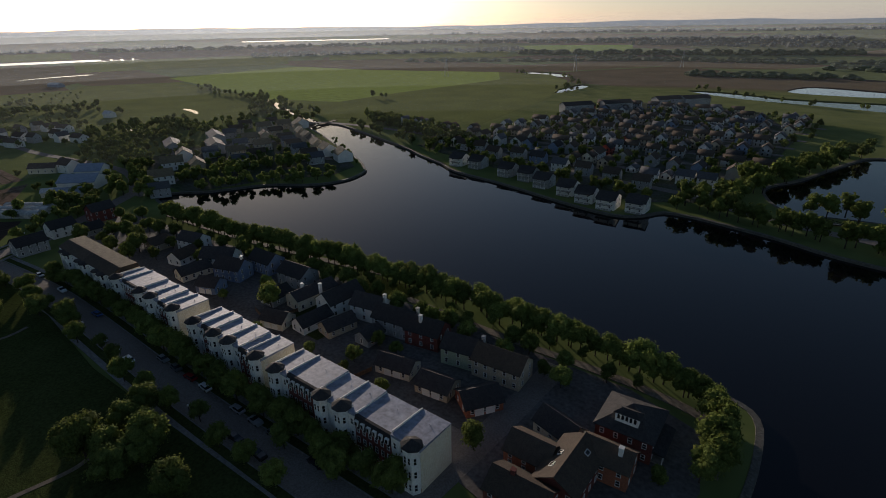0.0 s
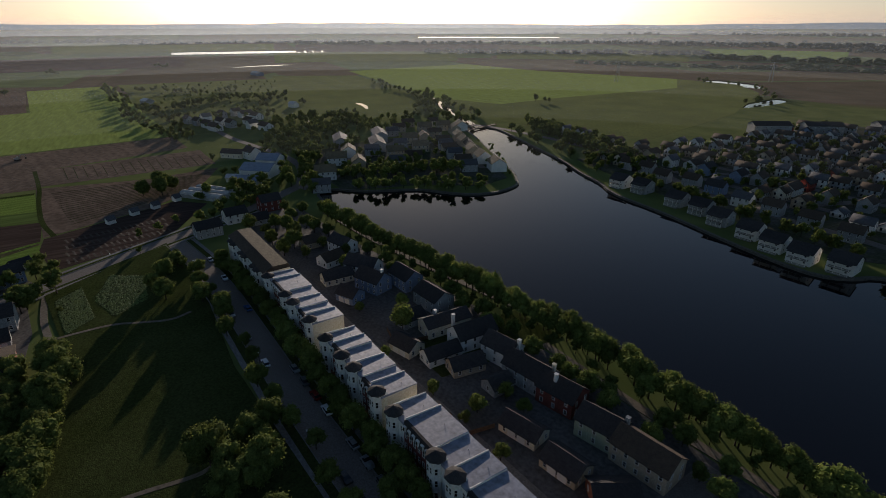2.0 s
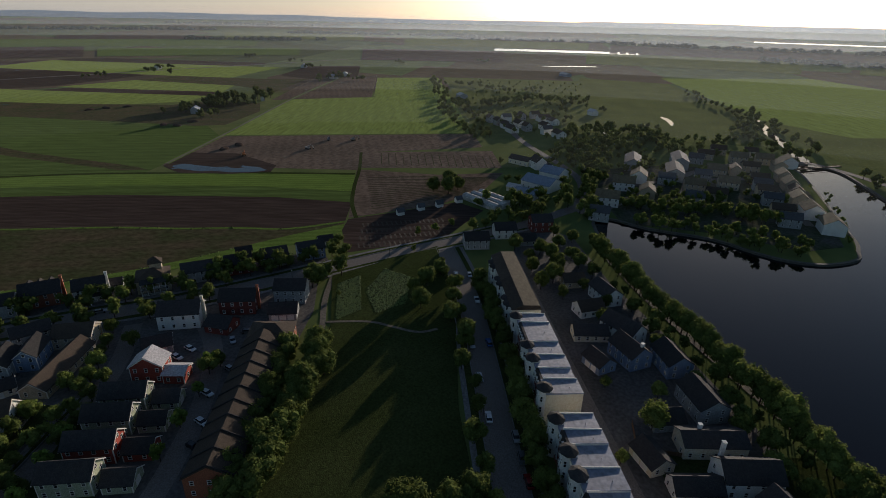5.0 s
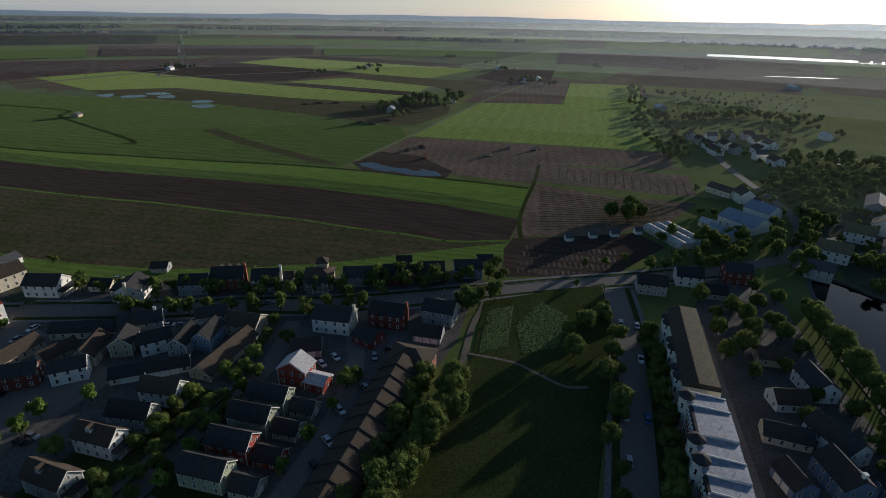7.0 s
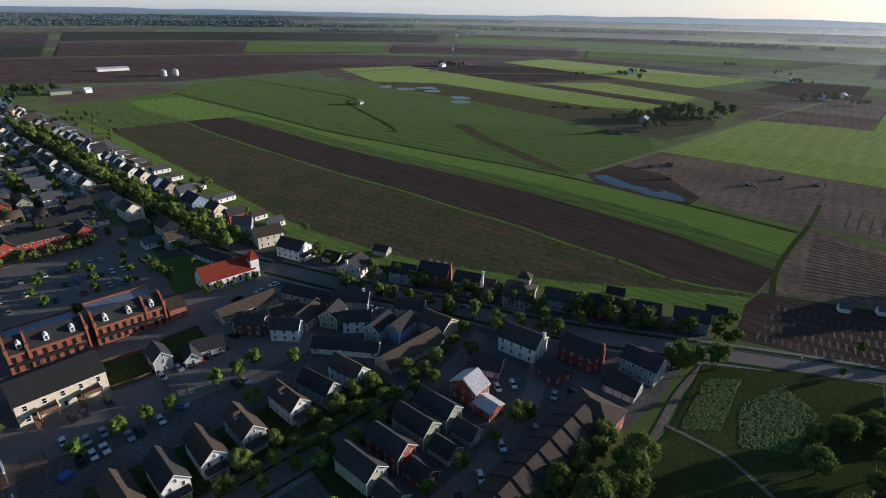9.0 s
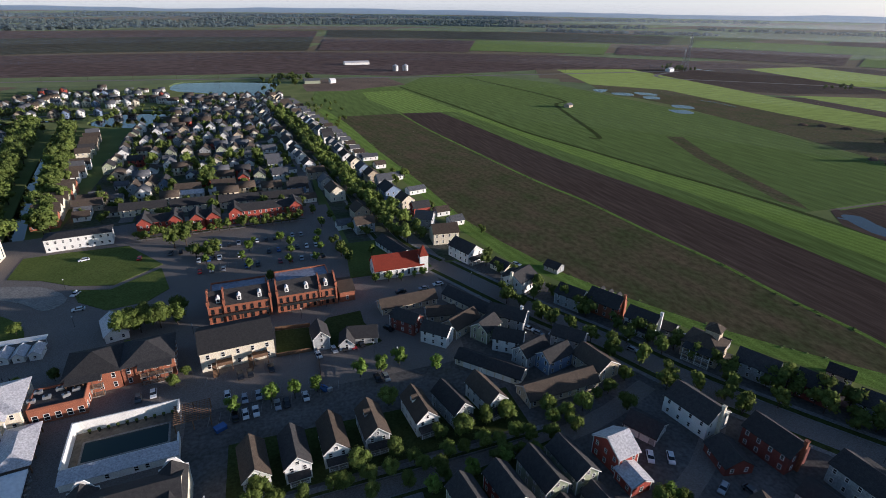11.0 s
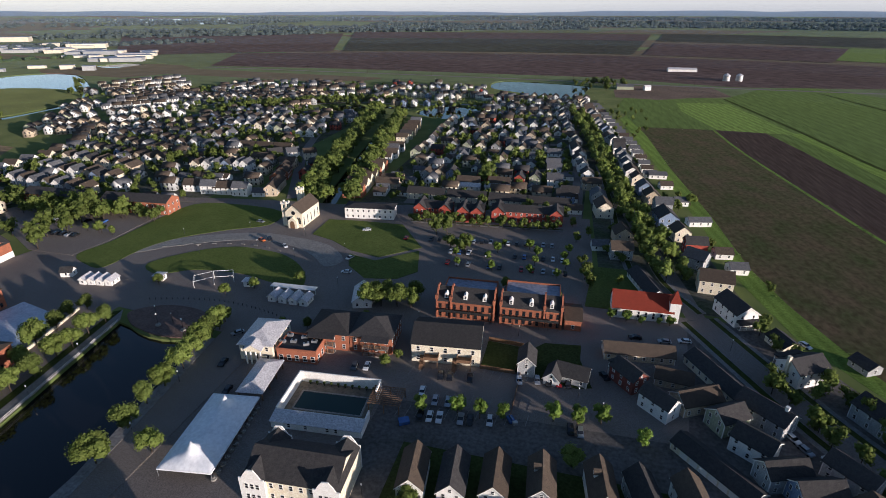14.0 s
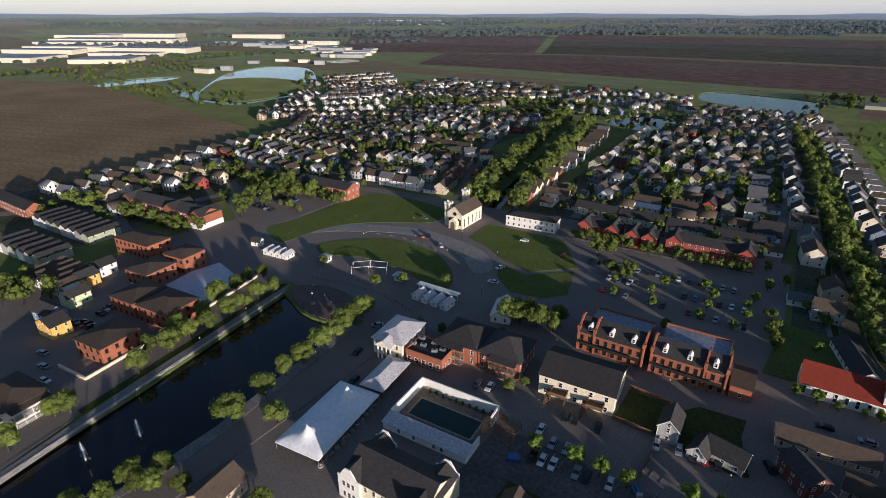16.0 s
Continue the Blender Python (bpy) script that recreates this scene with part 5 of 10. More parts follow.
# dense trees beside the long rowhouse
for i in range(17):
    tree(-128 - i * 3.6 + tree_rnd.gauss(0, 1), -28.5 + 0.14 * -i * 3.6 * 0 + tree_rnd.gauss(0, 2.2) + (i * 0.1), "old", 0.85, "park edge trees", "dense dark tree between rowhouse and park")
for i in range(15):
    tree(-126 - i * 4.2 + tree_rnd.gauss(0, 1), -34 - i * 0.25 + tree_rnd.gauss(0, 1.0), "old", 0.72, "park edge trees", "dense dark tree between rowhouse and park")
tree_row([(-318, 42), (-330, 60), (-350, 70), (-372, 96)], 12, "round", 0.95, 2.0, "west street trees")
tree_row([(-300, 25), (-330, 48), (-365, 62)], 10, "round", 0.95, 2.0, "west street trees")
tree_row([(-352, 95), (-420, 112), (-520, 105)], 18, "far", 0.9, 3.0, "wood")
tree_row([(-400, 100), (-500, 140), (-520, 175)], 22, "far", 0.9, 5.0, "wood")
for x, y in ((-372, -2), (-382, 8), (-378, 14), (-368, 8)):
    tree(x, y, "old", 0.95, "", "tall dark tree standing in the garden plots")
# trees closing the western end of the park
for x, y, s in ((-236, -42, 0.95), (-250, 9, 0.7), (-239, 4, 0.75), (-220, 3, 0.8), (-211, 15, 0.75), (-198, 21, 0.75), (-232, -1, 0.6)):
    tree(x, y, "old", s * 0.9, "park trees", "spreading tree at the end of the park")
for x, y, s in ((-274, -5, 0.5), (-227, -31, 0.45), (-295, -5, 0.6), (-300, 4, 0.6), (-309, 12, 0.65), (-314, 24, 0.6), (-325, 34, 0.6), (-331, 50, 0.6), (-340, 59, 0.6)):
    tree(x, y, "round", s, "west street trees", "small round tree beside the west street")
# yards between the lake-side houses and the terrace
for x, y, s in ((-158, 73, 1.15), (-122, 66, 0.65), (-110, 73, 0.75), (-108, 68, 0.6), (-93, 69, 0.7), (-111, 83, 0.7), (-145, 61, 0.6), (-62, 71, 0.95), (-104, 84, 0.6), (-176, 64, 0.6), (-172, 79, 0.8), (-60, 104, 0.8), (-66, 105, 0.8),
                (-145, 99, 0.9), (-158, 97, 0.9), (-178, 92, 0.95), (-196, 86, 0.9), (-214, 72, 0.9), (-226, 76, 0.9), (-240, 70, 0.9), (-256, 62, 1.0), (-262, 72, 1.0), (-270, 60, 1.0), (-232, 60, 0.85), (-27, 90, 0.7), (-24, 80, 0.8)):
    tree(x, y, "round", s, "yard trees", "round tree in a yard behind the terrace")
grove([(-122, 101), (-108, 103), (-94, 104), (-80, 105), (-269, 57)], "round", 0.9, "yard trees", "round tree in a yard behind the terrace")
grove([(-131, 23), (-128, 18), (-118, 14), (-112, 11), (-122, 20), (-114, 19)], "old", 0.8, "park trees", "spreading tree on the park lawn")
grove([(-88, 33), (-106, 32), (-116, 30), (-94, 41), (-109, 42), (-92, 43), (-84, 45), (-78, 44), (-72, 46), (-66, 50), (-100, 44), (-118, 43), (-126, 42), (-134, 42), (-142, 41)], "round", 0.95, "street trees")
tree_row([(-48, 114), (-66, 113), (-100, 108)], 5, "round", 0.8, 1.5, "lakeside trees", "round-crowned tree behind the lakeside avenue")
grove([(-256, 50), (-262, 62), (-270, 70), (-276, 56), (-284, 66), (-292, 74), (-252, 76), (-246, 58), (-268, 50), (-300, 66), (-240, 52), (-280, 44)], "round", 1.0, "yard trees", "round tree in a yard behind the terrace")

# ---- houses round the lake-side alley ----
def extruded_lantern():
    bm = bmesh.new()
    box(bm, -2.6, -1.1, -1.2, 2.6, 1.1, 1.75)
    return bm


def arched_light():
    """One round-headed pane in a raised white surround."""
    if "arched" not in MESHES:
        bm = bmesh.new()
        for k, (w_, d_) in enumerate(((0.37, 0.04), (0.28, 0.07))):
            arc = [(-w_, 0.0), (w_, 0.0)] + [(w_ * math.cos(a * math.pi / 8), 0.95 + w_ * math.sin(a * math.pi / 8)) for a in range(9)]
            f1, f2 = [bm.verts.new((x, 0, z)) for x, z in arc], [bm.verts.new((x, -d_, z)) for x, z in arc]
            bm.faces.new(f2).material_index = k
            for i in range(len(arc)):
                bm.faces.new((f1[i - 1], f1[i], f2[i], f2[i - 1])).material_index = k
        bmesh.ops.recalc_face_normals(bm, faces=bm.faces)
        MESHES["arched"] = finish("arched_window", bm, [WHITE, GLASS])
    return MESHES["arched"]


G1 = "houses by the lake"
ALLEY_GARAGE = dict(group=G1, name="garage", category="garage")
house(-151.6, 85.8, 92, 16.5, 7.6, 4.4, 6.4, "cream", "dark", 1, group=G1, label="long low cream house with a charcoal shingle roof", chim=(-3, 1.2, "white"))
house(-139.9, 89.6, 92, 14, 8.4, 5.2, 8.4, "white", "dark", 2, group=G1, chim=(-4.5, 4.6, "white"), label="white gabled house with a tall pale chimney stack")
house(-136.8, 76.3, 93, 11.5, 6.4, 3.0, 5.4, "white", "dark", 1, group=G1, label="low white house wing with a charcoal roof")
house(-146.1, 69, 20, 9, 7, 2.9, 5.2, "cream", "dark", 1, label="cream detached garage on the back alley", garage=("s", 2), **ALLEY_GARAGE)
house(-127.6, 93.2, 17, 11, 8, 5.4, 8.4, "white", "dark", 2, group=G1, chim=(6.0, 0, "white"))
house(-128.4, 80.3, 86, 10.5, 6.4, 2.9, 5.2, "tan", "dark", 1, group=G1, label="low tan house wing with a charcoal roof")
house(-114.2, 93.4, 14, 14, 8.4, 5.3, 8.4, "grey", "dark", 2, group=G1, chim=(7.4, 1.0, "cream"), label="grey clapboard house with a pale end chimney")
house(-116, 83.5, 96, 7, 6, 2.8, 4.8, "grey", "dark", 1, label="grey lean-to garage behind a house", **ALLEY_GARAGE)
house(-102.4, 95.5, 16, 11.5, 8.4, 5.2, 8.4, "darkbrick", "dark", 2, group=G1, chim=(-1.5, -1.4, "white"), label="dark red brick house with a pale chimney")
house(-97.7, 79.2, 18, 11, 6.6, 2.8, 4.8, "cream", "dark", 1, label="low cream garage with brick doors on the alley", garage=("s", 2), **ALLEY_GARAGE)
house(-87.4, 95.6, 17, 11, 8, 5.4, 8.4, "green", "dark", 2, group=G1, chim=(5.9, 0.5, "grey"), label="grey-green clapboard house with a broad end chimney")
house(-83.4, 80.8, 14, 10, 7.4, 2.8, 5.0, "tan", "dark", 1, label="tan double garage on the back alley", garage=("s", 2), **ALLEY_GARAGE)
house(-75, 97.6, 11, 14.5, 8.6, 5.4, 8.5, "tan", "brown", 2, group=G1, label="tan house with a broad brown shingle roof")
house(-71.6, 84, 62, 10, 8.4, 2.8, 5.2, "brick", "dark", 1, label="red brick garage on the back alley", garage=("s", 2), **ALLEY_GARAGE)
house(-50.2, 88.4, -8, 10.5, 7, 3.4, 6.2, "cream", "dark", 1, group=G1, label="low cream gabled house beside a paved yard")
hall = house(-38.2, 99.2, 10, 12.6, 12.6, 6.0, 9.8, "darkbrick", "dark", 2, group=G1, hip=True, label="large dark brick house with a hipped roof and white lantern dormer", porches=(("e", 10, 2.4, 1),))
lantern = put("lantern_dormer", finish("lantern_dormer", extruded_lantern(), WHITE), hall, pose(0, -3.6, 8.0), "white dormer with a row of arched windows")
for i in range(5):
    put("arched_window", arched_light(), lantern, pose((i - 2) * 0.92, -1.12, 0.2))
bm = bmesh.new()
hip_roof(bm, 5.4, 2.4, 1.75, 2.6, 0.3, 0.12)
put("roof", finish("roof", bm, ROOFS["dark"]), lantern)
cross = house(-41.2, 77.8, 97, 15, 9.4, 5.0, 7.9, "darkbrick", "brown", 2, group=G1, label="dark brick house with a brown roof and skylights")
for sx, sy in ((-3.5, 2.4), (0.5, 2.4), (3.6, -2.2)):
    bm = bmesh.new()
    box(bm, -0.75, -0.55, -0.05, 0.75, 0.55, 0.12, 0)
    box(bm, -0.62, -0.42, 0.1, 0.62, 0.42, 0.16, 1)
    part("skylight", bm, [WHITE, GLASS], cross, "", pose(sx, sy, 7.9 - abs(sy) * 2.9 / 4.7 + 0.22, math.degrees(math.atan(2.9 / 4.7)) * (-1 if sy > 0 else 1), 0, 0))
house(-37.2, 86.4, 10, 11, 7.6, 5.0, 7.7, "brick", "brown", 2, group=G1, chim=(3, -1.2, "white"), label="red brick cross wing with a brown shingle roof")
house(-50.2, 77.4, 8, 10, 8.4, 4.2, 7.0, "brick", "brown", 2, group=G1, label="red brick gabled house with a brown roof")
house(-45.2, 66.6, 9, 13, 8.6, 4.2, 6.9, "darkbrick", "brown", 2, group=G1, chim=(-2, 0), label="dark brick house with a brown roof and chimney")
house(-161, 77, 100, 9, 7, 3.0, 5.4, "grey", "dark", 1, group=G1)
house(-168, 90, 10, 13, 9, 5.2, 8.0, "grey", "dark", 2, group=G1)
house(-187, 64.5, 28, 8.5, 7, 3.2, 5.6, "blue", "dark", 1, label="small blue garage on the back alley", garage=("s", 2), **ALLEY_GARAGE)
house(-191.5, 75.5, 24, 12, 8.4, 5.2, 8.4, "blue", "dark", 2, group=G1, chim=(5, 0, "white"), label="blue clapboard house with a pale chimney")
house(-188, 88, 10, 12, 8.5, 5.2, 8.2, "blue", "dark", 2, group=G1)
house(-204.6, 65, 93, 12, 7, 3.0, 5.4, "cream", "dark", 1, group=G1, label="low cream house with a charcoal roof")
house(-206, 77, 36, 14, 8.4, 5.0, 8.2, "white", "dark", 2, group=G1)
house(-222, 68, 110, 10, 7.5, 3.4, 6.0, "white", "brown", 1, group=G1)
house(-233, 77, 20, 12, 8, 5.0, 7.8, "white", "dark", 2, group=G1)
house(-246, 66, 100, 9, 8, 3.2, 5.6, "tan", "brown", 1, group=G1)
house(-284, 25, 100, 12, 9, 5.0, 7.8, "grey", "dark", 2, group=G1)
house(-299, 40, 100, 11, 9, 5.0, 7.8, "white", "dark", 2, group=G1)
house(-290, 50, 100, 10, 8, 3.0, 5.6, "grey", "dark", 1, group=G1)
house(-310, 60, 100, 11, 9, 6.0, 9.0, "darkbrick", "dark", 2, group=G1)

# ---- street of houses facing the fields ----
G2 = "houses facing the fields"
house(-177, -206, 112, 14, 9, 5.6, 8.8, "white", "dark", 2, group=G2, porches=(("e", 8, 2.4, 1),), trim=1, label="large white clapboard house with a charcoal roof and porch")
house(-189, -189, 112, 9, 7, 2.8, 4.8, "cream", "dark", 1, group=G2, name="garage", category="garage", label="low pale detached garage")
house(-189, -171, 30, 12, 9, 5.8, 8.6, "white", "dark", 2, group=G2, chim=(6.6, 0, "cream"), porches=(("s", 9, 2.4, 2),), label="white house with a two-storey columned porch and pale chimney")
house(-203, -152, 120, 11, 8.5, 5.4, 8.2, "grey", "dark", 2, group=G2)
house(-213, -143, 120, 13, 9, 5.6, 9.0, "brick", "dark", 2, group=G2, dormers=((-3.5, 1), (0, 1), (3.5, 1)), chim=(7.0, 0, "brick"), label="red brick house with three white dormers and an end chimney")
house(-219, -128, 120, 11, 8.5, 5.4, 8.4, "white", "dark", 2, group=G2, chim=(6.1, 0, "white"), porches=(("s", 9, 2.0, 1),))
house(-229, -108, 118, 12, 11, 5.8, 8.6, "tan", "brown", 2, group=G2, hip=True, porches=(("s", 9, 2.8, 2),), label="tan house with a hipped brown roof and white two-storey portico")
house(-232, -108, 118, 4.5, 4.5, 10.2, 12.4, "tan", "brown", 1, group=G2, hip=True, name="belvedere", category="tower", label="square tan rooftop belvedere with a hipped brown roof", step=2)
house(-238, -94, 118, 12, 9, 5.2, 8.0, "grey", "dark", 2, group=G2)
house(-247, -80, 118, 11, 9, 5.2, 8.0, "darkbrick", "dark", 2, group=G2)
house(-256, -67, 118, 11, 9, 5.2, 8.0, "grey", "dark", 2, group=G2)
house(-265, -53, 118, 12, 9, 5.2, 7.8, "blue", "dark", 2, group=G2)
house(-203, -83, 103, 14, 10, 6.0, 9.2, "white", "dark", 2, group=G2, chim=(7.6, 0, "cream"), label="white house with a charcoal roof and pale end chimney")
house(-186, -83, 120, 9, 8, 2.9, 5.2, "grey", "dark", 1, group=G2, name="garage", category="garage", label="grey detached garage with two doors", garage=("s", 2))
house(-214, -66, 99, 13, 9, 6.0, 9.0, "darkbrick", "dark", 2, group=G2, chim=(7.0, 0, "brick"), label="dark red brick house with an end chimney")
house(-200, -67, 80, 9, 8, 2.9, 5.4, "darkbrick", "dark", 1, group=G2, name="garage", category="garage", label="dark brick garage wing", garage=("w", 2))
house(-224, -49, 95, 12, 9, 6.0, 8.8, "grey", "dark", 2, group=G2, porches=(("n", 7, 2.2, 2),))
house(-211, -48, 100, 10, 8, 3.0, 5.6, "grey", "dark", 1, group=G2, name="garage", category="garage", label="grey triple garage with white doors", garage=("s", 3))

# ---- lanes of narrow houses ----
G3 = "narrow houses on the lane"
house(-171.2, -76.5, 8, 6.6, 9.6, 6.2, 9.4, "red", "metal", 2, group=G3, label="tall barn-red house with a pale metal roof")
house(-171.1, -68.4, 94, 6.4, 6, 3.4, 4.8, "red", "metal", 1, group=G3, name="garage", category="garage", label="barn-red lean-to garage with a pale metal roof")
for gx, gy, col, gl in ((-158, -76, "green", "sage green house with a charcoal gable roof"), (-149, -75, "green", "pale sage house with a charcoal gable roof"), (-139, -73, "red", "narrow barn-red house with a dark roof"), (-129, -72, "green", "narrow olive house with a dark roof")):
    house(gx, gy, 99, 12, 6.8, 5.4, 8.3, col, "dark", 2, gl, group=G3, gable=1, sides="nse", trim=1)
    house(gx - 1.6, gy + 11, 99, 7, 6, 2.8, 5.0, col, "dark", 1, "small detached garage behind a narrow house", "garage", "garage", "lane garages", garage=("e", 1))
for kx, ky, ka, col, rf, dm in ((-81, -99, 97, "white", "brown", ()), (-91, -100, 95, "white", "dark", ()), (-101, -102, 93, "white", "brown", ()), (-112, -104, 94, "grey", "brown", ((-1, -1),)),
                                (-126, -106, 98, "white", "brown", ((-1, -1),)), (-136, -106, 105, "grey", "dark", ()), (-147, -107, 103, "white", "brown", ())):
    house(kx, ky, ka, 12, 6.4, 5.6, 8.6, col, rf, 2, "narrow %s house with white gables and a %s roof" % (col, rf), group="row of narrow houses", gable=1, trim=1, dormers=dm, porches=(("e", 5, 1.6, 1),))
# cluster of courtyard buildings
G4 = "courtyard houses"
house(-139, -170, 6, 23, 7, 3.0, 5.4, "tan", "brown", 1, group=G4, label="long low tan building with a brown roof")
house(-163, -161, 119, 25, 7, 3.2, 5.6, "cream", "dark", 1, group=G4, label="long low pale building with a dark roof")
house(-135, -154, 131, 10, 6.5, 5.2, 7.6, "darkbrick", "dark", 2, group=G4, gable=1, porches=(("w", 5, 1.6, 2),))
house(-143, -143, 137, 10, 6, 5.2, 7.6, "white", "dark", 2, group=G4, gable=1)
house(-149, -158, 172, 11, 7, 3.0, 5.2, "tan", "brown", 1, group=G4)
house(-154, -148, 28, 13, 7.5, 4.0, 6.8, "tan", "brown", 1, group=G4)
house(-161, -141, 33, 9, 7, 5.2, 7.8, "green", "dark", 2, group=G4, gable=1)
house(-172, -146, 137, 14, 8, 5.2, 7.8, "grey", "dark", 2, group=G4, chim=(5, 0, "white"))
house(-166, -132, 144, 10, 7.5, 5.2, 7.6, "white", "dark", 2, group=G4)
house(-170, -123, 20, 11, 6.5, 5.2, 7.8, "grey", "dark", 2, group=G4, gable=1)
house(-176, -118, 17, 11, 6.5, 5.2, 7.8, "blue", "dark", 2, group=G4, gable=1)
house(-187, -127, 133, 11, 7, 4.8, 7.2, "grey", "dark", 2, group=G4)
house(-155, -122, 133, 23, 6.5, 2.7, 4.6, "cream", "dark", 1, group=G4, name="garage_row", category="garage", label="long low row of pale garages with a dark roof", garage=("s", 6))
house(-171, -106, 5, 25, 8, 3.0, 5.8, "tan", "brown", 1, group=G4, label="long low tan building with a brown roof")
house(-188, -112, 104, 12, 9, 4.6, 7.4, "tan", "brown", 2, group=G4)
# two small houses by the parking street
house(-103, -153, 93, 8, 5.5, 5.4, 8.0, "grey", "dark", 2, group=G4, gable=1, trim=1)
house(-112, -150, 80, 7, 5, 2.8, 5.2, "white", "dark", 1, group=G4, gable=1, trim=1)
house(-118, -152, 170, 10, 7, 3.0, 5.6, "grey", "dark", 1, group=G4)

# ---- long brick rowhouse by the park ----
ROWX, ROWY = -157, -42
row = thing("rowhouse", ROWX, ROWY, 7.5, "long red brick rowhouse with a brown roof divided by parapets", "rowhouse")
bm = bmesh.new()
gable_walls(bm, 58, 12, 6.2, 9.6, -0.3)
part("wall", bm, BRICK, row)
bm = bmesh.new()
gable_roof(bm, 58, 12, 6.2, 9.6)
part("roof", bm, ROOFS["brown"], row)
for i in range(10):
    bm = bmesh.new()
    x = -29 + (i + 0.5) * 5.8 + 2.9
    extrude_x(bm, [(-6.3, 6.2), (-6.3, 6.7), (0, 10.25), (6.3, 6.7), (6.3, 6.2), (0, 9.7)][::-1], x - 0.15, x + 0.15)
    bmesh.ops.recalc_face_normals(bm, faces=bm.faces)
    part("parapet", bm, ROOFS["dark"], row)
windows(row, 58, 12, 6.2, 2, 2.9)
house(-190, -45, 97, 14, 11, 6.4, 9.4, "brick", "brown", 2, hip=True, group="", name="rowhouse_pavilion", category="rowhouse", label="hipped brick end pavilion of the long rowhouse")

# ---- white townhouses by the lake street ----
def townhouse(u0, u1, top, slope, bay, group="lake street townhouses", mansard=False, end=False):
    """One unit of the terrace; u runs from its eastern end, the front looks south."""
    L, W = u1 - u0, 10.4
    ang = 187.0
    c, s = math.cos(radians(ang)), math.sin(radians(ang))
    cx, cy = -62.4 + c * (u0 + u1) / 2, 59.6 + s * (u0 + u1) / 2
    h = thing("townhouse", cx, cy, ang - 180, ("white three-storey townhouse with a tan mansard roof" if mansard else "white bay-fronted townhouse with a pale flat roof" if bay else "dark brick townhouse with mansard, white dormers and pale roof"), "townhouse", group)
    bm = bmesh.new()
    box(bm, -L / 2, -W / 2, -0.3, L / 2, W / 2, top - slope)
    part("wall", bm, WHITE if bay or mansard else BRICK_DARK, h)
    bm = bmesh.new()
    box(bm, -L / 2, -W / 2 - 0.05, -0.3, L / 2, -W / 2 - 0.002, 1.3)
    part("plinth", bm, BRICK, h, "red brick base course")
    if end:
        bm = bmesh.new()
        box(bm, L / 2 + 0.003, -W / 2, -0.3, L / 2 + 0.08, W / 2, top - slope + 0.02)
        part("end_wall", bm, CREAM, h, "plain cream rendered end wall")
    if mansard:
        bm = bmesh.new()
        z = top - slope
        lo = [(-L / 2, -W / 2 - 0.3, z), (L / 2, -W / 2 - 0.3, z), (L / 2, W / 2 + 0.3, z), (-L / 2, W / 2 + 0.3, z)]
        hi = [(-L / 2, -W / 2 + 4.0, z + 1.9), (L / 2, -W / 2 + 4.0, z + 1.9), (L / 2, W / 2 - 0.5, z + 1.7), (-L / 2, W / 2 - 0.5, z + 1.7)]
        a, b = [bm.verts.new(p) for p in lo], [bm.verts.new(p) for p in hi]
        bm.faces.new(a[::-1])
        bm.faces.new(b).material_index = 1
        for i in range(4):
            bm.faces.new((a[i], a[(i + 1) % 4], b[(i + 1) % 4], b[i]))
        part("roof", bm, [ROOFS["brown"], ROOFS["tan"]], h)
    else:
        bm = bmesh.new()
        fy = -W / 2 - 0.1 if bay else -W / 2 + 0.9
        extrude_x(bm, [(fy, top - slope), (W / 2 + 0.15, top - slope), (W / 2 + 0.15, top - slope + 0.25), (fy, top - slope + 0.7)], -L / 2, L / 2)
        part("roof", bm, ROOFS["membrane"], h)
        if not bay:
            bm = bmesh.new()
            extrude_x(bm, [(-W / 2 - 0.45, top - slope - 1.7), (-W / 2 + 0.9, top - slope - 1.7), (-W / 2 + 0.9, top - slope + 0.75), (-W / 2 + 0.2, top - slope + 0.75)], -L / 2, L / 2)
            part("mansard", bm, ROOFS["dark"], h, "dark slate mansard front")
        bm = bmesh.new()
        extrude_x(bm, [(-W / 2 + 0.6, top - slope - 0.1), (W / 2 + 0.1, top - slope - 0.1), (W / 2 + 0.1, top - slope + 0.55), (-W / 2 + 0.6, top - slope + 1.25)], -L / 2 - 0.12, -L / 2 + 0.16)
        part("parapet", bm, WHITE, h)
        bm = bmesh.new()
        cyl(bm, 0.8, 2.0, top - slope, top - slope + 0.8, 0.08)
        part("vent_pipe", bm, STEEL, h)
    eave = top - slope - (0.2 if mansard or bay else 1.7)
    n = max(2, int(L / 1.7))
    for st in range(3):
        for i in range(n):
            off = (i - (n - 1) / 2) * L / n
            if bay and abs(off - bay * (L / 2 - 2.1)) < 2.3:
                continue
            put("window", window_mesh(0.9, 1.7), h, pose(off, -W / 2, 0.9 + st * eave / 3, 0, 0, 180))
        for i in range(max(2, n - 1)):
            put("window", window_mesh(0.9, 1.5), h, pose((i - (max(2, n - 1) - 1) / 2) * L / max(2, n - 1), W / 2, 0.9 + st * eave / 3))
    if not mansard and not bay:
        for i in range(n):
            off = (i - (n - 1) / 2) * L / n
            bm = bmesh.new()
            box(bm, off - 0.5, -W / 2 - 0.62, eave + 0.25, off + 0.5, -W / 2 + 0.4, eave + 1.55, 0)
            box(bm, off - 0.32, -W / 2 - 0.65, eave + 0.4, off + 0.32, -W / 2 - 0.6, eave + 1.4, 1)
            part("dormer", bm, [WHITE, GLASS], h)
    if bay:
        bx, wy = bay * (L / 2 - 2.1), -W / 2
        bm = bmesh.new()
        bh = top - slope + (-0.5 if mansard else 1.1)
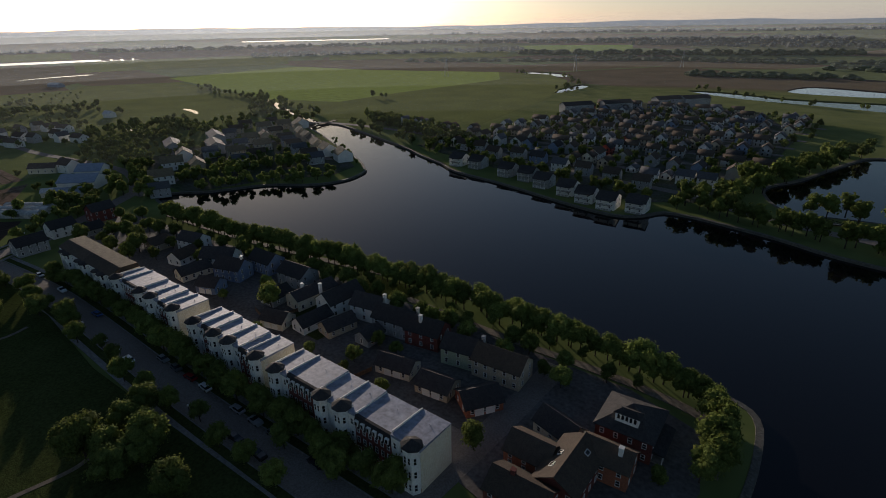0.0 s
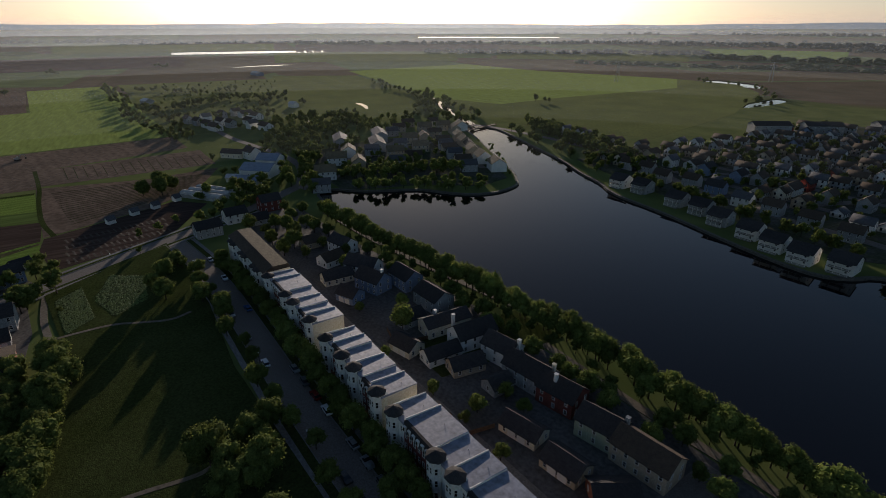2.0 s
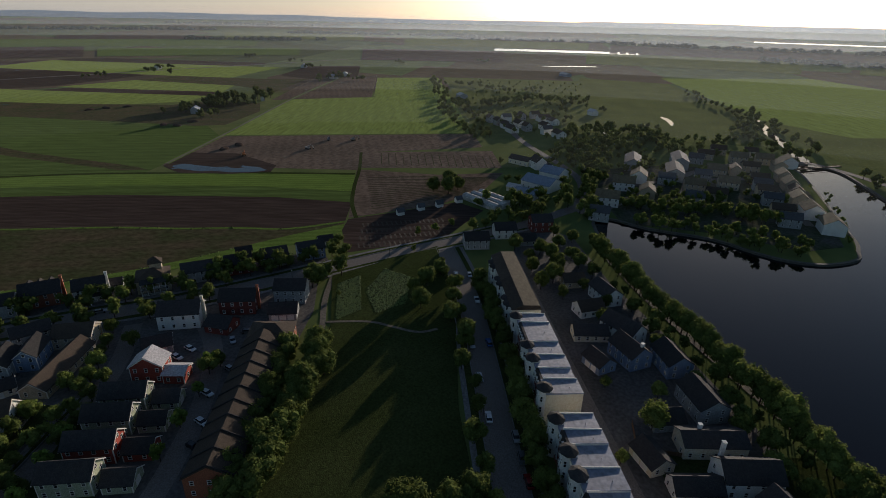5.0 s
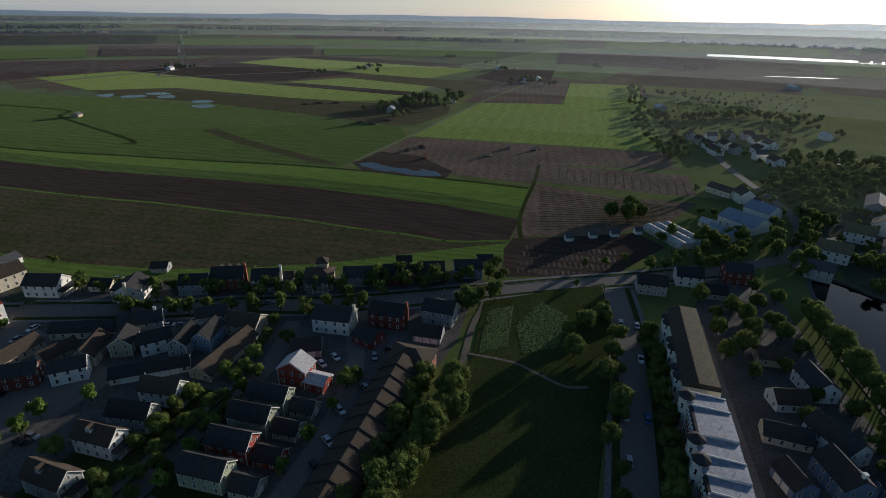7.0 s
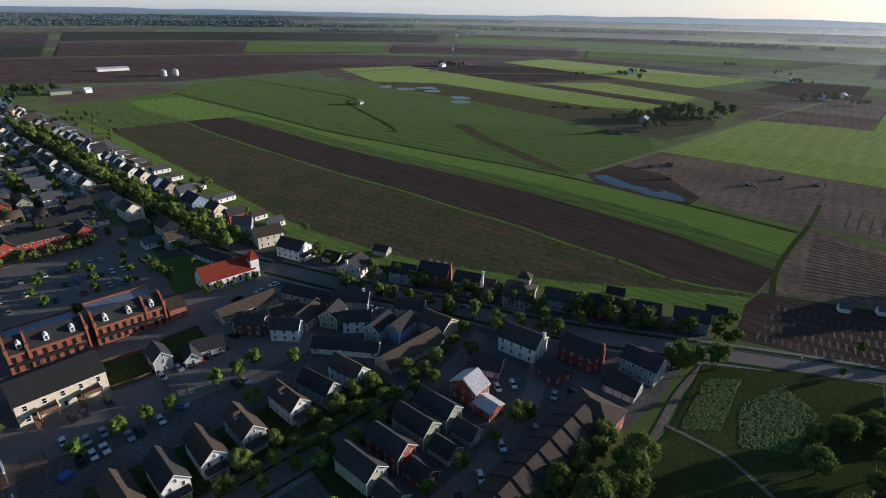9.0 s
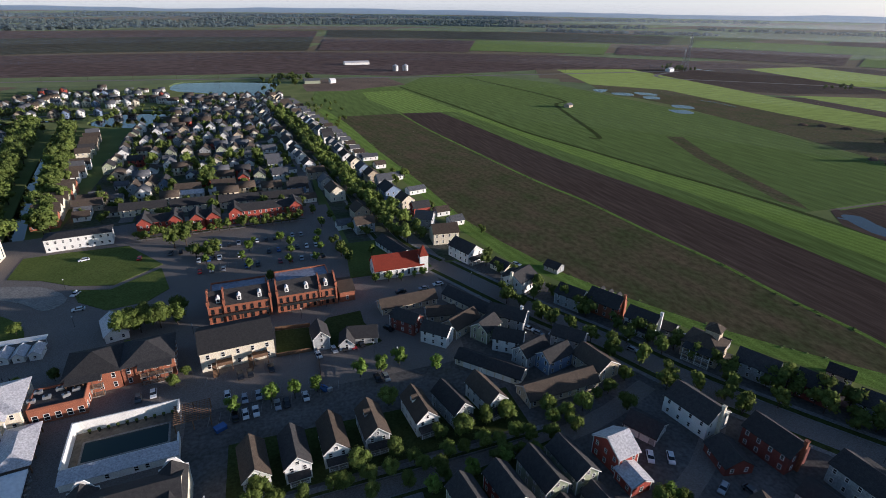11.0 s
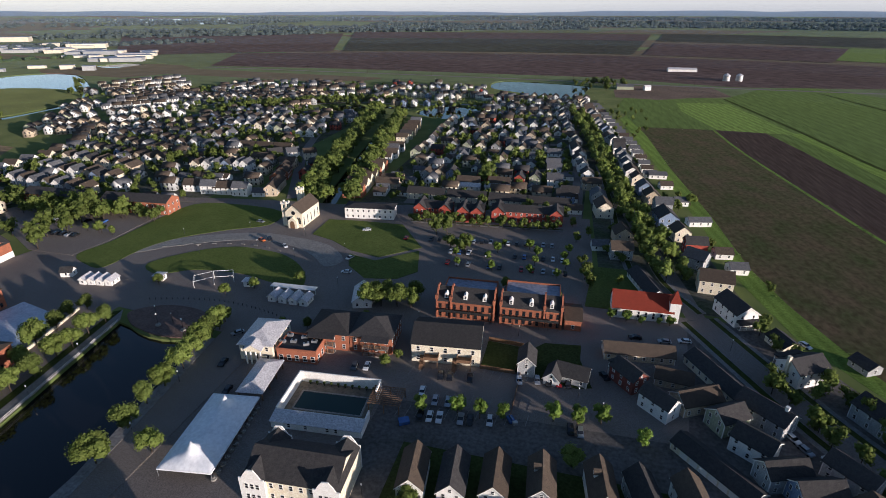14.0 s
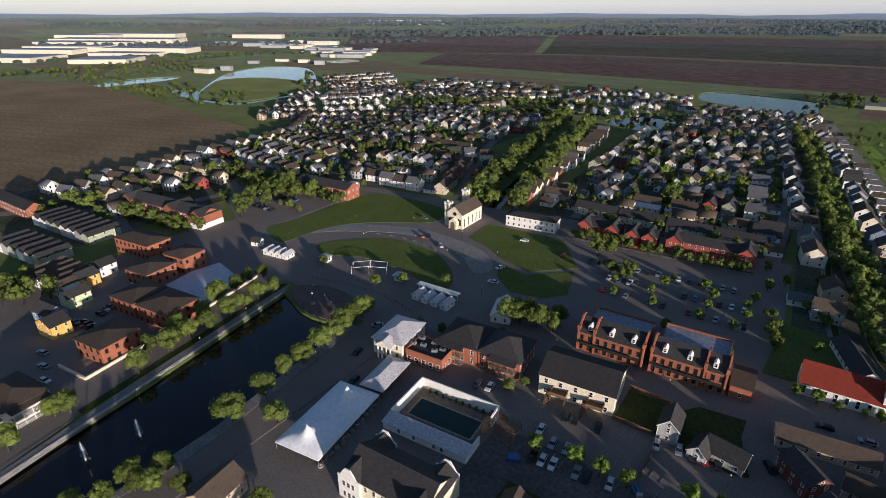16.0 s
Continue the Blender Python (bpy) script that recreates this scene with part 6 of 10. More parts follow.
        solid(bm, [(bx - 2.0, wy + 1.6), (bx - 2.0, wy - 0.4), (bx - 1.15, wy - 1.7), (bx + 1.15, wy - 1.7), (bx + 2.0, wy - 0.4), (bx + 2.0, wy + 1.6)], -0.3, bh)
        b = part("bay", bm, WHITE, h, "white canted bay tower")
        bm = bmesh.new()
        ring = [(bx + 2.55 * math.cos(radians(22.5 + 45 * i)), wy - 0.05 + 2.35 * math.sin(radians(22.5 + 45 * i))) for i in range(8)]
        solid(bm, ring, bh - 0.05, bh + 0.22)
        tip = bm.verts.new((bx, wy - 0.05, bh + (0.7 if mansard else 1.6)))
        rv = [bm.verts.new((p, q, bh + 0.224)) for p, q in ring]
        for i in range(8):
            bm.faces.new((rv[i], rv[(i + 1) % 8], tip))
        put("roof", finish("roof", bm, ROOFS["dark"]), b, label="dark eight-sided cap on the bay")
        for st in range(3):
            for off in (-0.55, 0.55):
                put("window", window_mesh(0.8, 1.9), b, pose(bx + off, wy - 1.7, 1.0 + st * eave / 3, 0, 0, 180))
            for sg in (-1, 1):
                put("window", window_mesh(0.8, 1.9), b, pose(bx + sg * 1.575, wy - 1.05, 1.0 + st * eave / 3, 0, 0, 180 + sg * 57))
    return h


TERRACE = [[(0, 8, 1), (8, 19, 0), (19, 25, -1), (25, 32, -1), (32, 43, 0), (43, 49.5, -1)],
           [(53.6, 59.8, 1), (59.8, 64.3, 0), (64.3, 70.6, -1), (70.6, 78, -1), (78, 82.7, 0), (82.7, 89, -1)],
           [(96.7, 103, 1), (103, 109, 0), (109, 115, -1), (115, 122.5, -1), (122.5, 133.5, 0), (133.5, 140, -1)]]
for k, units in enumerate(TERRACE):
    for (u0, u1, bay), rise in zip(units, (0.7, 0.0, 0.5, 0.2, 0.7, 0.2)):
        townhouse(u0, u1, 11.0 - 0.1 * k + rise, 0.9, bay, end=u0 == units[0][0])
for i in range(6):
    townhouse(144 + i * 7.9, 144 + (i + 1) * 7.9, 10.6, 0.9, 1 if i % 2 else -1, mansard=True, end=i == 0)
house(-211.4, -181.6, 118, 7, 6, 2.6, 4.4, "grey", "dark", 1, "low grey detached garage in a back yard", "garage", "garage", G2, step=3)
house(-226.6, -124.1, 118, 7, 6, 2.6, 4.4, "grey", "dark", 1, "low grey detached garage in a back yard", "garage", "garage", G2, step=3)
house(-238.2, -110.9, 118, 7, 6, 2.6, 4.4, "grey", "dark", 1, "low grey detached garage in a back yard", "garage", "garage", G2, step=3)
house(-263.3, -84.3, 118, 7, 6, 2.6, 4.4, "grey", "dark", 1, "low grey detached garage in a back yard", "garage", "garage", G2, step=3)
house(-280.7, -49.9, 118, 7, 6, 2.6, 4.4, "grey", "dark", 1, "low grey detached garage in a back yard", "garage", "garage", G2, step=3)
house(-216.7, -144.5, 118, 7, 6, 2.6, 4.4, "grey", "dark", 1, "low grey detached garage in a back yard", "garage", "garage", G2, step=3)

# ---- landmarks of the town centre ----
def block(name, x, y, ang, L, W, eave, ridge, wall, roof, label, category, hip=True, storeys=2, step=3.0, sides="nsew", wh=1.7, ww=1.1, style=None):
    h = thing(name, x, y, ang, label, category)
    bm = bmesh.new()
    if hip:
        box(bm, -L / 2, -W / 2, -0.3, L / 2, W / 2, eave)
    else:
        gable_walls(bm, L, W, eave, ridge, -0.3)
    part("wall", bm, wall, h)
    if roof is not None:
        bm = bmesh.new()
        (hip_roof if hip else gable_roof)(bm, L, W, eave, ridge)
        part("roof", bm, roof, h)
    if storeys:
        windows(h, L, W, eave, storeys, step, ww, wh, sides, style=style)
    return h


# marquee
tent = thing("marquee", -22.3, -100, 98.5, "large white event tent with two high peaks beside the canal", "tent")
bm = bmesh.new()
NX, NY, TL, TW = 40, 22, 29.0, 14.6
grid = {}
for i in range(NX + 1):
    for j in range(NY + 1):
        px_, py_ = (i / NX - 0.5) * TL, (j / NY - 0.5) * TW
        edge = min(TL / 2 - abs(px_), TW / 2 - abs(py_))
        z = 3.0 + 1.6 * (1 - math.exp(-edge / 3.0))
        for cx in (-8.6, 0.0, 9.4):
            d = math.hypot(px_ - cx, py_)
            z += (3.9 if cx else 0.6) * math.exp(-d / 1.5) * (edge > 0.01)
        grid[i, j] = bm.verts.new((px_, py_, z - (0.10 * abs(math.sin(i * math.pi / 4)) if edge < 0.01 else 0)))
for i in range(NX):
    for j in range(NY):
        bm.faces.new((grid[i, j], grid[i + 1, j], grid[i + 1, j + 1], grid[i, j + 1]))
for f in bm.faces:
    f.smooth = True
part("canopy", bm, FABRIC, tent)
for sx, sy, lx, ly in ((0, -1, TL, 0.06), (0, 1, TL, 0.06), (-1, 0, 0.06, TW), (1, 0, 0.06, TW)):
    bm = bmesh.new()
    box(bm, sx * TL / 2 - lx / 2, sy * TW / 2 - ly / 2, 2.55, sx * TL / 2 + lx / 2, sy * TW / 2 + ly / 2, 2.98)
    part("valance", bm, FABRIC, tent)
for i in range(9):
    for sy in (-1, 1):
        bm = bmesh.new()
        cyl(bm, -TL / 2 + 0.1 + i * (TL - 0.2) / 8, sy * (TW / 2 - 0.1), 0, 2.9, 0.07)
        part("tent_pole", bm, STEEL, tent)
for i in range(12):
    b = thing("wrapped_table", -31.5 + 0.24 * i * 2.4 * 0 + i * 0.36, -87.5 - i * 2.35, 0, "round table wrapped in pale cloth beside the marquee", "table", "tables by the marquee")
    bm = bmesh.new()
    cyl(bm, 0, 0, 0, 0.75, 0.75, 0.85, 10)
    cyl(bm, 0, 0, 0.75, 1.05, 0.45, 0.3, 8)
    part("cloth", bm, CONCRETE, b)

# walled pool
pool = thing("pool_court", -47.8, -121.3, 5.0, "swimming pool court inside high white walls", "pool")
for nm, a in (("wall", (-13.4, -8.6, 0, 13.4, -8.2, 4.2)), ("wall", (13.0, -8.2, 0, 13.4, 8.6, 4.2)), ("wall", (-13.4, 8.2, 0, 13.0, 8.6, 3.4)), ("wall", (-13.4, -8.2, 0, -13.0, -3.4, 4.2)), ("wall", (-13.4, 4.2, 0, -13.0, 8.2, 3.0))):
    bm = bmesh.new()
    box(bm, *a)
    part(nm, bm, WHITE, pool)
bm = bmesh.new()
box(bm, -13, -8.2, -0.2, 13, 8.2, 0.32)
part("deck", bm, PATH, pool)
bm = bmesh.new()
box(bm, -10.2, -3.6, 0.1, 10.4, 4.0, 0.34)
part("pool_water", bm, POOL, pool)
bm = bmesh.new()
for a in ((-10.8, -4.2, 10.9, -3.6), (-10.8, 4.0, 10.9, 4.6), (-10.8, -3.6, -10.2, 4.0), (10.4, -3.6, 10.9, 4.0)):
    box(bm, a[0], a[1], 0.3, a[2], a[3], 0.44)
part("coping", bm, CONCRETE, pool)
bm = bmesh.new()
extrude_x(bm, [(8.6, 0), (12.4, 0), (12.4, 2.6), (8.6, 3.3)], -13.4, 13.4)
sh = part("bathhouse", bm, WHITE, pool, "low white bathhouse")
bm = bmesh.new()
extrude_x(bm, [(8.5, 3.32), (12.9, 2.55), (12.9, 2.7), (8.5, 3.5)], -13.6, 13.6)
put("roof", finish("roof", bm, ROOFS["metal"]), sh)
for x in (-6, -3.5, 3, 8):
    put("window", window_mesh(1.1, 1.5), sh, pose(x, 12.4, 0.7))
for i in range(10):
    p = thing("planter", -37.5 - i * 2.3, -127.8 - 0.2 * i, 0, "dark potted shrub beside the pool wall", "planter", "poolside planters", 0.3)
    bm = bmesh.new()
    cyl(bm, 0, 0, 0, 0.6, 0.25, 0.35, 8)
    part("pot", bm, IRON, p)
    bm = bmesh.new()
    bmesh.ops.create_icosphere(bm, subdivisions=1, radius=0.5, matrix=Matrix.Translation((0, 0, 1.0)))
    part("shrub", bm, LEAF[1], p)
perg = thing("pergola", -64.3, -125.2, 5.0, "open timber pergola of crossed beams", "pergola")
for i in range(14):
    bm = bmesh.new()
    box(bm, -4.8 + i * 0.73, -4.2, 3.2, -4.68 + i * 0.73, 4.2, 3.4)
    part("rafter", bm, BROWNWOOD, perg)
for i in range(10):
    bm = bmesh.new()
    box(bm, -5.0, -4.0 + i * 0.88, 3.4, 5.0, -3.88 + i * 0.88, 3.52)
    part("lath", bm, BROWNWOOD, perg)
for x in (-4.6, 0, 4.6):
    for y in (-4, 4):
        bm = bmesh.new()
        box(bm, x - 0.15, y - 0.15, 0, x + 0.15, y + 0.15, 3.2)
        part("post", bm, BROWNWOOD, perg)


# cream inn with shaped gables
def shaped_gable(W, eave, ridge, x0, x1):
    bm = bmesh.new()
    s = [(-W / 2, 0), (W / 2, 0), (W / 2, eave + 0.6), (W / 2 - 0.8, eave + 0.6), (W * 0.28, eave + (ridge - eave) * 0.55 + 0.4), (W * 0.12, ridge + 0.6), (-W * 0.12, ridge + 0.6), (-W * 0.28, eave + (ridge - eave) * 0.55 + 0.4), (-W / 2 + 0.8, eave + 0.6), (-W / 2, eave + 0.6)]
    extrude_x(bm, s, x0, x1)
    return bm


inn = block("inn", -54.2, -92.5, 4.0, 23, 13, 7.0, 10.8, CREAM, ROOFS["dark"], "cream two-storey inn with a dark roof and shaped white gables", "inn", hip=False, step=2.4)
for x in (-9.4, 9.4):
    bm = bmesh.new()
    gable_walls(bm, 15.0, 6.4, 7.0, 9.6, -0.3)
    wing = part("wing", bm, CREAM, inn, "cream gabled cross wing", pose(x, 0, 0, 0, 0, 90))
    bm = bmesh.new()
    gable_roof(bm, 14.4, 6.4, 7.0, 9.6, 0.1)
    put("roof", finish("roof", bm, ROOFS["dark"]), wing)
    for e in (-7.6, 7.3):
        put("gable", finish("gable", shaped_gable(6.6, 7.0, 9.7, e, e + 0.3), WHITE), wing)
    for z in (1.0, 4.4):
        for o in (-1.4, 0, 1.4):
            put("window", window_mesh(1.1, 1.7), wing, pose(7.62, o, z, 0, 0, -90))

# temple-fronted bank
bank_house = block("bank_building", -12.9, -142.6, 98.0, 16, 11.6, 6.2, 8.8, CREAM, ROOFS["metal"], "cream classical bank with a pale metal hipped roof", "bank", step=3.4)
bm = bmesh.new()
gable_roof(bm, 4.2, 6.2, 6.0, 7.9, 0.2)
ped = part("portico", bm, ROOFS["metal"], bank_house, "", pose(8.6, 0, 0))
bm = bmesh.new()
gable_walls(bm, 3.6, 6.0, 6.0, 7.8, 5.2)
put("pediment", finish("pediment", bm, CREAM), ped)
for y in (-2.5, -0.9, 0.9, 2.5):
    bm = bmesh.new()
    cyl(bm, 1.5, y, 0, 5.2, 0.3, 0.25, 10)
    put("column", finish("column", bm, WHITE), ped)
# grey open shelter
shel = thing("shelter", -22.4, -124.2, 98.0, "open market shelter under a pale grey hipped roof", "shelter")
bm = bmesh.new()
hip_roof(bm, 16.5, 8.0, 3.2, 4.9, 0.3)
part("roof", bm, ROOFS["metal"], shel)
for x in (-7.8, -2.6, 2.6, 7.8):
    for y in (-3.7, 3.7):
        bm = bmesh.new()
        box(bm, x - 0.15, y - 0.15, 0, x + 0.15, y + 0.15, 3.2)
        part("post", bm, BROWNWOOD, shel)
# brick restaurant with roof plant
rest = block("restaurant", -27.4, -141.8, 6.0, 14.0, 10.0, 4.8, 5, BRICK, None, "low red brick restaurant with a flat black roof", "restaurant", storeys=1, step=2.6, ww=1.5, wh=2.2)
bm = bmesh.new()
box(bm, -6.7, -4.7, 4.4, 6.7, 4.7, 4.82)
part("roof", bm, ROOFS["dark"], rest)
for a in ((-7, -5, 7, -4.7), (-7, 4.7, 7, 5), (-7, -4.7, -6.7, 4.7), (6.7, -4.7, 7, 4.7)):
    bm = bmesh.new()
    box(bm, a[0], a[1], 4.8, a[2], a[3], 5.5)
    part("parapet", bm, BRICK, rest)
for i, (x, y, a) in enumerate(((-20.9, -140.5, 6), (-24.5, -141.5, 6), (-29.5, -141, 30), (-31.5, -143, 10), (-21.5, -144.5, 6), (-27, -144.6, 6))):
    u_ = thing("air_conditioner", x, y, a, "grey rooftop air-conditioning unit", "air conditioner", "roof plant", 4.84)
    bm = bmesh.new()
    box(bm, -1.0, -0.6, 0, 1.0, 0.6, 0.9)
    part("case", bm, STEEL, u_)
    bm = bmesh.new()
    cyl(bm, 0, 0, 0.9, 1.05, 0.45, n=12)
    part("fan_cowl", bm, IRON, u_)

# two hipped brick houses with galleries
for x, lab in ((-34.0, "large red brick house with a dark hipped roof and gallery"), (-49.0, "large brick corner house with a dark hipped roof")):
    b = block("brick_house", x, -155.0 - (x + 41) * -0.12, 6.0, 14.8, 15.0, 6.6, 10.2, BRICK, ROOFS["dark"], lab, "house", step=2.8, wh=1.9)
    porch(b, 14.8, 15.0, "n", 9.0, 2.4, 2, 3.1, ROOFS["dark"], 2.0 if x > -40 else -2.0, BROWNWOOD)
# cream block with decks
cream = block("shop_block", -75.3, -157.3, 6.5, 23, 16.5, 7.2, 10.6, CREAM, ROOFS["dark"], "cream two-storey block with a dark gable roof and timber decks", "building", hip=False, step=4.2, wh=1.8, ww=1.2)
for x in (-6.5, 4.5):
    bm = bmesh.new()
    box(bm, x - 2.4, 8.3, 3.3, x + 2.4, 11.6, 3.5)
    d = part("deck", bm, BROWNWOOD, cream, "brown timber deck on posts")
    for px_ in (x - 2.2, x + 2.2):
        bm = bmesh.new()
        box(bm, px_ - 0.12, 11.2, 0, px_ + 0.12, 11.45, 3.3)
        put("post", finish("post", bm, BROWNWOOD), d)
    for a in ((x - 2.4, 11.5, x + 2.4, 11.6), (x - 2.4, 8.3, x - 2.3, 11.5), (x + 2.3, 8.3, x + 2.4, 11.5)):
        bm = bmesh.new()
        box(bm, a[0], a[1], 3.5, a[2], a[3], 4.5)
        put("railing", finish("railing", bm, BROWNWOOD), d)
    bm = bmesh.new()
    n = 12
    for i in range(n):
        box(bm, x + 2.6, 9.0 + i * 0.30, 3.4 - (i + 1) * 0.28, x + 3.9, 9.32 + i * 0.30, 3.45 - i * 0.28)
    put("stairs", finish("stairs", bm, BROWNWOOD), d)


# brick shop houses on the main street
def shop_terrace(x0, x1, yf, rear, units, label):
    L = x1 - x0
    t = thing("shop_terrace", (x0 + x1) / 2, yf, 3.0, label, "terrace", "main street terraces")
    W, eave, ridge = 10.0, 7.6, 11.2
    bm = bmesh.new()
    extrude_x(bm, [(-W, -0.3), (0, -0.3), (0, eave), (-W / 2, ridge), (-W, eave)], -L / 2, L / 2)
    part("wall", bm, BRICK, t)
    bm = bmesh.new()
    s = (ridge - eave) / (W / 2)
    extrude_x(bm, [(0.35, eave - 0.35 * s), (0.35, eave - 0.35 * s + 0.2), (-W / 2, ridge + 0.25), (-W - 0.35, eave - 0.35 * s + 0.2), (-W - 0.35, eave - 0.35 * s), (-W / 2, ridge)][::-1], -L / 2 + 0.3, L / 2 - 0.3)
    bmesh.ops.recalc_face_normals(bm, faces=bm.faces)
    part("roof", bm, ROOFS["dark"], t)
    for x in [-L / 2] + [-L / 2 + u_ * L for u_ in units] + [L / 2]:
        bm = bmesh.new()
        extrude_x(bm, [(-W - 0.4, 0), (0.4, 0), (0.4, eave + 0.7), (-W / 2 + 0.9, ridge + 1.0), (-W / 2 - 0.9, ridge + 1.0), (-W - 0.4, eave + 0.7)], x - 0.3, x + 0.3)
        part("firewall", bm, BRICK, t, "stepped brick party wall")
        bm = bmesh.new()
        box(bm, x - 0.5, -0.6, eave + 0.5, x + 0.5, 0.6, eave + 2.2)
        part("chimney", bm, BRICK, t)
    n = int(L / 2.5)
    for st, h in ((0, 0.7), (1, 4.2)):
        for i in range(n):
            put("window", window_mesh(1.1, 2.1, IRON, "iron"), t, pose(-L / 2 + (i + 0.5) * L / n, 0, h))
    for i in range(3):
        x = -L / 2 + (i + 0.5) * L / 3
        d = part("dormer", dormer_block(), WHITE, t, "white gabled dormer", pose(x, -1.6, 8.2))
        put("window", window_mesh(0.9, 1.4), d, pose(0, 0.9, 0.35))
    bm = bmesh.new()
    box(bm, -L / 2 + 1, 0.05, 3.45, L / 2 - 1, 1.7, 3.6)
    b = part("balcony", bm, IRON, t, "black iron gallery along the shop front")
    bm = bmesh.new()
    box(bm, -L / 2 + 1, 1.62, 3.7, L / 2 - 1, 1.7, 4.55)
    put("railing", finish("railing", bm, IRON), b)
    for i in range(int(L / 3)):
        bm = bmesh.new()
        cyl(bm, -L / 2 + 1.2 + i * (L - 2.4) / (int(L / 3) - 1), 1.6, 0, 3.5, 0.07, n=6)
        put("post", finish("post", bm, IRON), b)
    bm = bmesh.new()
    box(bm, -L / 2 + 0.5, -rear, -0.3, L / 2 - 0.5, -W - 0.05, 6.2)
    ext = part("rear_wing", bm, BRICK, t, "flat-roofed brick rear wing")
    bm = bmesh.new()
    box(bm, -L / 2 + 0.8, -rear + 0.3, 6.15, L / 2 - 0.8, -W - 0.3, 6.3)
    put("roof", finish("roof", bm, ROOFS["membrane"]), ext)
    for a in ((-L / 2 + 0.5, -rear, L / 2 - 0.5, -rear + 0.3), (-L / 2 + 0.5, -rear + 0.3, -L / 2 + 0.8, -W), (L / 2 - 0.8, -rear + 0.3, L / 2 - 0.5, -W)):
        bm = bmesh.new()
        box(bm, a[0], a[1], 6.2, a[2], a[3], 7.0)
        put("parapet", finish("parapet", bm, BRICK), ext)
    return t


def dormer_block(w=1.5, h=1.7, d=2.6):
    bm = bmesh.new()
    a = [bm.verts.new((x, 0.9, z)) for x, z in ((-w / 2, 0), (w / 2, 0), (w / 2, h), (0, h + 0.7), (-w / 2, h))]
    b = [bm.verts.new((x, 0.9 - d, z)) for x, z in ((-w / 2, 0), (w / 2, 0), (w / 2, h), (0, h + 0.7), (-w / 2, h))]
    bm.faces.new(a)
    bm.faces.new(b[::-1])
    for i in range(5):
        bm.faces.new((a[i], a[(i + 1) % 5], b[(i + 1) % 5], b[i]))
    bmesh.ops.recalc_face_normals(bm, faces=bm.faces)
    return bm


shop_terrace(-87.5, -65.5, -178.0, 21.0, (0.75,), "two-storey red brick shop terrace with white dormers and an iron gallery")
shop_terrace(-112.5, -90.0, -179.5, 23.0, (0.28,), "red brick shop terrace with dormers, party walls and an iron gallery")
block("annex", -116.5, -186.5, 3.0, 6, 12, 4.6, 6.6, BRICK, ROOFS["brown"], "low brick annex with a brown roof", "annex", hip=False, storeys=1)

# metal-roofed cottage, kiosks, stage truss
house(-33, -182, 108, 13, 7.5, 3.0, 5.6, "white", "metal", 1, "white cottage with a pale metal roof under trees", porches=(("w", 6, 1.8, 1),))
for i in range(4):
    k = house(2.6 - i * 4.7, -174.0, 92, 6.0, 3.4, 2.4, 3.6, "white", "metal", 1, "small white market kiosk with a pale roof", "kiosk", "kiosk", "market kiosks", step=2.2, ww=0.9, wh=1.1)
can = thing("canopy", -2.5, -180.5, 3, "long flat white canopy behind the kiosks", "canopy")
bm = bmesh.new()
box(bm, -10, -1.6, 2.8, 10, 1.6, 3.0)
part("roof", bm, WHITE, can)
for x in (-9.5, -3, 3, 9.5):
    bm = bmesh.new()
    box(bm, x - 0.1, -0.1, 0, x + 0.1, 0.1, 2.8)
    part("post", bm, WHITE, can)
for x, y in ((60.5, -176), (19.5, -181.5)):
    house(x, y, 10, 4.0, 3.4, 2.6, 2.9, "white", "metal", 1, "small white booth beside the green", "booth", "booth", "booths", hip=True, step=5)
truss = thing("stage_truss", 36, -180, 35.0, "bare white steel stage frame on the square", "stage frame")
for a, b in (((-8, -3, 0), (-8, -3, 3.2)), ((-8, 3, 0), (-8, 3, 3.2)), ((8, -3, 0), (8, -3, 3.2)), ((8, 3, 0), (8, 3, 3.2)), ((0, -3, 0), (0, -3, 4)), ((0, 3, 0), (0, 3, 4)), ((-8, -3, 3.2), (0, -3, 4)), ((0, -3, 4), (8, -3, 3.2)), ((-8, 3, 3.2), (0, 3, 4)), ((0, 3, 4), (8, 3, 3.2)),
             ((-8, -3, 3.2), (-8, 3, 3.2)), ((8, -3, 3.2), (8, 3, 3.2)), ((0, -3, 4), (0, 3, 4))):
    bm = bmesh.new()
    beam(bm, a, b, 0.07)
    part("tube", bm, WHITE, truss)

# cream church with two towers
church = block("church", 34.3, -257.0, 91.0, 20.5, 9.8, 8.6, 12.8, CREAM, ROOFS["brown"], "cream church with tall windows and two square towers", "church", hip=False, storeys=1, step=3.4, wh=5.0, ww=1.1)
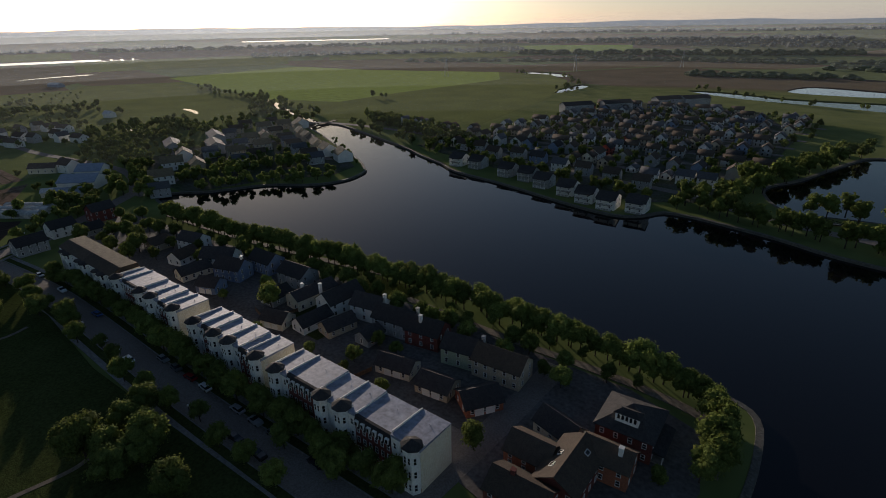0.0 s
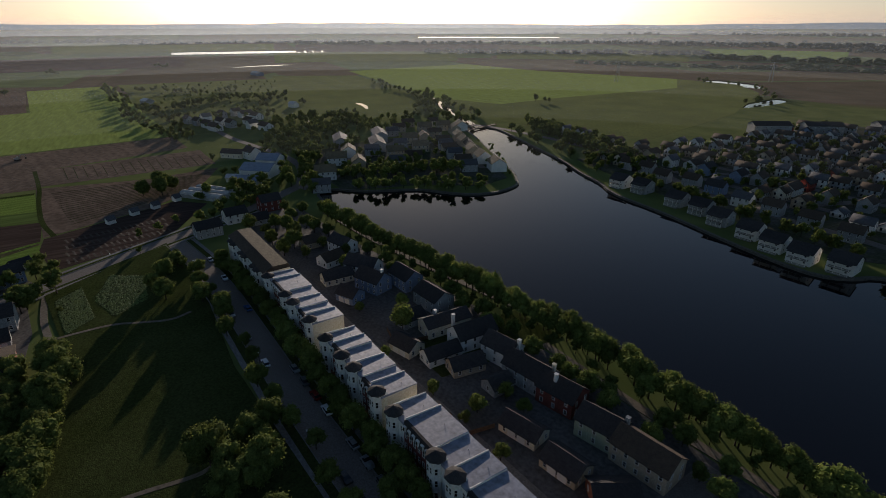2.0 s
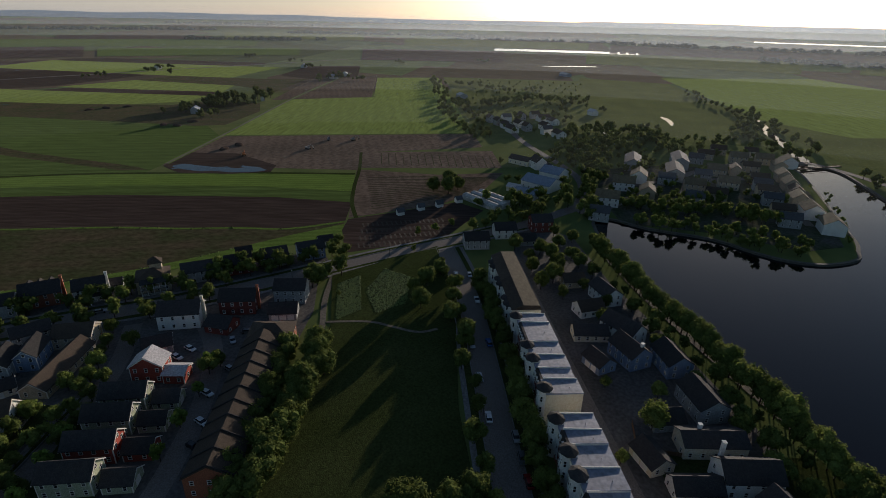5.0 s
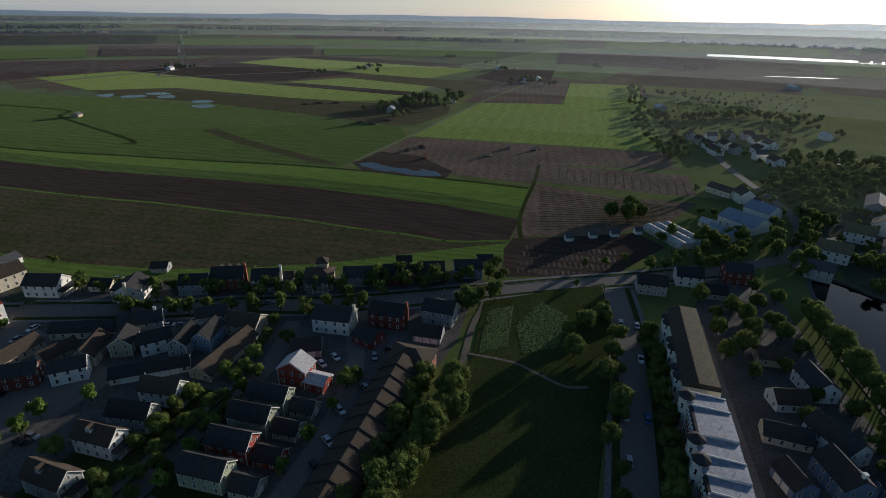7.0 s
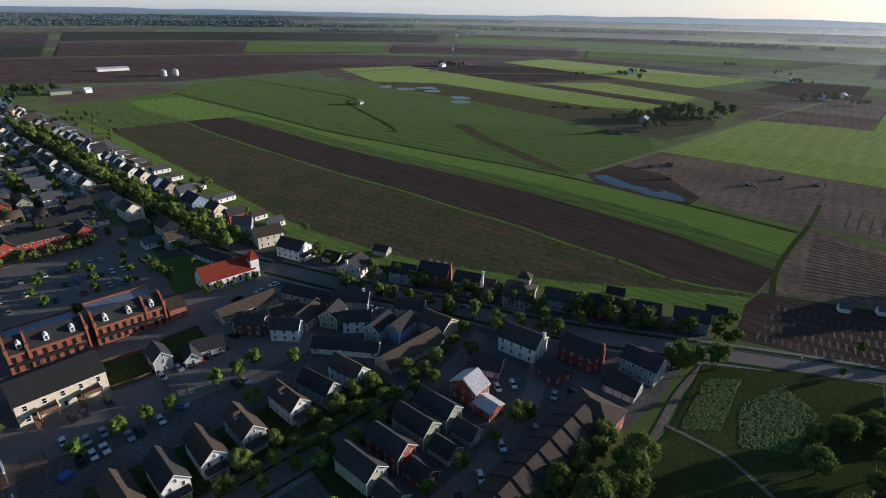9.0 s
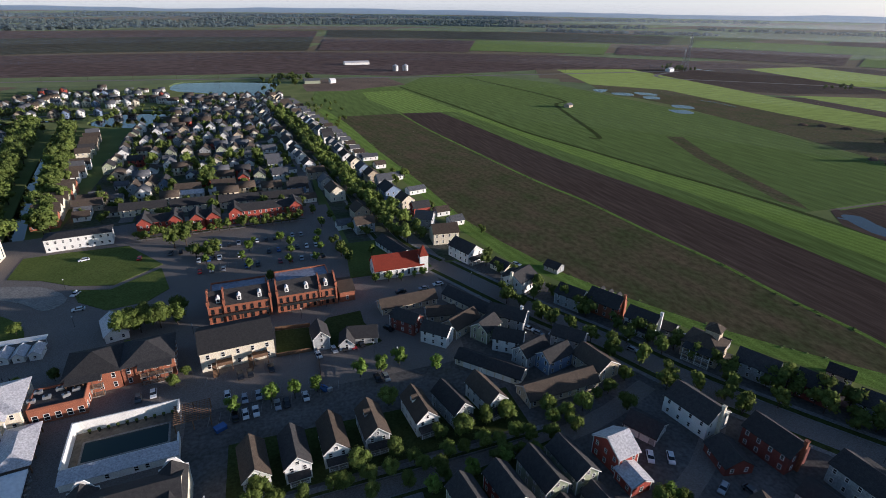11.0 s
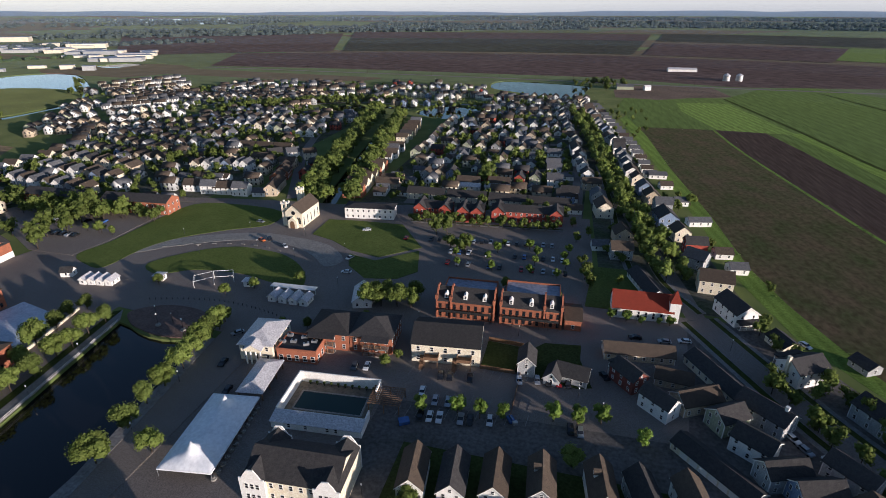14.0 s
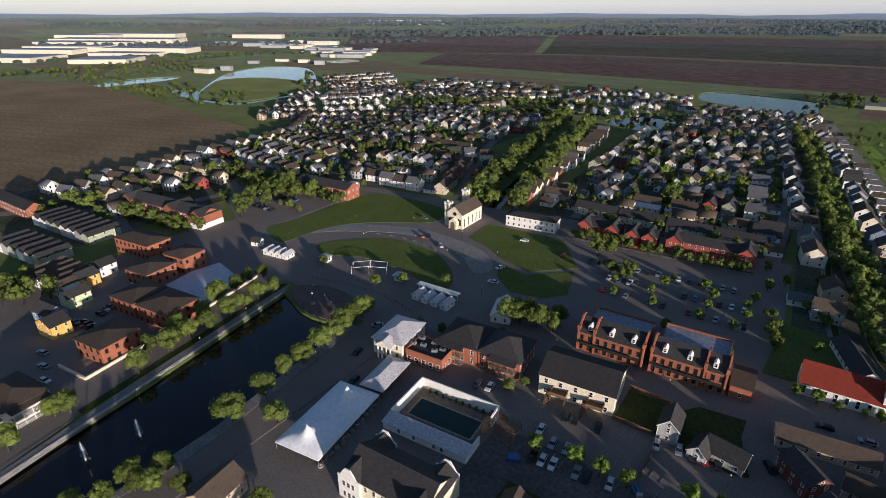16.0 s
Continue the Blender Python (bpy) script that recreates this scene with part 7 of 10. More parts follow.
for x, y, h in ((8.0, -5.6, 13.4), (-11.0, -6.4, 15.4)):
    bm = bmesh.new()
    box(bm, x - 1.6, y - 1.6, -0.3, x + 1.6, y + 1.6, h - 3.4)
    tw = part("tower", bm, CREAM, church, "square bell tower with an open belfry")
    for sx in (-1.3, 1.3):
        for sy in (-1.3, 1.3):
            bm = bmesh.new()
            box(bm, x + sx - 0.35, y + sy - 0.35, h - 3.4, x + sx + 0.35, y + sy + 0.35, h - 0.8)
            put("pier", finish("pier", bm, CREAM), tw)
    bm = bmesh.new()
    box(bm, x - 1.85, y - 1.85, h - 0.8, x + 1.85, y + 1.85, h - 0.3)
    put("cornice", finish("cornice", bm, WHITE), tw)
    for k in range(4):
        for e in (-1, 1):
            bm = bmesh.new()
            if k < 2:
                box(bm, x - 1.75 + k * 2.6, y + e * 1.65 - 0.15, h - 0.3, x - 0.9 + k * 2.6, y + e * 1.65 + 0.15, h + 0.5)
            else:
                box(bm, x + e * 1.65 - 0.15, y - 1.75 + (k - 2) * 2.6, h - 0.3, x + e * 1.65 + 0.15, y - 0.9 + (k - 2) * 2.6, h + 0.5)
            put("battlement", finish("battlement", bm, CREAM), tw)
bm = bmesh.new()
gable_walls(bm, 2.4, 5.0, 4.4, 6.4, -0.2)
part("entrance_porch", bm, CREAM, church, "", pose(11.3, 0, 0))
block("long_house", 0.0, -273.5, 8.0, 28, 10, 6.4, 7.6, WHITE, ROOFS["dark"], "long white two-storey house with a dark low roof", "house", step=3.0, wh=1.4)


# red rows facing the parking lot
def red_row(x0, x1, y, label, ends=(True, True)):
    L = abs(x1 - x0)
    r = block("rowhouse", (x0 + x1) / 2, y, 4.0, L, 10, 6.2, 8.8, SIDING["red"], ROOFS["dark"], label, "rowhouse", hip=False, step=2.9, sides="n")
    for sx, on in zip((-1, 1), ends):
        if on:
            bm = bmesh.new()
            gable_walls(bm, 12.5, 7.0, 6.4, 9.4, -0.3)
            g_ = part("wing", bm, SIDING["red"], r, "red gabled end wing", pose(sx * (L / 2 - 3.5), 0.8, 0, 0, 0, 90))
            bm = bmesh.new()
            gable_roof(bm, 12.5, 7.0, 6.4, 9.4)
            put("roof", finish("roof", bm, ROOFS["dark"]), g_)
            for z in (0.9, 4.0):
                for o in (-1.4, 1.4):
                    put("window", window_mesh(1.0, 1.5), g_, pose(6.25, o, z, 0, 0, -90))


red_row(-45.5, -24, -284.5, "red two-storey rowhouse with white trimmed gables")
red_row(-64, -49, -284.5, "red gabled rowhouse behind street trees", (True, True))
red_row(-107, -68, -290.0, "long red rowhouse with gabled ends")

bm = bmesh.new()
arch = [(-1.3, 0), (1.3, 0), (1.3, 3.0), (0.9, 3.9), (0, 4.4), (-0.9, 3.9), (-1.3, 3.0)]
extrude_x(bm, arch, 12.5, 12.6)
part("door", bm, BROWNWOOD, church, "dark arched wooden church door")
for o in (-3.4, 3.4):
    bm = bmesh.new()
    extrude_x(bm, [(o - 0.6, 2.0), (o + 0.6, 2.0), (o + 0.6, 5.0), (o, 5.8), (o - 0.6, 5.0)], 10.25, 10.35)
    part("window", bm, GLASS, church)
bm = bmesh.new()
extrude_x(bm, [(1.1 * math.cos(i * 0.5236), 8.2 + 1.1 * math.sin(i * 0.5236)) for i in range(12)], 10.25, 10.35)
part("rose_window", bm, GLASS, church)
# chapel with red roof
chap = block("chapel", -142, -200.5, 2.0, 22, 11, 4.6, 9.4, WHITE, ROOFS["red"], "white chapel with a rust-red roof and corner steeple", "chapel", hip=False, storeys=1, step=2.6, wh=2.8)
bm = bmesh.new()
box(bm, -13.2, 1.6, -0.3, -9.4, 5.4, 8.6)
st = part("tower", bm, WHITE, chap, "square white corner tower")
bm = bmesh.new()
v = [bm.verts.new(p) for p in ((-13.5, 1.3, 8.6), (-9.1, 1.3, 8.6), (-9.1, 5.7, 8.6), (-13.5, 5.7, 8.6), (-11.3, 3.5, 13.4))]
for q in ((3, 2, 1, 0), (0, 1, 4), (1, 2, 4), (2, 3, 4), (3, 0, 4)):
    bm.faces.new([v[i] for i in q])
put("spire", finish("spire", bm, ROOFS["red"]), st)
block("parish_hall", -146, -222, 108, 23, 8, 3.0, 5.4, WHITE, ROOFS["dark"], "low white hall with a dark roof behind the chapel", "hall", hip=False, storeys=1)

# ---- east side of the canal ----
E1 = "brick buildings by the canal"
for x, y, L, W, e, r, st_, lab in ((68, -81.3, 14.5, 14.5, 6.8, 8.4, 2, "two-storey red brick building with a low dark hipped roof"),
                                   (71.6, -105, 17, 14.5, 7.4, 9.2, 2, "red brick canal-side building with a low hipped roof"), (89.6, -103, 14, 15, 6.8, 8.4, 2, "red brick rear block with a dark hipped roof"),
                                   (109, -118, 14, 14.5, 6.8, 8.4, 2, "red brick building beside the paved court"), (109, -134, 13, 12, 7.8, 9.4, 2, "red brick building with arched openings by the court"),
                                   (142, -131.5, 25, 12.5, 7.6, 9.6, 2, "long red brick building with a dark hipped roof")):
    b = block("brick_building", x, y, 8.0, L, W, e, r, BRICK, ROOFS["brown"], lab, "building", step=2.9, style=IRON)
    b["group"] = E1
r = block("rowhouse", 179.5, -167.5, 6.5, 68, 13, 7.4, 10.2, BRICK, ROOFS["dark"], "long red brick rowhouse with gabled roofs and white shop base", "rowhouse", hip=False, step=3.0)
for x in (-30.5, -8, 30.0):
    bm = bmesh.new()
    gable_walls(bm, 14.5, 8.0, 7.8, 10.6, -0.3)
    g_ = part("wing", bm, BRICK, r, "", pose(x, 0.5, 0, 0, 0, 90))
    bm = bmesh.new()
    gable_roof(bm, 14.5, 8.0, 7.8, 10.6)
    put("roof", finish("roof", bm, ROOFS["dark"]), g_)
bm = bmesh.new()
box(bm, -34.6, -6.8, 0, -26.0, 8.3, 3.0)
part("shop_base", bm, WHITE, r, "white shop front at street level")
house(262, -119, 2, 46, 10, 6.2, 9.0, "brick", "dark", 2, "brick and white rowhouse with dark gables", "rowhouse", "rowhouse", sides="nw", step=4)
r2 = block("rowhouse", 135, -248, 5, 42, 12, 7.6, 10.4, BRICK, ROOFS["dark"], "red brick rowhouse beside the green", "rowhouse", hip=False, step=3.2)
block("rowhouse", 191, -245, 2, 42, 12, 7.2, 9.8, BRICK, ROOFS["dark"], "dark roofed brick rowhouse behind trees", "rowhouse", hip=False, step=3.4)
house(96, -74.5, 98, 7, 9.5, 5.4, 7.8, "yellow", "dark", 2, "ochre yellow gabled house", gable=1, step=3)
house(106, -77, 8, 11, 7, 5.6, 8.2, "blue", "dark", 2, "purple-blue house with a white porch")
house(114, -89, 98, 9, 6.5, 4.8, 6.6, "lime", "dark", 2, "pale green house with a dark roof")
house(127, -98.5, 98, 8, 7, 5.4, 7.6, "yellow", "dark", 2, "bright yellow gabled house")
house(133, -108, 98, 9, 7, 5.2, 7.2, "white", "dark", 2, "white house behind the brick block")
house(60, -50, 8, 17, 12, 6.2, 8.4, "white", "brown", 2, "white hipped-roof house with two-storey porches by the canal", hip=True, porches=(("n", 13, 2.4, 2, 2.7, ROOFS["brown"]), ("w", 10, 2.2, 2, 2.7, ROOFS["brown"])))
house(-19, -66, 98, 11, 8, 4.6, 7.4, "tan", "brown", 2, "tan gabled house near the canal")
for i in range(8):
    house(226 - i * 7.2, -122.5 - i * 0.6, 98, 17, 5.6, 5.0, 6.6, ("white", "white", "grey", "green")[i % 4], "dark", 2, "narrow pale townhouse with a dark roof in a close row", "townhouse", "townhouse", "close row of townhouses", sides="ns", step=5)
for i in range(6):
    house(202 - i * 7.2, -96.5 - i * 0.8, 98, 15, 5.6, 5.0, 6.6, ("white", "grey", "green")[i % 3], "dark", 2, "narrow grey-white townhouse with a dark roof", "townhouse", "townhouse", "close row of townhouses", sides="ns", step=5)
for i in range(5):
    house(150 - i * 5.8, -93 - i * 0.6, 98, 15, 5.2, 5.0, 6.8, ("white", "brick", "white", "grey")[i % 4], "brown", 2, "narrow townhouse with white porches", "townhouse", "townhouse", "close row of townhouses", sides="e", step=4, porches=(("e", 4.6, 1.8, 2),))


# more market kiosks and huts round the green
for i in range(4):
    house(78.2 + i * 3.9, -167.8 + i * 0.6, 98, 5.4, 3.2, 2.4, 3.6, "white", "metal", 1, "small white market kiosk with a pale roof", "kiosk", "kiosk", "market kiosks", step=2.2, ww=0.9, wh=1.1)
house(103.1, -169.0, 20, 5, 4, 2.6, 4.2, "white", "dark", 1, "small white hut beside the paved court", "hut", "hut", "", step=2.2)

# ---- further rows of houses ----
KINDS = {
    "gable_white": (10, 7.5, 5.6, 8.6, "white", "grey"), "gable_cream": (10, 7.5, 5.6, 8.4, "cream", "brown"), "gable_grey": (10, 7.5, 5.6, 8.6, "grey", "brown"),
    "gable_green": (11, 7.5, 5.4, 8.4, "green", "dark"), "gable_red": (10, 7.0, 5.4, 8.2, "red", "dark"), "gable_blue": (11, 7.5, 5.4, 8.4, "blue", "dark"),
    "gable_brick": (13, 8.5, 5.6, 8.4, "brick", "brown"), "gable_tan": (12, 8.0, 5.2, 8.0, "tan", "brown"), "low_white": (8, 6.5, 2.9, 5.0, "white", "grey"), "low_grey": (8, 6.5, 2.9, 5.0, "white", "brown"),
    "wide_cream": (13, 9.5, 6.2, 9.6, "cream", "brown"), "wide_white": (14, 9.0, 4.6, 7.6, "white", "brown"), "wide_tan": (15, 9.0, 3.6, 6.6, "tan", "brown"), "long_white": (17, 6.0, 2.8, 4.4, "white", "metal"), "long_grey": (24, 9.0, 4.2, 7.0, "cream", "dark"), "short_white": (9.5, 8.6, 5.6, 9.0, "white", "dark"), "short_blue": (10, 8.6, 5.6, 8.8, "blue", "grey"), "short_cream": (9.5, 8.4, 5.4, 8.6, "cream", "brown"), "short_tan": (10, 8.8, 5.4, 8.6, "tan", "brown"), "short_grey": (9.5, 8.4, 5.4, 8.6, "grey", "grey"), "low_slate": (12, 6.5, 2.9, 4.6, "white", "grey"), "wide_blue": (14, 10.5, 6.0, 9.6, "blue", "dark"), "wide_sand": (13, 9.5, 5.4, 8.8, "tan", "tan"), "wide_pale": (14, 11, 5.8, 9.4, "white", "tan"), "gable_slate": (11, 7.5, 5.4, 8.4, "grey", "grey"), "long_slate": (28, 12.0, 6.5, 9.5, "grey", "grey")}
PROTO = {}
row_rnd = random.Random(11)


def far_house(kind, x, y, ang, group, win="ne"):
    """A house of a common type: built once, then copied."""
    ang += row_rnd.uniform(-2, 2)
    HOUSE_SPOTS.append((x, y))
    k = (kind, win)
    if not win:
        if k not in PROTO:
            L, W, e, r_, wall, roof = KINDS[kind]
            bw, br, bg = bmesh.new(), bmesh.new(), bmesh.new()
            gable_walls(bw, L, W, e, r_, -0.3)
            gable_roof(br, L, W, e, r_)
            for sx in (-1, 1):
                for oy in (-1.7, 1.7):
                    for z in ((0.9, 3.6) if e > 4 else (0.9,)):
                        box(bg, sx * L / 2 - 0.06, oy - 0.5, z, sx * L / 2 + 0.06, oy + 0.5, z + 1.5)
            for sy in (-1, 1):
                for ox in (-3, 0, 3):
                    for z in ((0.9, 3.6) if e > 4 else (0.9,)):
                        box(bg, ox - 0.5, sy * W / 2 - 0.06, z, ox + 0.5, sy * W / 2 + 0.06, z + 1.5)
            PROTO[k] = [(*arrays(finish("wall", bw, SIDING[wall])), [SIDING[wall]]), (*arrays(finish("roof", br, ROOFS[roof])), [ROOFS[roof]]), (*arrays(finish("windows", bg, GLASS)), [GLASS])]
        return into_mass(("houses", group), PROTO[k], x, y, ang)
    if k in PROTO:
        h = copy_thing(PROTO[k], pose(x, y, 0, 0, 0, ang))
        return tagged(h, group=group)
    L, W, e, r_, wall, roof = KINDS[kind]
    n = "garage" if kind.startswith("low") or kind == "long_white" else "house"
    PROTO[k] = house(x, y, ang, L, W, e, r_, wall, roof, (2 if e > 4 else 1) if win else 0,
                     "%s %s with a %s roof in the town's rows" % ({"short": "compact " + wall, "gable": "gabled " + wall, "low": "small " + wall, "wide": "broad " + wall, "long": "long low " + wall}[kind.split("_")[0]], n, roof), n, n, group, sides=win, step=3.0, far=True)
    return PROTO[k]


MIX = ["gable_white", "gable_cream", "gable_grey", "gable_white", "gable_tan", "gable_green", "gable_white", "gable_cream", "wide_white", "gable_blue"]


def house_row(p, q, n, ang, group, kinds=MIX, win="e", jit=1.0):
    for i in range(n):
        u_ = (i + 0.5) / n
        far_house(row_rnd.choice(kinds), p[0] + (q[0] - p[0]) * u_ + row_rnd.gauss(0, jit), p[1] + (q[1] - p[1]) * u_ + row_rnd.gauss(0, jit), ang, group, win)


R1 = "south quarter houses"
for i, (x, y, k) in enumerate(((-11, -351, "gable_grey"), (-19, -358, "gable_tan"), (-27.5, -358, "gable_blue"), (-75, -357, "gable_red"), (-85, -361, "gable_green"))):
    far_house(k, x, y, 90, R1, "en")
for x, k in ((-42, "wide_tan"), (-63, "wide_white")):
    far_house(k, x, -345, 2, R1, "n")
far_house("long_white", -43, -337, 1, R1, "n")
far_house("long_white", -63, -339, 1, R1, "n")
for x, k in ((-9, "gable_grey"), (-20.5, "gable_green"), (-32, "gable_cream"), (-45, "gable_grey"), (-57, "gable_green"), (-67, "gable_cream"), (-78, "gable_tan")):
    far_house(k, x, -441, 90, R1, "en")
    far_house("low_grey" if k == "gable_grey" else "low_white", x, -428, 0, R1, "n")
house_row((4, -401), (-84, -406), 8, 90, R1, ["low_white", "gable_white", "gable_cream", "low_grey"])
for x in (-22, -48, -74, -98):
    far_house("long_grey", x, -313, 2, R1, "n")
house_row((10, -482), (-76, -492), 7, 90, R1, win="en")
house_row((6, -522), (-94, -545), 9, 90, R1, win="en")
house_row((-20, -590), (-100, -610), 8, 90, R1, win="")
house_row((-25, -640), (-110, -650), 8, 90, R1, ["gable_white", "wide_white", "gable_cream"], win="")
house_row((-30, -690), (-118, -700), 8, 90, R1, ["gable_white", "wide_white", "gable_cream"], win="")
house_row((-40, -735), (-120, -735), 6, 90, R1, ["gable_white", "wide_white", "gable_cream"], win="")
R2 = "houses along the tree avenue"
AVENUE_WEST = [(-149, -392), (-147, -420), (-142, -484), (-130, -562), (-119, -639), (-110, -700)]
AVENUE_EAST = [(-115, -395), (-112.5, -422), (-110, -453), (-105, -498), (-97, -560), (-88, -640)]
for x, y, a, k, w in ((-173.5, -228, 175, "wide_cream", "es"), (-170, -251, 150, "short_grey", "es"), (-172, -268, 8, "gable_red", "es"), (-167, -283, 100, "short_cream", "es"), (-162, -303, 98, "wide_blue", "es"), (-163, -326, 10, "short_grey", "es"),
                      (-158, -341, 97, "short_tan", "es"), (-155, -357, 97, "short_blue", "es"), (-152, -377, 97, "short_cream", "es"), (-187, -249, 10, "low_white", "ne"), (-184, -265, 8, "low_grey", "ne"), (-180, -307, 13, "low_slate", "ne"), (-175, -340, 10, "low_white", "ne"), (-170, -372, 10, "low_grey", "ne"), (-167, -396, 8, "low_slate", "ne"),
                      (-136.5, -252, 8, "gable_grey", "en"), (-138, -273, 98, "short_tan", "en"), (-129, -310, 100, "wide_cream", "en"), (-126, -333, 97, "short_grey", "en"), (-122, -358, 8, "gable_tan", "en"), (-119, -378, 97, "short_white", "en"), (-127, -260, 8, "low_white", "ne"), (-104, -376, 8, "low_slate", "ne"), (-110, -329, 8, "low_grey", "ne"), (-113, -309, 8, "low_grey", "ne")):
    far_house(k, x, y, a, R2, w)
for line, kinds in ((AVENUE_WEST, ["short_white", "short_blue", "short_cream", "short_tan", "short_grey", "gable_white", "wide_white"]), (AVENUE_EAST, ["short_grey", "short_white", "short_cream", "gable_white", "wide_white"])):
    for p, q in zip(line, line[1:]):
        n = max(1, round(math.dist(p, q) / 17.5))
        for k in range(n):
            u_ = (k + 0.5) / n
            x_, y_ = p[0] + (q[0] - p[0]) * u_ + row_rnd.gauss(0, 1.4), p[1] + (q[1] - p[1]) * u_ + row_rnd.gauss(0, 1.4)
            far_house(row_rnd.choice(kinds), x_, y_, row_rnd.choice((97, 97, 97, 7)) + row_rnd.gauss(0, 2.5), R2, "en" if line is AVENUE_EAST else "es")
        for k in range(n):
            u_ = (k + 0.3) / n
            x_, y_ = p[0] + (q[0] - p[0]) * u_, p[1] + (q[1] - p[1]) * u_
            if line is AVENUE_WEST:
                far_house(row_rnd.choice(["low_white", "low_grey", "low_white"]), x_ - 13.5, y_ - 1, 7, R2, "ne")
            elif k % 2:
                far_house(row_rnd.choice(["low_white", "low_grey"]), x_ + 12, y_ - 2, 97, R2, "ne")
house_row((-98, -350), (-92, -450), 7, 2, R2, ["low_white", "low_grey", "gable_white"], "n")
house_row((-100, -300), (-112, -340), 4, 2, R2, ["gable_blue", "gable_grey", "low_white"], "n")
R3 = "houses along the south canal"
house_row((24, -300), (31, -370), 7, 8, R3, ["gable_brick", "wide_cream", "wide_cream", "gable_brick"], "ne", 0.4)
house_row((35, -384), (37, -430), 4, 8, R3, ["wide_white", "gable_white", "wide_cream"], "ne", 0.5)
house_row((40, -445), (55, -535), 6, 8, R3, win="en")
house_row((10, -305), (9, -352), 5, 8, R3, ["low_grey", "wide_tan", "low_white"], "en")
house_row((12, -400), (20, -560), 9, 95, R3, win="en")
house_row((163, -330), (120, -341), 6, 92, R3, ["gable_cream", "gable_tan", "gable_white", "gable_green", "gable_blue"], "en")
house_row((152, -308), (120, -314), 5, 2, R3, ["low_white", "low_grey"], "n")
house_row((136, -287), (76, -291), 5, 10, R3, ["wide_white", "gable_white", "low_white"], "n")
house_row((76, -290), (94, -345), 5, 106, R3, ["gable_brick", "gable_tan"], "en")
house_row((231, -416), (194, -428), 4, 92, R3, win="en")
house_row((168, -396), (122, -402), 3, 5, R3, ["wide_tan"], "n")
house_row((128, -374), (90, -384), 3, 40, R3, win="en")
house_row((278, -488), (126, -455), 12, 95, R3, win="en")
house_row((240, -508), (138, -510), 9, 95, R3, win="en")
R4 = "east quarter houses"
house_row((263, -140), (286, -232), 8, 20, R4, ["gable_white", "gable_tan", "gable_cream", "gable_grey"], "nw")
house_row((287, -238), (292, -340), 8, 12, R4, ["gable_white", "gable_cream", "gable_tan"], "nw")
house_row((242, -152), (247, -245), 8, 15, R4, ["gable_white", "gable_cream", "gable_tan"], "nw")
house_row((294, -348), (350, -420), 8, 35, R4, win="")
for y0 in range(6):
    house_row((185 + y0 * 6, -262 - y0 * 26), (262 + y0 * 8, -272 - y0 * 28), 7, 95, R4, win="e" if y0 < 3 else "")
for y0 in range(5):
    house_row((300 - y0 * 8, -400 - y0 * 34), (225 - y0 * 4, -440 - y0 * 30), 6, 95, R4, win="")
R5 = "far estate houses"
for i in range(6):
    house_row((210 + i * 10, -690 + i * 16), (395 + i * 36, -618 - i * 2 + (i % 2) * 6), 15, 100 + i * 3, R5, ["gable_white", "gable_cream", "wide_white", "gable_tan", "gable_grey"], "", 3)
house_row((380, -400), (470, -545), 12, 120, R5, win="", jit=3)
house_row((400, -400), (500, -560), 12, 120, R5, win="", jit=3)
house_row((190, -760), (60, -800), 12, 95, R5, win="", jit=3)
house_row((200, -720), (40, -700), 12, 95, R5, win="", jit=3)
house_row((150, -640), (40, -650), 8, 95, R5, win="", jit=3)
for (x0, y0), (x1, y1), n in (((603, -687), (551, -797), 11), ((535, -623), (476, -724), 11), ((463, -572), (415, -664), 10), ((435, -514), (379, -596), 9), ((414, -467), (343, -554), 10), ((398, -420), (314, -510), 11), ((390, -384), (305, -462), 10), ((329, -386), (282, -437), 6), ((402, -688), (370, -781), 9), ((351, -649), (209, -771), 15),
                              ((301, -632), (184, -707), 12), ((155, -669), (148, -768), 8), ((100, -742), (4, -712), 8), ((570, -655), (515, -760), 11), ((500, -598), (446, -694), 10), ((450, -543), (398, -630), 9)):
    house_row((x0, y0), (x1, y1), n, row_rnd.choice((28, 118)), R5, ["gable_white", "gable_cream", "wide_white", "gable_tan", "gable_grey", "gable_white"], "", 2.5)
R6 = "north shore houses"
for x, y in ((-249, 268), (-234, 271), (-206, 268), (-190, 268), (-174, 262), (-155, 258), (-140, 253), (-126, 251), (-112, 256)):
    h = house(x, y, 8, 10, 10, 5.6, 8.4, "white" if x > -160 or x < -240 else "grey", "dark", 2, "white waterfront house with a two-storey lakeside porch", group="waterfront houses", sides="sew", step=3.2, porches=(("s", 8, 2.4, 2),))
for i, (p, q, n) in enumerate((((-290, 305), (-120, 300), 9), ((-300, 345), (-90, 350), 12), ((-310, 375), (-80, 385), 13), ((-310, 410), (-90, 430), 12), ((-312, 440), (-100, 465), 12), ((-305, 475), (-110, 500), 11), ((-300, 510), (-130, 535), 10), ((-295, 545), (-140, 575), 9), ((-285, 590), (-170, 620), 7), ((-410, 352), (-310, 358), 6))):
    house_row(p, q, n, 100 if i % 2 else 10, R6, ["gable_grey", "gable_white", "gable_blue", "gable_tan", "wide_white", "gable_grey"], "s" if i < 2 else "", 2.5)
for x, y in ((-310, 520), (-285, 560), (-255, 625), (-235, 650)):
    house(x, y, 60, 34, 14, 9, 12, "grey", "dark", 3, "large dark apartment block beyond the lake houses", "apartment_block", "apartment block", sides="s", step=4, far=True)
house_row((-118, 322), (-96, 322), 2, 8, R6, ["gable_white"], "s")
R7 = "peninsula houses"
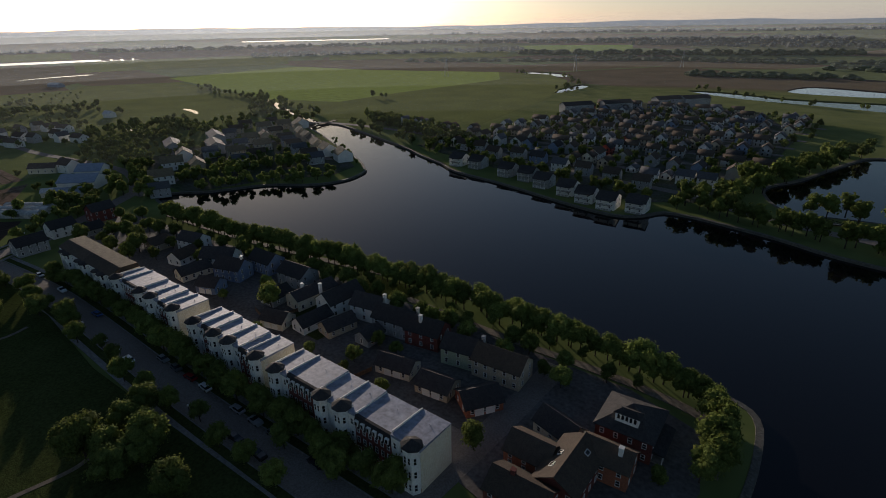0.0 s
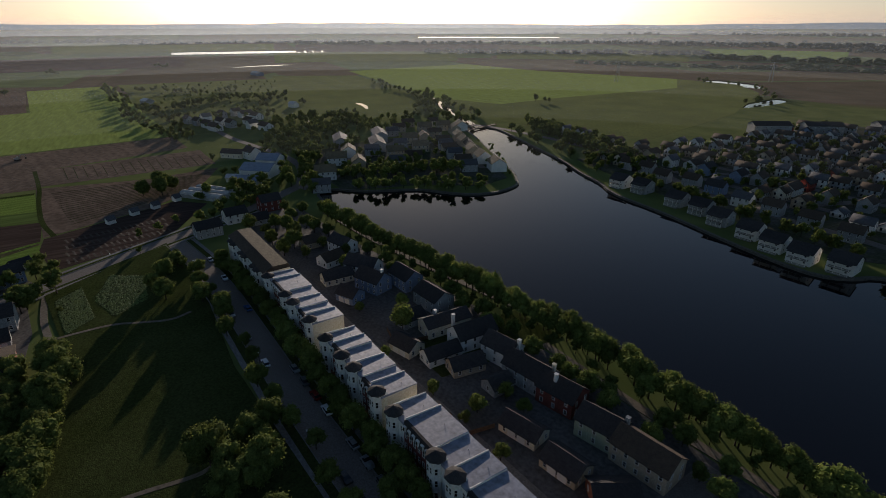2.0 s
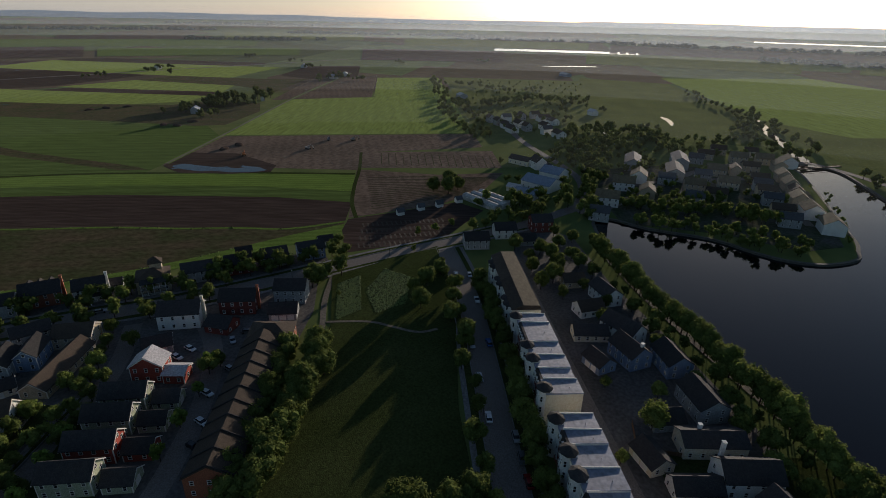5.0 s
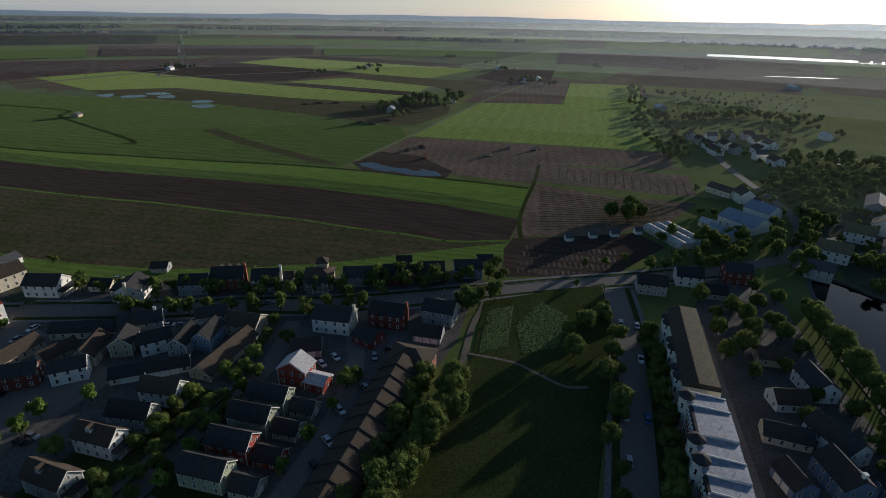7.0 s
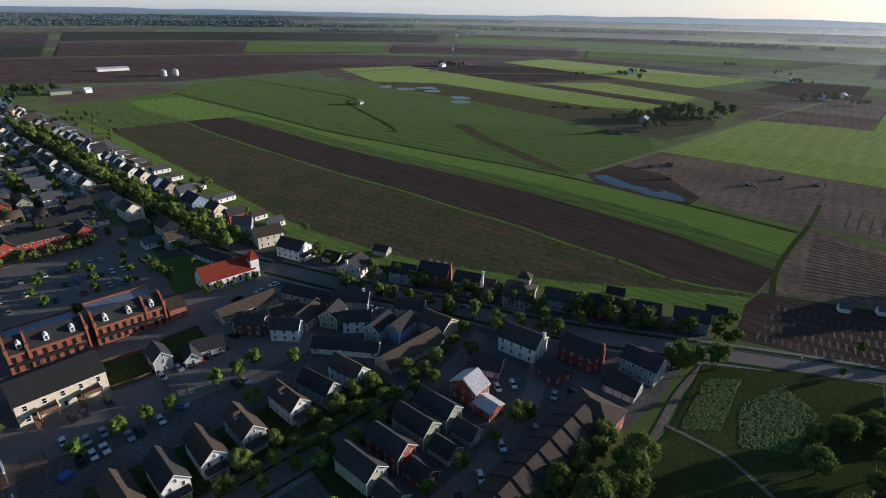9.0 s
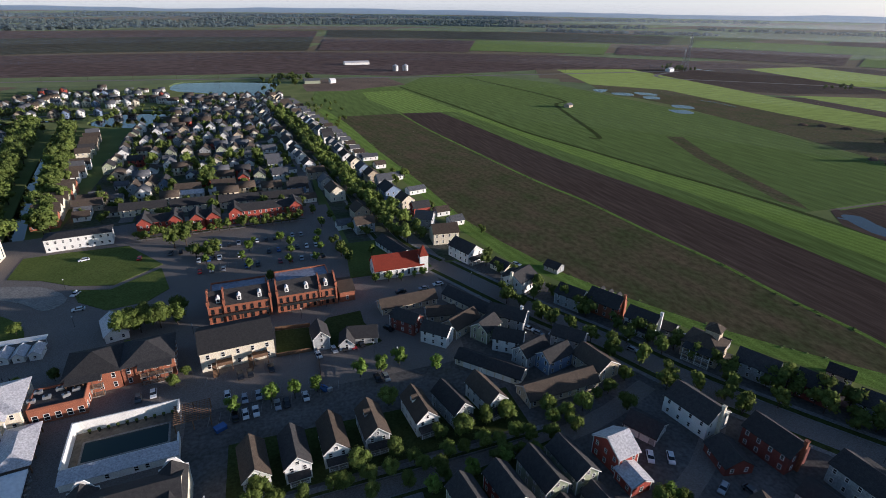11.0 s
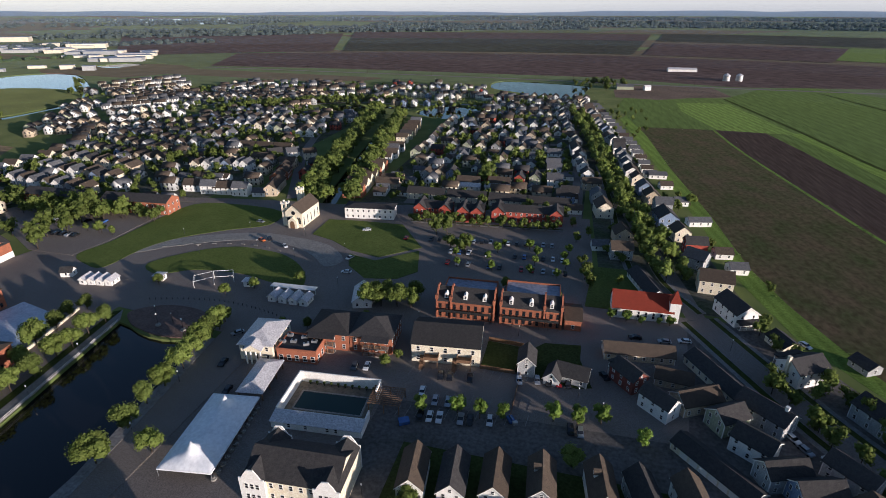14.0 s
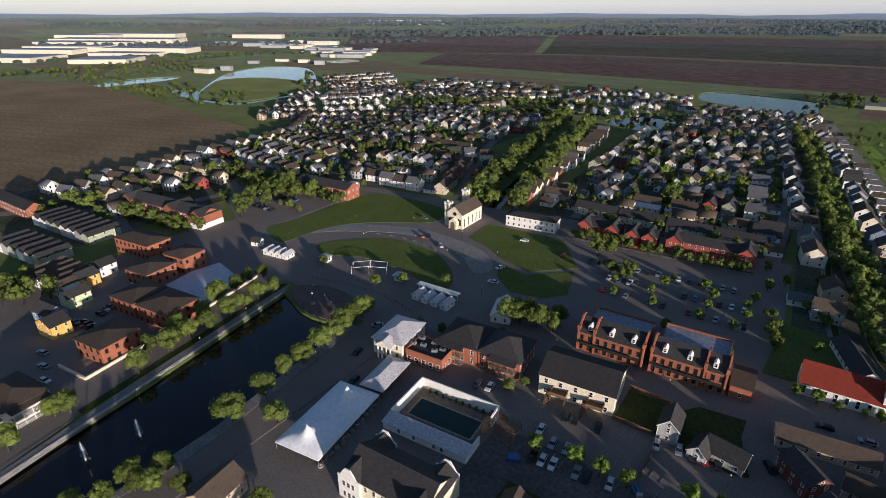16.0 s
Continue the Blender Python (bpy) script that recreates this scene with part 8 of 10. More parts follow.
for x, y, a, k in ((-479, 242, 73, "wide_sand"), (-450, 238, 73, "gable_tan"), (-476, 261, 73, "wide_sand"), (-455, 262, 163, "wide_sand"), (-500, 262, 73, "gable_cream"), (-468, 276, 163, "wide_pale"), (-416, 228, 73, "gable_tan"), (-400, 222, 73, "gable_slate"), (-386, 218, 73, "gable_tan"), (-367, 212, 73, "gable_slate"), (-346, 207, 73, "gable_tan"), (-329, 202, 73, "gable_slate"),
                   (-370, 230, 163, "wide_sand"), (-346, 224, 163, "wide_pale"), (-322, 221, 163, "wide_pale"), (-404, 243, 163, "wide_sand"), (-388, 238, 163, "gable_tan"), (-426, 250, 163, "wide_sand"), (-436, 206, 73, "wide_sand"), (-488, 219, 73, "gable_tan"), (-508, 238, 73, "gable_tan"), (-394, 174, 73, "wide_sand"), (-462, 188, 163, "long_slate"), (-427, 172, 163, "long_slate"),
                   (-412, 142, 163, "wide_pale"), (-392, 126, 73, "wide_pale"), (-358, 107, 73, "wide_pale"), (-376, 137, 163, "wide_sand"), (-375, 181, 73, "gable_tan"), (-402, 200, 73, "wide_sand"), (-365, 163, 73, "gable_slate"), (-453, 149, 163, "long_slate"), (-420, 190, 73, "gable_slate"), (-330, 96, 73, "gable_slate"), (-472, 205, 73, "gable_slate"), (-440, 222, 163, "gable_tan"), (-408, 160, 73, "gable_slate")):
    far_house(k, x, y, a, R7, "se")
R8 = "hamlet by the orchard"
for x, y in ((-635, 44), (-618, 52), (-600, 60), (-640, 62), (-610, 74), (-590, 80), (-665, 96), (-650, 104), (-630, 112), (-600, 100), (-575, 98), (-560, 108), (-655, 80), (-580, 64)):
    far_house(row_rnd.choice(["gable_grey", "gable_white", "wide_white"]), x, y, row_rnd.choice((20, 110)), R8, "e")
infill = random.Random(31)


def fill_quarter(x0, x1, y0, y1, n, ang, gap=12.0):
    """Garages, wings and back houses in the gaps of a quarter."""
    for _ in range(n):
        x, y = infill.uniform(x0, x1), infill.uniform(y0, y1)
        if all((x - a) ** 2 + (y - b) ** 2 > gap * gap for a, b in HOUSE_SPOTS):
            far_house(infill.choice(["low_white", "low_grey", "low_white", "gable_white", "gable_cream", "gable_white", "low_white", "gable_grey", "gable_red", "gable_tan"]), x, y, ang + infill.choice((0, 90, 90)), "infill", "")


fill_quarter(-100, 12, -570, -304, 260, 92, 11.5)
fill_quarter(-104, -2, -740, -575, 160, 92)
fill_quarter(122, 300, -560, -262, 420, 97)
fill_quarter(70, 130, -380, -290, 60, 97)
fill_quarter(205, 290, -240, -140, 60, 97)
fill_quarter(-310, -95, 298, 600, 260, 8)
fill_quarter(210, 420, -800, -570, 260, 120, 13)
fill_quarter(20, 190, -840, -690, 90, 95, 13)
lay_masses("houses", [k for k in list(MASSES) if k[0] == "houses"], "distant rows of small gabled houses with dark and brown roofs", "houses")

# ---- more trees ----
grove([(1.5, -84), (3.4, -97), (5.8, -106.7), (6.4, -115), (6.8, -124), (8.6, -131), (9.6, -137), (10, -143), (10.4, -148), (11.5, -153)], "round", 1.12, "canal trees", "round tree on the canal bank")
grove([(-9.7, -91), (-0.3, -55), (-0.8, -62), (1.3, -48.7), (-4, -58), (5, -44)], "round", 0.95, "canal trees", "round tree on the canal bank")
grove([(41, -42), (44, -58.5), (46, -79.5), (49.4, -93), (51.2, -100.7), (50.5, -108.2), (53.4, -118.7), (52.7, -124.5), (54.8, -133), (55.1, -141), (64.8, -121.3), (60, -112), (68, -132), (72, -140.5), (70, -147), (57, -100), (54, -88)], "round", 1.12, "canal trees", "round tree on the canal terrace")
for p, q, n in (((23, -288), (86, -575), 34), ((44, -283), (118, -602), 34), ((17, -292), (78, -572), 22), ((50, -283), (127, -600), 24), ((36, -283), (50, -320), 4)):
    tree_row([p, q], n, "round", 1.42, 1.4, "south canal trees", "tall leafy tree along the south canal")
tree_row([(-22, -271), (-60, -272.5), (-106, -277)], 19, "far", 0.72, 0.7, "terrace trees")
for x in (-37, -42.5, -48, -53.8):
    for y in (-185.5, -179.5):
        tree(x + tree_rnd.gauss(0, 0.5), y - 0.18 * (x + 45) * -1 + tree_rnd.gauss(0, 0.5), "round", 1.2, "cottage trees", "leafy tree in the grove beside the cottage")
for x, y in ((-30, -163), (-40, -168), (-12, -155), (-21, -157), (-57, -143), (-60, -148), (24, -171), (0, -190), (-88, -207), (-110, -203)):
    tree(x, y, "round", 0.62, "square trees", "small round tree on the town square")
grove([(-75, -124.5), (-85.6, -126.9), (-92.5, -126.3), (-99.2, -127.4), (-113.3, -130.5), (-120.1, -130.6), (-126.7, -133), (-137.8, -127)], "young", 1.25, "parking trees", "young tree on the parking median")
tree_row([(-122.6, -213), (-121.3, -226), (-119.6, -240)], 6, "round", 0.7, 0.6, "chapel trees")
tree_row([(-128, -193), (-155, -192)], 5, "young", 0.8, 0.8, "chapel trees")
for y in (-222, -232, -242, -250):
    for x in (-60, -78, -96, -112):
        tree(x + tree_rnd.gauss(0, 2), y, "young", 0.95, "parking lot trees", "young tree in a parking lot island")
tree_row([(-74, -86), (-152, -92)], 15, "round", 0.68, 1.2, "lane trees", "leafy tree on the lane behind the narrow houses")
grove([(-116.4, -94), (-117.3, -84), (-125.5, -85.3), (-129.6, -97.4), (-136, -96.8), (-143.8, -98.6), (-150, -98.7), (-106.6, -93.4), (-107.8, -82.8), (-98.5, -92), (-152.9, -89.5), (-159, -88), (-167, -89), (-144, -85.6), (-162.7, -97.5), (-119, -114.8),
       (-90, -90), (-82, -92), (-74, -88), (-173.6, -59.7), (-177.6, -57.9), (-135, -92), (-186.6, -92)], "round", 0.82, "lane trees", "leafy tree on the lane behind the narrow houses")
grove([(-204, -96), (-222, -89), (-218, -80), (-236, -88), (-242, -83), (-231, -79), (-242, -73), (-245, -65), (-251, -60), (-243, -45), (-259, -50), (-274, -43), (-264, -37), (-198, -118), (-208, -122), (-186, -145), (-178, -160), (-215, -112), (-226, -95), (-190, -160)], "round", 0.95, "field street trees")
grove([(200, -153), (190, -153), (177, -154), (167, -156), (157, -158), (146, -163), (246, -142), (230, -147), (197, -225), (187, -228), (177, -224), (167, -228), (158, -223), (150, -230), (142, -227), (152, -201), (135, -233), (148, -240), (160, -236), (172, -238), (184, -240), (207, -252), (182, -252), (195, -240), (129, -75), (144, -75), (136, -80), (150, -84), (126, -84)], "far", 1.05, "east trees", gap=3)
grove([(-44, -256), (-49, -258), (-55, -241), (-63, -239), (-120, -229), (-122, -217), (-121, -223)], "far", 1.1, "terrace trees", gap=3)
grove([(57.8, -171.8), (15.7, -179.2)], "round", 0.8, "square trees", "small round tree on the town square")
tree_row([(-158, -92), (-196, -104)], 6, "round", 0.7, 1.0, "lane trees")
tree_row([(-124, -82), (-165, -86)], 6, "round", 0.65, 1.0, "lane trees")
for x, y in ((-163, -58), (-150, -57), (-138, -56), (-176, -60), (-122, -80), (-133, -82), (-143, -84), (-118, -66)):
    tree(x, y, "young", 1.2, "yard trees")
tree_row([(-181, -196), (-194, -166), (-206, -140), (-220, -114), (-236, -86), (-252, -60)], 21, "round", 0.95, 1.4, "field street trees", "round street tree before the houses facing the fields")
tree_row([(-176, -168), (-194, -130), (-206, -104), (-224, -76)], 12, "round", 0.9, 1.2, "field street trees")
tree_row([(-240, -88), (-262, -46), (-270, -40)], 7, "round", 1.05, 2.0, "field street trees")
tree_row([(-232, -46), (-240, -42), (-246, -34)], 4, "round", 1.2, 1.0, "field street trees")
tree_row([(-154, -226), (-151, -241), (-147, -271), (-140.5, -318), (-133.5, -371), (-124.5, -444), (-115.5, -526), (-98, -643)], 62, "far", 1.1, 1.0, "tree avenue", "leafy tree in the avenue between the houses")
tree_row([(-163, -229), (-160, -250), (-156.5, -274), (-149, -308), (-141.5, -371), (-132.5, -444), (-124.5, -526), (-108, -643)], 50, "far", 1.0, 1.2, "tree avenue", "leafy tree in the avenue between the houses")
tree(-181, -340, "round", 1.0, "", "lone round tree on the field edge")
for x, y in ((-52, -352), (-51, -358), (-53, -364), (-51, -371), (-52, -378), (-53, -386), (-36, -410), (-10, -415), (-66, -412), (-84, -404)):
    tree(x, y, "far", 1.25, "garden trees")
for i in range(70):
    tree(tree_rnd.uniform(-110, 20), tree_rnd.choice((-300, -325, -375, -398, -418, -468, -505, -560, -575, -625)) + tree_rnd.gauss(0, 3), "far", 0.7, "garden trees")
tree_row([(303, -550), (276, -576), (234, -614), (187, -647), (145, -657)], 42, "far", 1.0, 1.5, "east quarter trees")
tree_row([(64, -596), (54, -636), (26, -648), (-8, -652)], 14, "far", 0.9, 2, "pond trees")
tree_row([(1088, -358), (1100, -413), (1109, -508), (1099, -632), (1167, -811), (1189, -978)], 95, "far", 1.15, 9, "east trees")
tree_row([(780, -404), (691, -403), (600, -408)], 12, "far", 0.9, 6, "east trees")
tree_row([(571, -603), (620, -660), (684, -721)], 12, "far", 0.9, 4, "east trees")
tree_row([(172, -358), (130, -362), (92, -356)], 14, "far", 0.85, 3, "east quarter trees")
tree_row([(185, -372), (110, -366)], 10, "far", 0.8, 3, "east quarter trees")
tree_row([(240, -440), (130, -430)], 13, "far", 0.8, 2, "east quarter trees")
tree_row([(260, -530), (120, -535)], 13, "far", 0.8, 3, "east quarter trees")
for i in range(85):
    tree(tree_rnd.uniform(175, 300), tree_rnd.uniform(-430, -255), "far", tree_rnd.uniform(0.55, 0.95), "east quarter trees")
for i in range(50):
    tree(tree_rnd.uniform(130, 320), tree_rnd.uniform(-560, -440), "far", tree_rnd.uniform(0.5, 0.85), "east quarter trees")
tree_row([(100, -560), (180, -580), (300, -560), (360, -520)], 30, "far", 0.9, 4, "east quarter trees")
tree_row([(110, -610), (200, -625), (330, -590)], 26, "far", 0.9, 4, "east quarter trees")
tree_row([(110, -236), (130, -236), (160, -238)], 11, "round", 0.95, 2.2, "brick row trees", "leafy tree before the brick row")
tree_row([(165, -232), (200, -232)], 8, "round", 0.9, 2.0, "brick row trees")
tree_row([(212, -146), (180, -152), (146, -157)], 13, "round", 0.78, 1.0, "brick row trees", "leafy street tree before the brick row")
tree_row([(120, -210), (140, -215)], 4, "round", 0.8, 1.5, "brick row trees")
for x, y in ((140, -75), (145, -80), (136, -70), (150, -74), (128, -62), (118, -55), (243, -130), (236, -122), (250, -140), (232, -140), (255, -128)):
    tree(x, y, "round", 0.95, "east trees")
for x, y in ((3, -56), (8, -44), (0, -40), (-10, -62), (-30, -70), (-36, -64), (46, -55), (52, -40)):
    tree(x, y, "round", 0.8, "canal trees")
# north shore, peninsula, causeway
tree_row([(-440, 318), (-375, 304), (-320, 293), (-275, 283)], 22, "far", 0.85, 4, "north shore trees")
tree_row([(-420, 335), (-350, 322), (-270, 305)], 20, "far", 0.85, 5, "north shore trees")
tree_row([(-100, 275), (-82, 275), (-48, 272), (-20, 268), (30, 264)], 30, "far", 1.25, 3, "north shore trees")
tree_row([(-98, 285), (-80, 300), (-82, 340), (-72, 380), (-58, 445), (-46, 480)], 44, "far", 1.3, 4, "pond trees")
tree_row([(-50, 298), (-10, 305), (25, 310), (75, 350)], 22, "far", 1.25, 4, "pond trees")
for i in range(150):
    tree(tree_rnd.uniform(-315, -85), tree_rnd.uniform(300, 600), "far", tree_rnd.uniform(0.45, 0.8), "north quarter trees")
tree_row([(-322, 112), (-310, 150), (-292, 170), (-284, 190)], 20, "far", 0.75, 1.5, "peninsula trees")
tree_row([(-330, 120), (-322, 150), (-305, 172), (-296, 200)], 16, "far", 0.75, 2.5, "peninsula trees")
tree_row([(-300, 222), (-345, 240), (-410, 262)], 10, "far", 0.45, 2, "peninsula trees")
for i in range(60):
    tree(tree_rnd.uniform(-450, -330), tree_rnd.uniform(105, 225), "far", tree_rnd.uniform(0.45, 0.75), "peninsula trees")
tree_row([(-470, 250), (-540, 265), (-640, 330), (-760, 380)], 26, "far", 0.9, 8, "creek trees")
tree_row([(-480, 240), (-520, 225), (-560, 250)], 10, "far", 0.9, 6, "creek trees")
for i in range(50):
    tree(tree_rnd.uniform(-520, -430), tree_rnd.uniform(90, 180), "far", tree_rnd.uniform(0.6, 0.9), "wood")
# orchard rows and hedges
for i in range(9):
    tree_row([(-720 - i * 40, 20 + i * 1), (-690 - i * 42, 60 + i * 18), (-680 - i * 40, 120 + i * 12)], 11, "far", 0.5, 3, "orchard trees", "small orchard tree in a row")
tree_row([(-560, 40), (-640, 28), (-740, 10), (-800, 0)], 20, "far", 0.8, 4, "hedge trees")
tree_row([(-640, 130), (-700, 120), (-780, 150), (-720, 200)], 22, "far", 0.8, 6, "hedge trees")
tree_row([(-545, 98), (-535, 140), (-532, 185)], 16, "far", 0.5, 2, "hedge trees")
for cx, cy, n in ((-690, -280, 9), (-660, -300, 8), (-620, -270, 5), (-700, -250, 4), (-1040, -210, 8), (-1010, -180, 5), (-1090, -230, 5), (-1130, -590, 7), (-960, -620, 5), (-900, -910, 10), (-930, -960, 8), (-135, -920, 14), (-118, -905, 9), (-122, -850, 6), (-158, -888, 4), (-1250, -330, 8), (-560, 470, 3), (-1500, -560, 9), (-1400, -150, 7), (-1500, 60, 8), (700, -480, 6), (560, -470, 6), (650, -420, 8)):
    for i in range(n):
        tree(cx + tree_rnd.gauss(0, 14), cy + tree_rnd.gauss(0, 9), "far", tree_rnd.uniform(0.7, 1.25), "farm trees", "tree sheltering a farmstead")
for x, y in ((-172, -325), (-180, -275), (-196, -232)):
    tree(x, y, "far", 0.6, "", "lone tree on the grass strip")


scatter = random.Random(77)
grove([(-735, -294), (-733, -304), (-736, -284), (-780, -266), (-741, -247), (-695, -296), (-734, -272), (-1013, -246), (-963, -234), (-1022, -230), (-1046, -217), (-1045, -564), (-1062, -588), (-1027, -524), (-1384, -405), (-1366, -382), (-1356, -407), (-2258, -667), (-2262, -623), (-2153, -1055), (-2282, -1086), (-2195, -985)], "far", 1.3, "farm trees", gap=2)
tree_row([(-258, 286), (-190, 284), (-115, 270)], 30, "far", 0.8, 2.5, "north shore trees")
tree_row([(-300, 800), (-200, 745), (-60, 708), (20, 712)], 16, "far", 0.9, 8, "pond trees")
tree_row([(-690, 900), (-640, 870), (-540, 870), (-470, 800), (-420, 660)], 18, "far", 0.9, 10, "pond trees")
grove([(scatter.uniform(-480, -330), scatter.uniform(40, 115)) for _ in range(28)] + [(scatter.uniform(-680, -540), scatter.uniform(30, 125)) for _ in range(30)], "far", 0.75, "farm trees", gap=7)
for x0, x1, y0, y1, n in ((120, 300, -560, -245, 330), (185, 290, -250, -140, 30), (-112, 12, -640, -300, 150), (-180, -100, -690, -215, 90), (-315, -90, 295, 620, 160), (-455, -325, 100, 235, 60), (200, 560, -700, -560, 110), (40, 200, -820, -620, 60)):
    grove([(scatter.uniform(x0, x1), scatter.uniform(y0, y1)) for _ in range(n)], "far", 0.62, "quarter trees", gap=6)


grove([(221, -233), (208, -232), (186, -225), (196, -239), (172, -227), (162, -227), (154, -230), (145, -230), (147, -238), (162, -242), (177, -240), (136, -238), (129, -240), (143, -188), (156, -206), (145, -207), (172, -198), (200, -225), (190, -234), (168, -236), (180, -230), (214, -238), (226, -226), (152, -222)], "far", 1.3, "east trees", gap=3)
for x0, x1, y0, y1, n in ((122, 300, -560, -262, 420), (-108, 14, -570, -304, 200), (-108, 0, -740, -575, 70), (200, 300, -245, -138, 40), (-312, -92, 298, 610, 200), (480, 1060, -470, -400, 60), (900, 1080, -700, -420, 120), (210, 420, -800, -570, 90)):
    for _ in range(n):
        x, y = scatter.uniform(x0, x1), scatter.uniform(y0, y1)
        if all((x - a) ** 2 + (y - b) ** 2 > 42 for a, b in HOUSE_SPOTS):
            grove([(x, y)], "far", scatter.uniform(0.55, 1.0), "quarter trees", gap=4)
for line in ([(20, -290), (82, -572)], [(47, -283), (122, -600)]):
    tree_row(line, 40, "far", 1.3, 1.8, "south canal trees", "tall leafy tree along the south canal")
tree_row([(290, -545), (262, -590), (225, -622), (165, -652), (110, -662)], 46, "far", 1.15, 3, "east quarter trees")
for line, n, sz, jit in (([(-734, 0), (-760, 40), (-777, 71), (-808, 105), (-803, 146), (-811, 180)], 60, 0.95, 9), ([(-990, -40), (-981, 11), (-908, 81), (-925, 138)], 34, 0.8, 9), ([(-1062, -48), (-837, -21), (-680, 0), (-586, 15), (-526, 30)], 60, 0.85, 5),
                         ([(-593, 119), (-598, 155), (-600, 214)], 26, 0.95, 4), ([(-480, 292), (-535, 328), (-610, 345), (-694, 372)], 24, 0.95, 7), ([(-506, 296), (-560, 302), (-640, 318), (-700, 350)], 22, 0.95, 6), ([(-700, 355), (-760, 361), (-823, 353), (-941, 375)], 26, 0.8, 6),
                         ([(-345, 22), (-356, 59), (-392, 97), (-433, 115), (-520, 118)], 32, 0.95, 4), ([(-352, 81), (-331, 96)], 7, 1.0, 3), ([(-461, 350), (-425, 345), (-368, 332), (-329, 326), (-296, 320), (-275, 312)], 60, 1.0, 5), ([(-471, 365), (-412, 357), (-333, 342), (-300, 336)], 40, 0.9, 4),
                         ([(-352, 119), (-343, 132), (-343, 166), (-333, 187), (-331, 200)], 26, 0.95, 3), ([(-369, 184), (-364, 166), (-361, 146)], 10, 0.9, 3)):
    tree_row(line, n, "far", sz, jit, "creek trees", "leafy tree along the creek and hedges")
grove([(scatter.uniform(-600, -500), scatter.uniform(115, 215)) for _ in range(170)], "far", 0.9, "creek trees", gap=5.5)
grove([(-707, -283), (-713, -274), (-700, -292), (-722, -266), (-718, -288), (-730, -280), (-762, -256), (-766, -248), (-756, -262), (-690, -300), (-684, -290)], "far", 1.5, "farm trees", gap=4)
lay_masses("trees", [k for k in list(MASSES) if k[0] == "trees"], "many leafy green trees standing among houses and along banks", "trees")


def wood(x0, y0, x1, y1, width, n, h, seed, m):
    """A far belt of woodland: many ragged crowns in one mass."""
    rnd = random.Random(seed)
    vs, fs = [], []
    for i in range(n):
        u_, o = rnd.random(), rnd.uniform(-0.5, 0.5) * width
        dx, dy = x1 - x0, y1 - y0
        l = math.hypot(dx, dy)
        x, y = x0 + dx * u_ - dy / l * o, y0 + dy * u_ + dx / l * o
        z = land_height(x, y) - 1
        r_, hh = rnd.uniform(6, 13), h * rnd.uniform(0.6, 1.15)
        b = len(vs)
        k = 7
        for ring, (rr, zz) in enumerate(((0.9, 0.0), (1.05, 0.45), (0.7, 0.8))):
            for j in range(k):
                a = 6.283 * j / k + ring
                q = r_ * rr * rnd.uniform(0.8, 1.2)
                vs.append((x + q * math.cos(a), y + q * math.sin(a), z + hh * zz * rnd.uniform(0.9, 1.1)))
        vs.append((x, y, z + hh))
        for ring in range(2):
            for j in range(k):
                j2 = (j + 1) % k
                fs.append((b + ring * k + j, b + ring * k + j2, b + ring * k + k + j2, b + ring * k + k + j))
        for j in range(k):
            fs.append((b + 2 * k + j, b + 2 * k + (j + 1) % k, b + 3 * k))
    me = bpy.data.meshes.new("woods")
    me.from_pydata(vs, [], fs)
    me.materials.append(m)
    tagged(new("woods", me), "distant belt of dark woodland between the fields", "woods", "", "stuff")


wr = random.Random(21)
for i, (az, r_, l, w, n) in enumerate(((100, 1500, 1100, 120, 260), (112, 1750, 900, 90, 200), (125, 1500, 700, 60, 120), (95, 2200, 1600, 300, 420), (118, 2500, 1700, 300, 420), (140, 1900, 900, 60, 140), (152, 2400, 1200, 80, 160), (170, 2600, 1000, 60, 120),
                                        (188, 2800, 900, 60, 110), (200, 2300, 500, 40, 60), (215, 3000, 1200, 80, 140), (232, 2600, 700, 60, 90), (245, 3000, 1500, 160, 260), (258, 3300, 1800, 300, 420), (272, 3000, 1900, 320, 460), (285, 2700, 1600, 260, 380),
                                        (297, 2500, 1500, 200, 300), (310, 2300, 1300, 160, 240), (322, 1900, 1200, 110, 220), (332, 1500, 900, 70, 160), (85, 1300, 700, 140, 160), (75, 1700, 900, 200, 200), (104, 1100, 260, 60, 60), (262, 3900, 3000, 300, 460), (282, 3800, 3000, 300, 460), (240, 3900, 2600, 260, 380), (110, 3500, 3000, 300, 460), (132, 3600, 2600, 260, 380), (160, 3600, 2400, 160, 260), (190, 3700, 2400, 160, 240), (300, 3600, 2600, 300, 420), (318, 3200, 2400, 260, 360))):
    a = radians(az)
    cx, cy = r_ * math.cos(a), r_ * math.sin(a)
    tx, ty = -math.sin(a) * l / 2, math.cos(a) * l / 2
    # belts beyond 1800 m take the haze-tinted colour
    wood(cx - tx, cy - ty, cx + tx, cy + ty, w, n, 14 if r_ > 1600 else 9, i, FAR_WOOD_HAZED if r_ > 1800 else NEAR_WOOD)

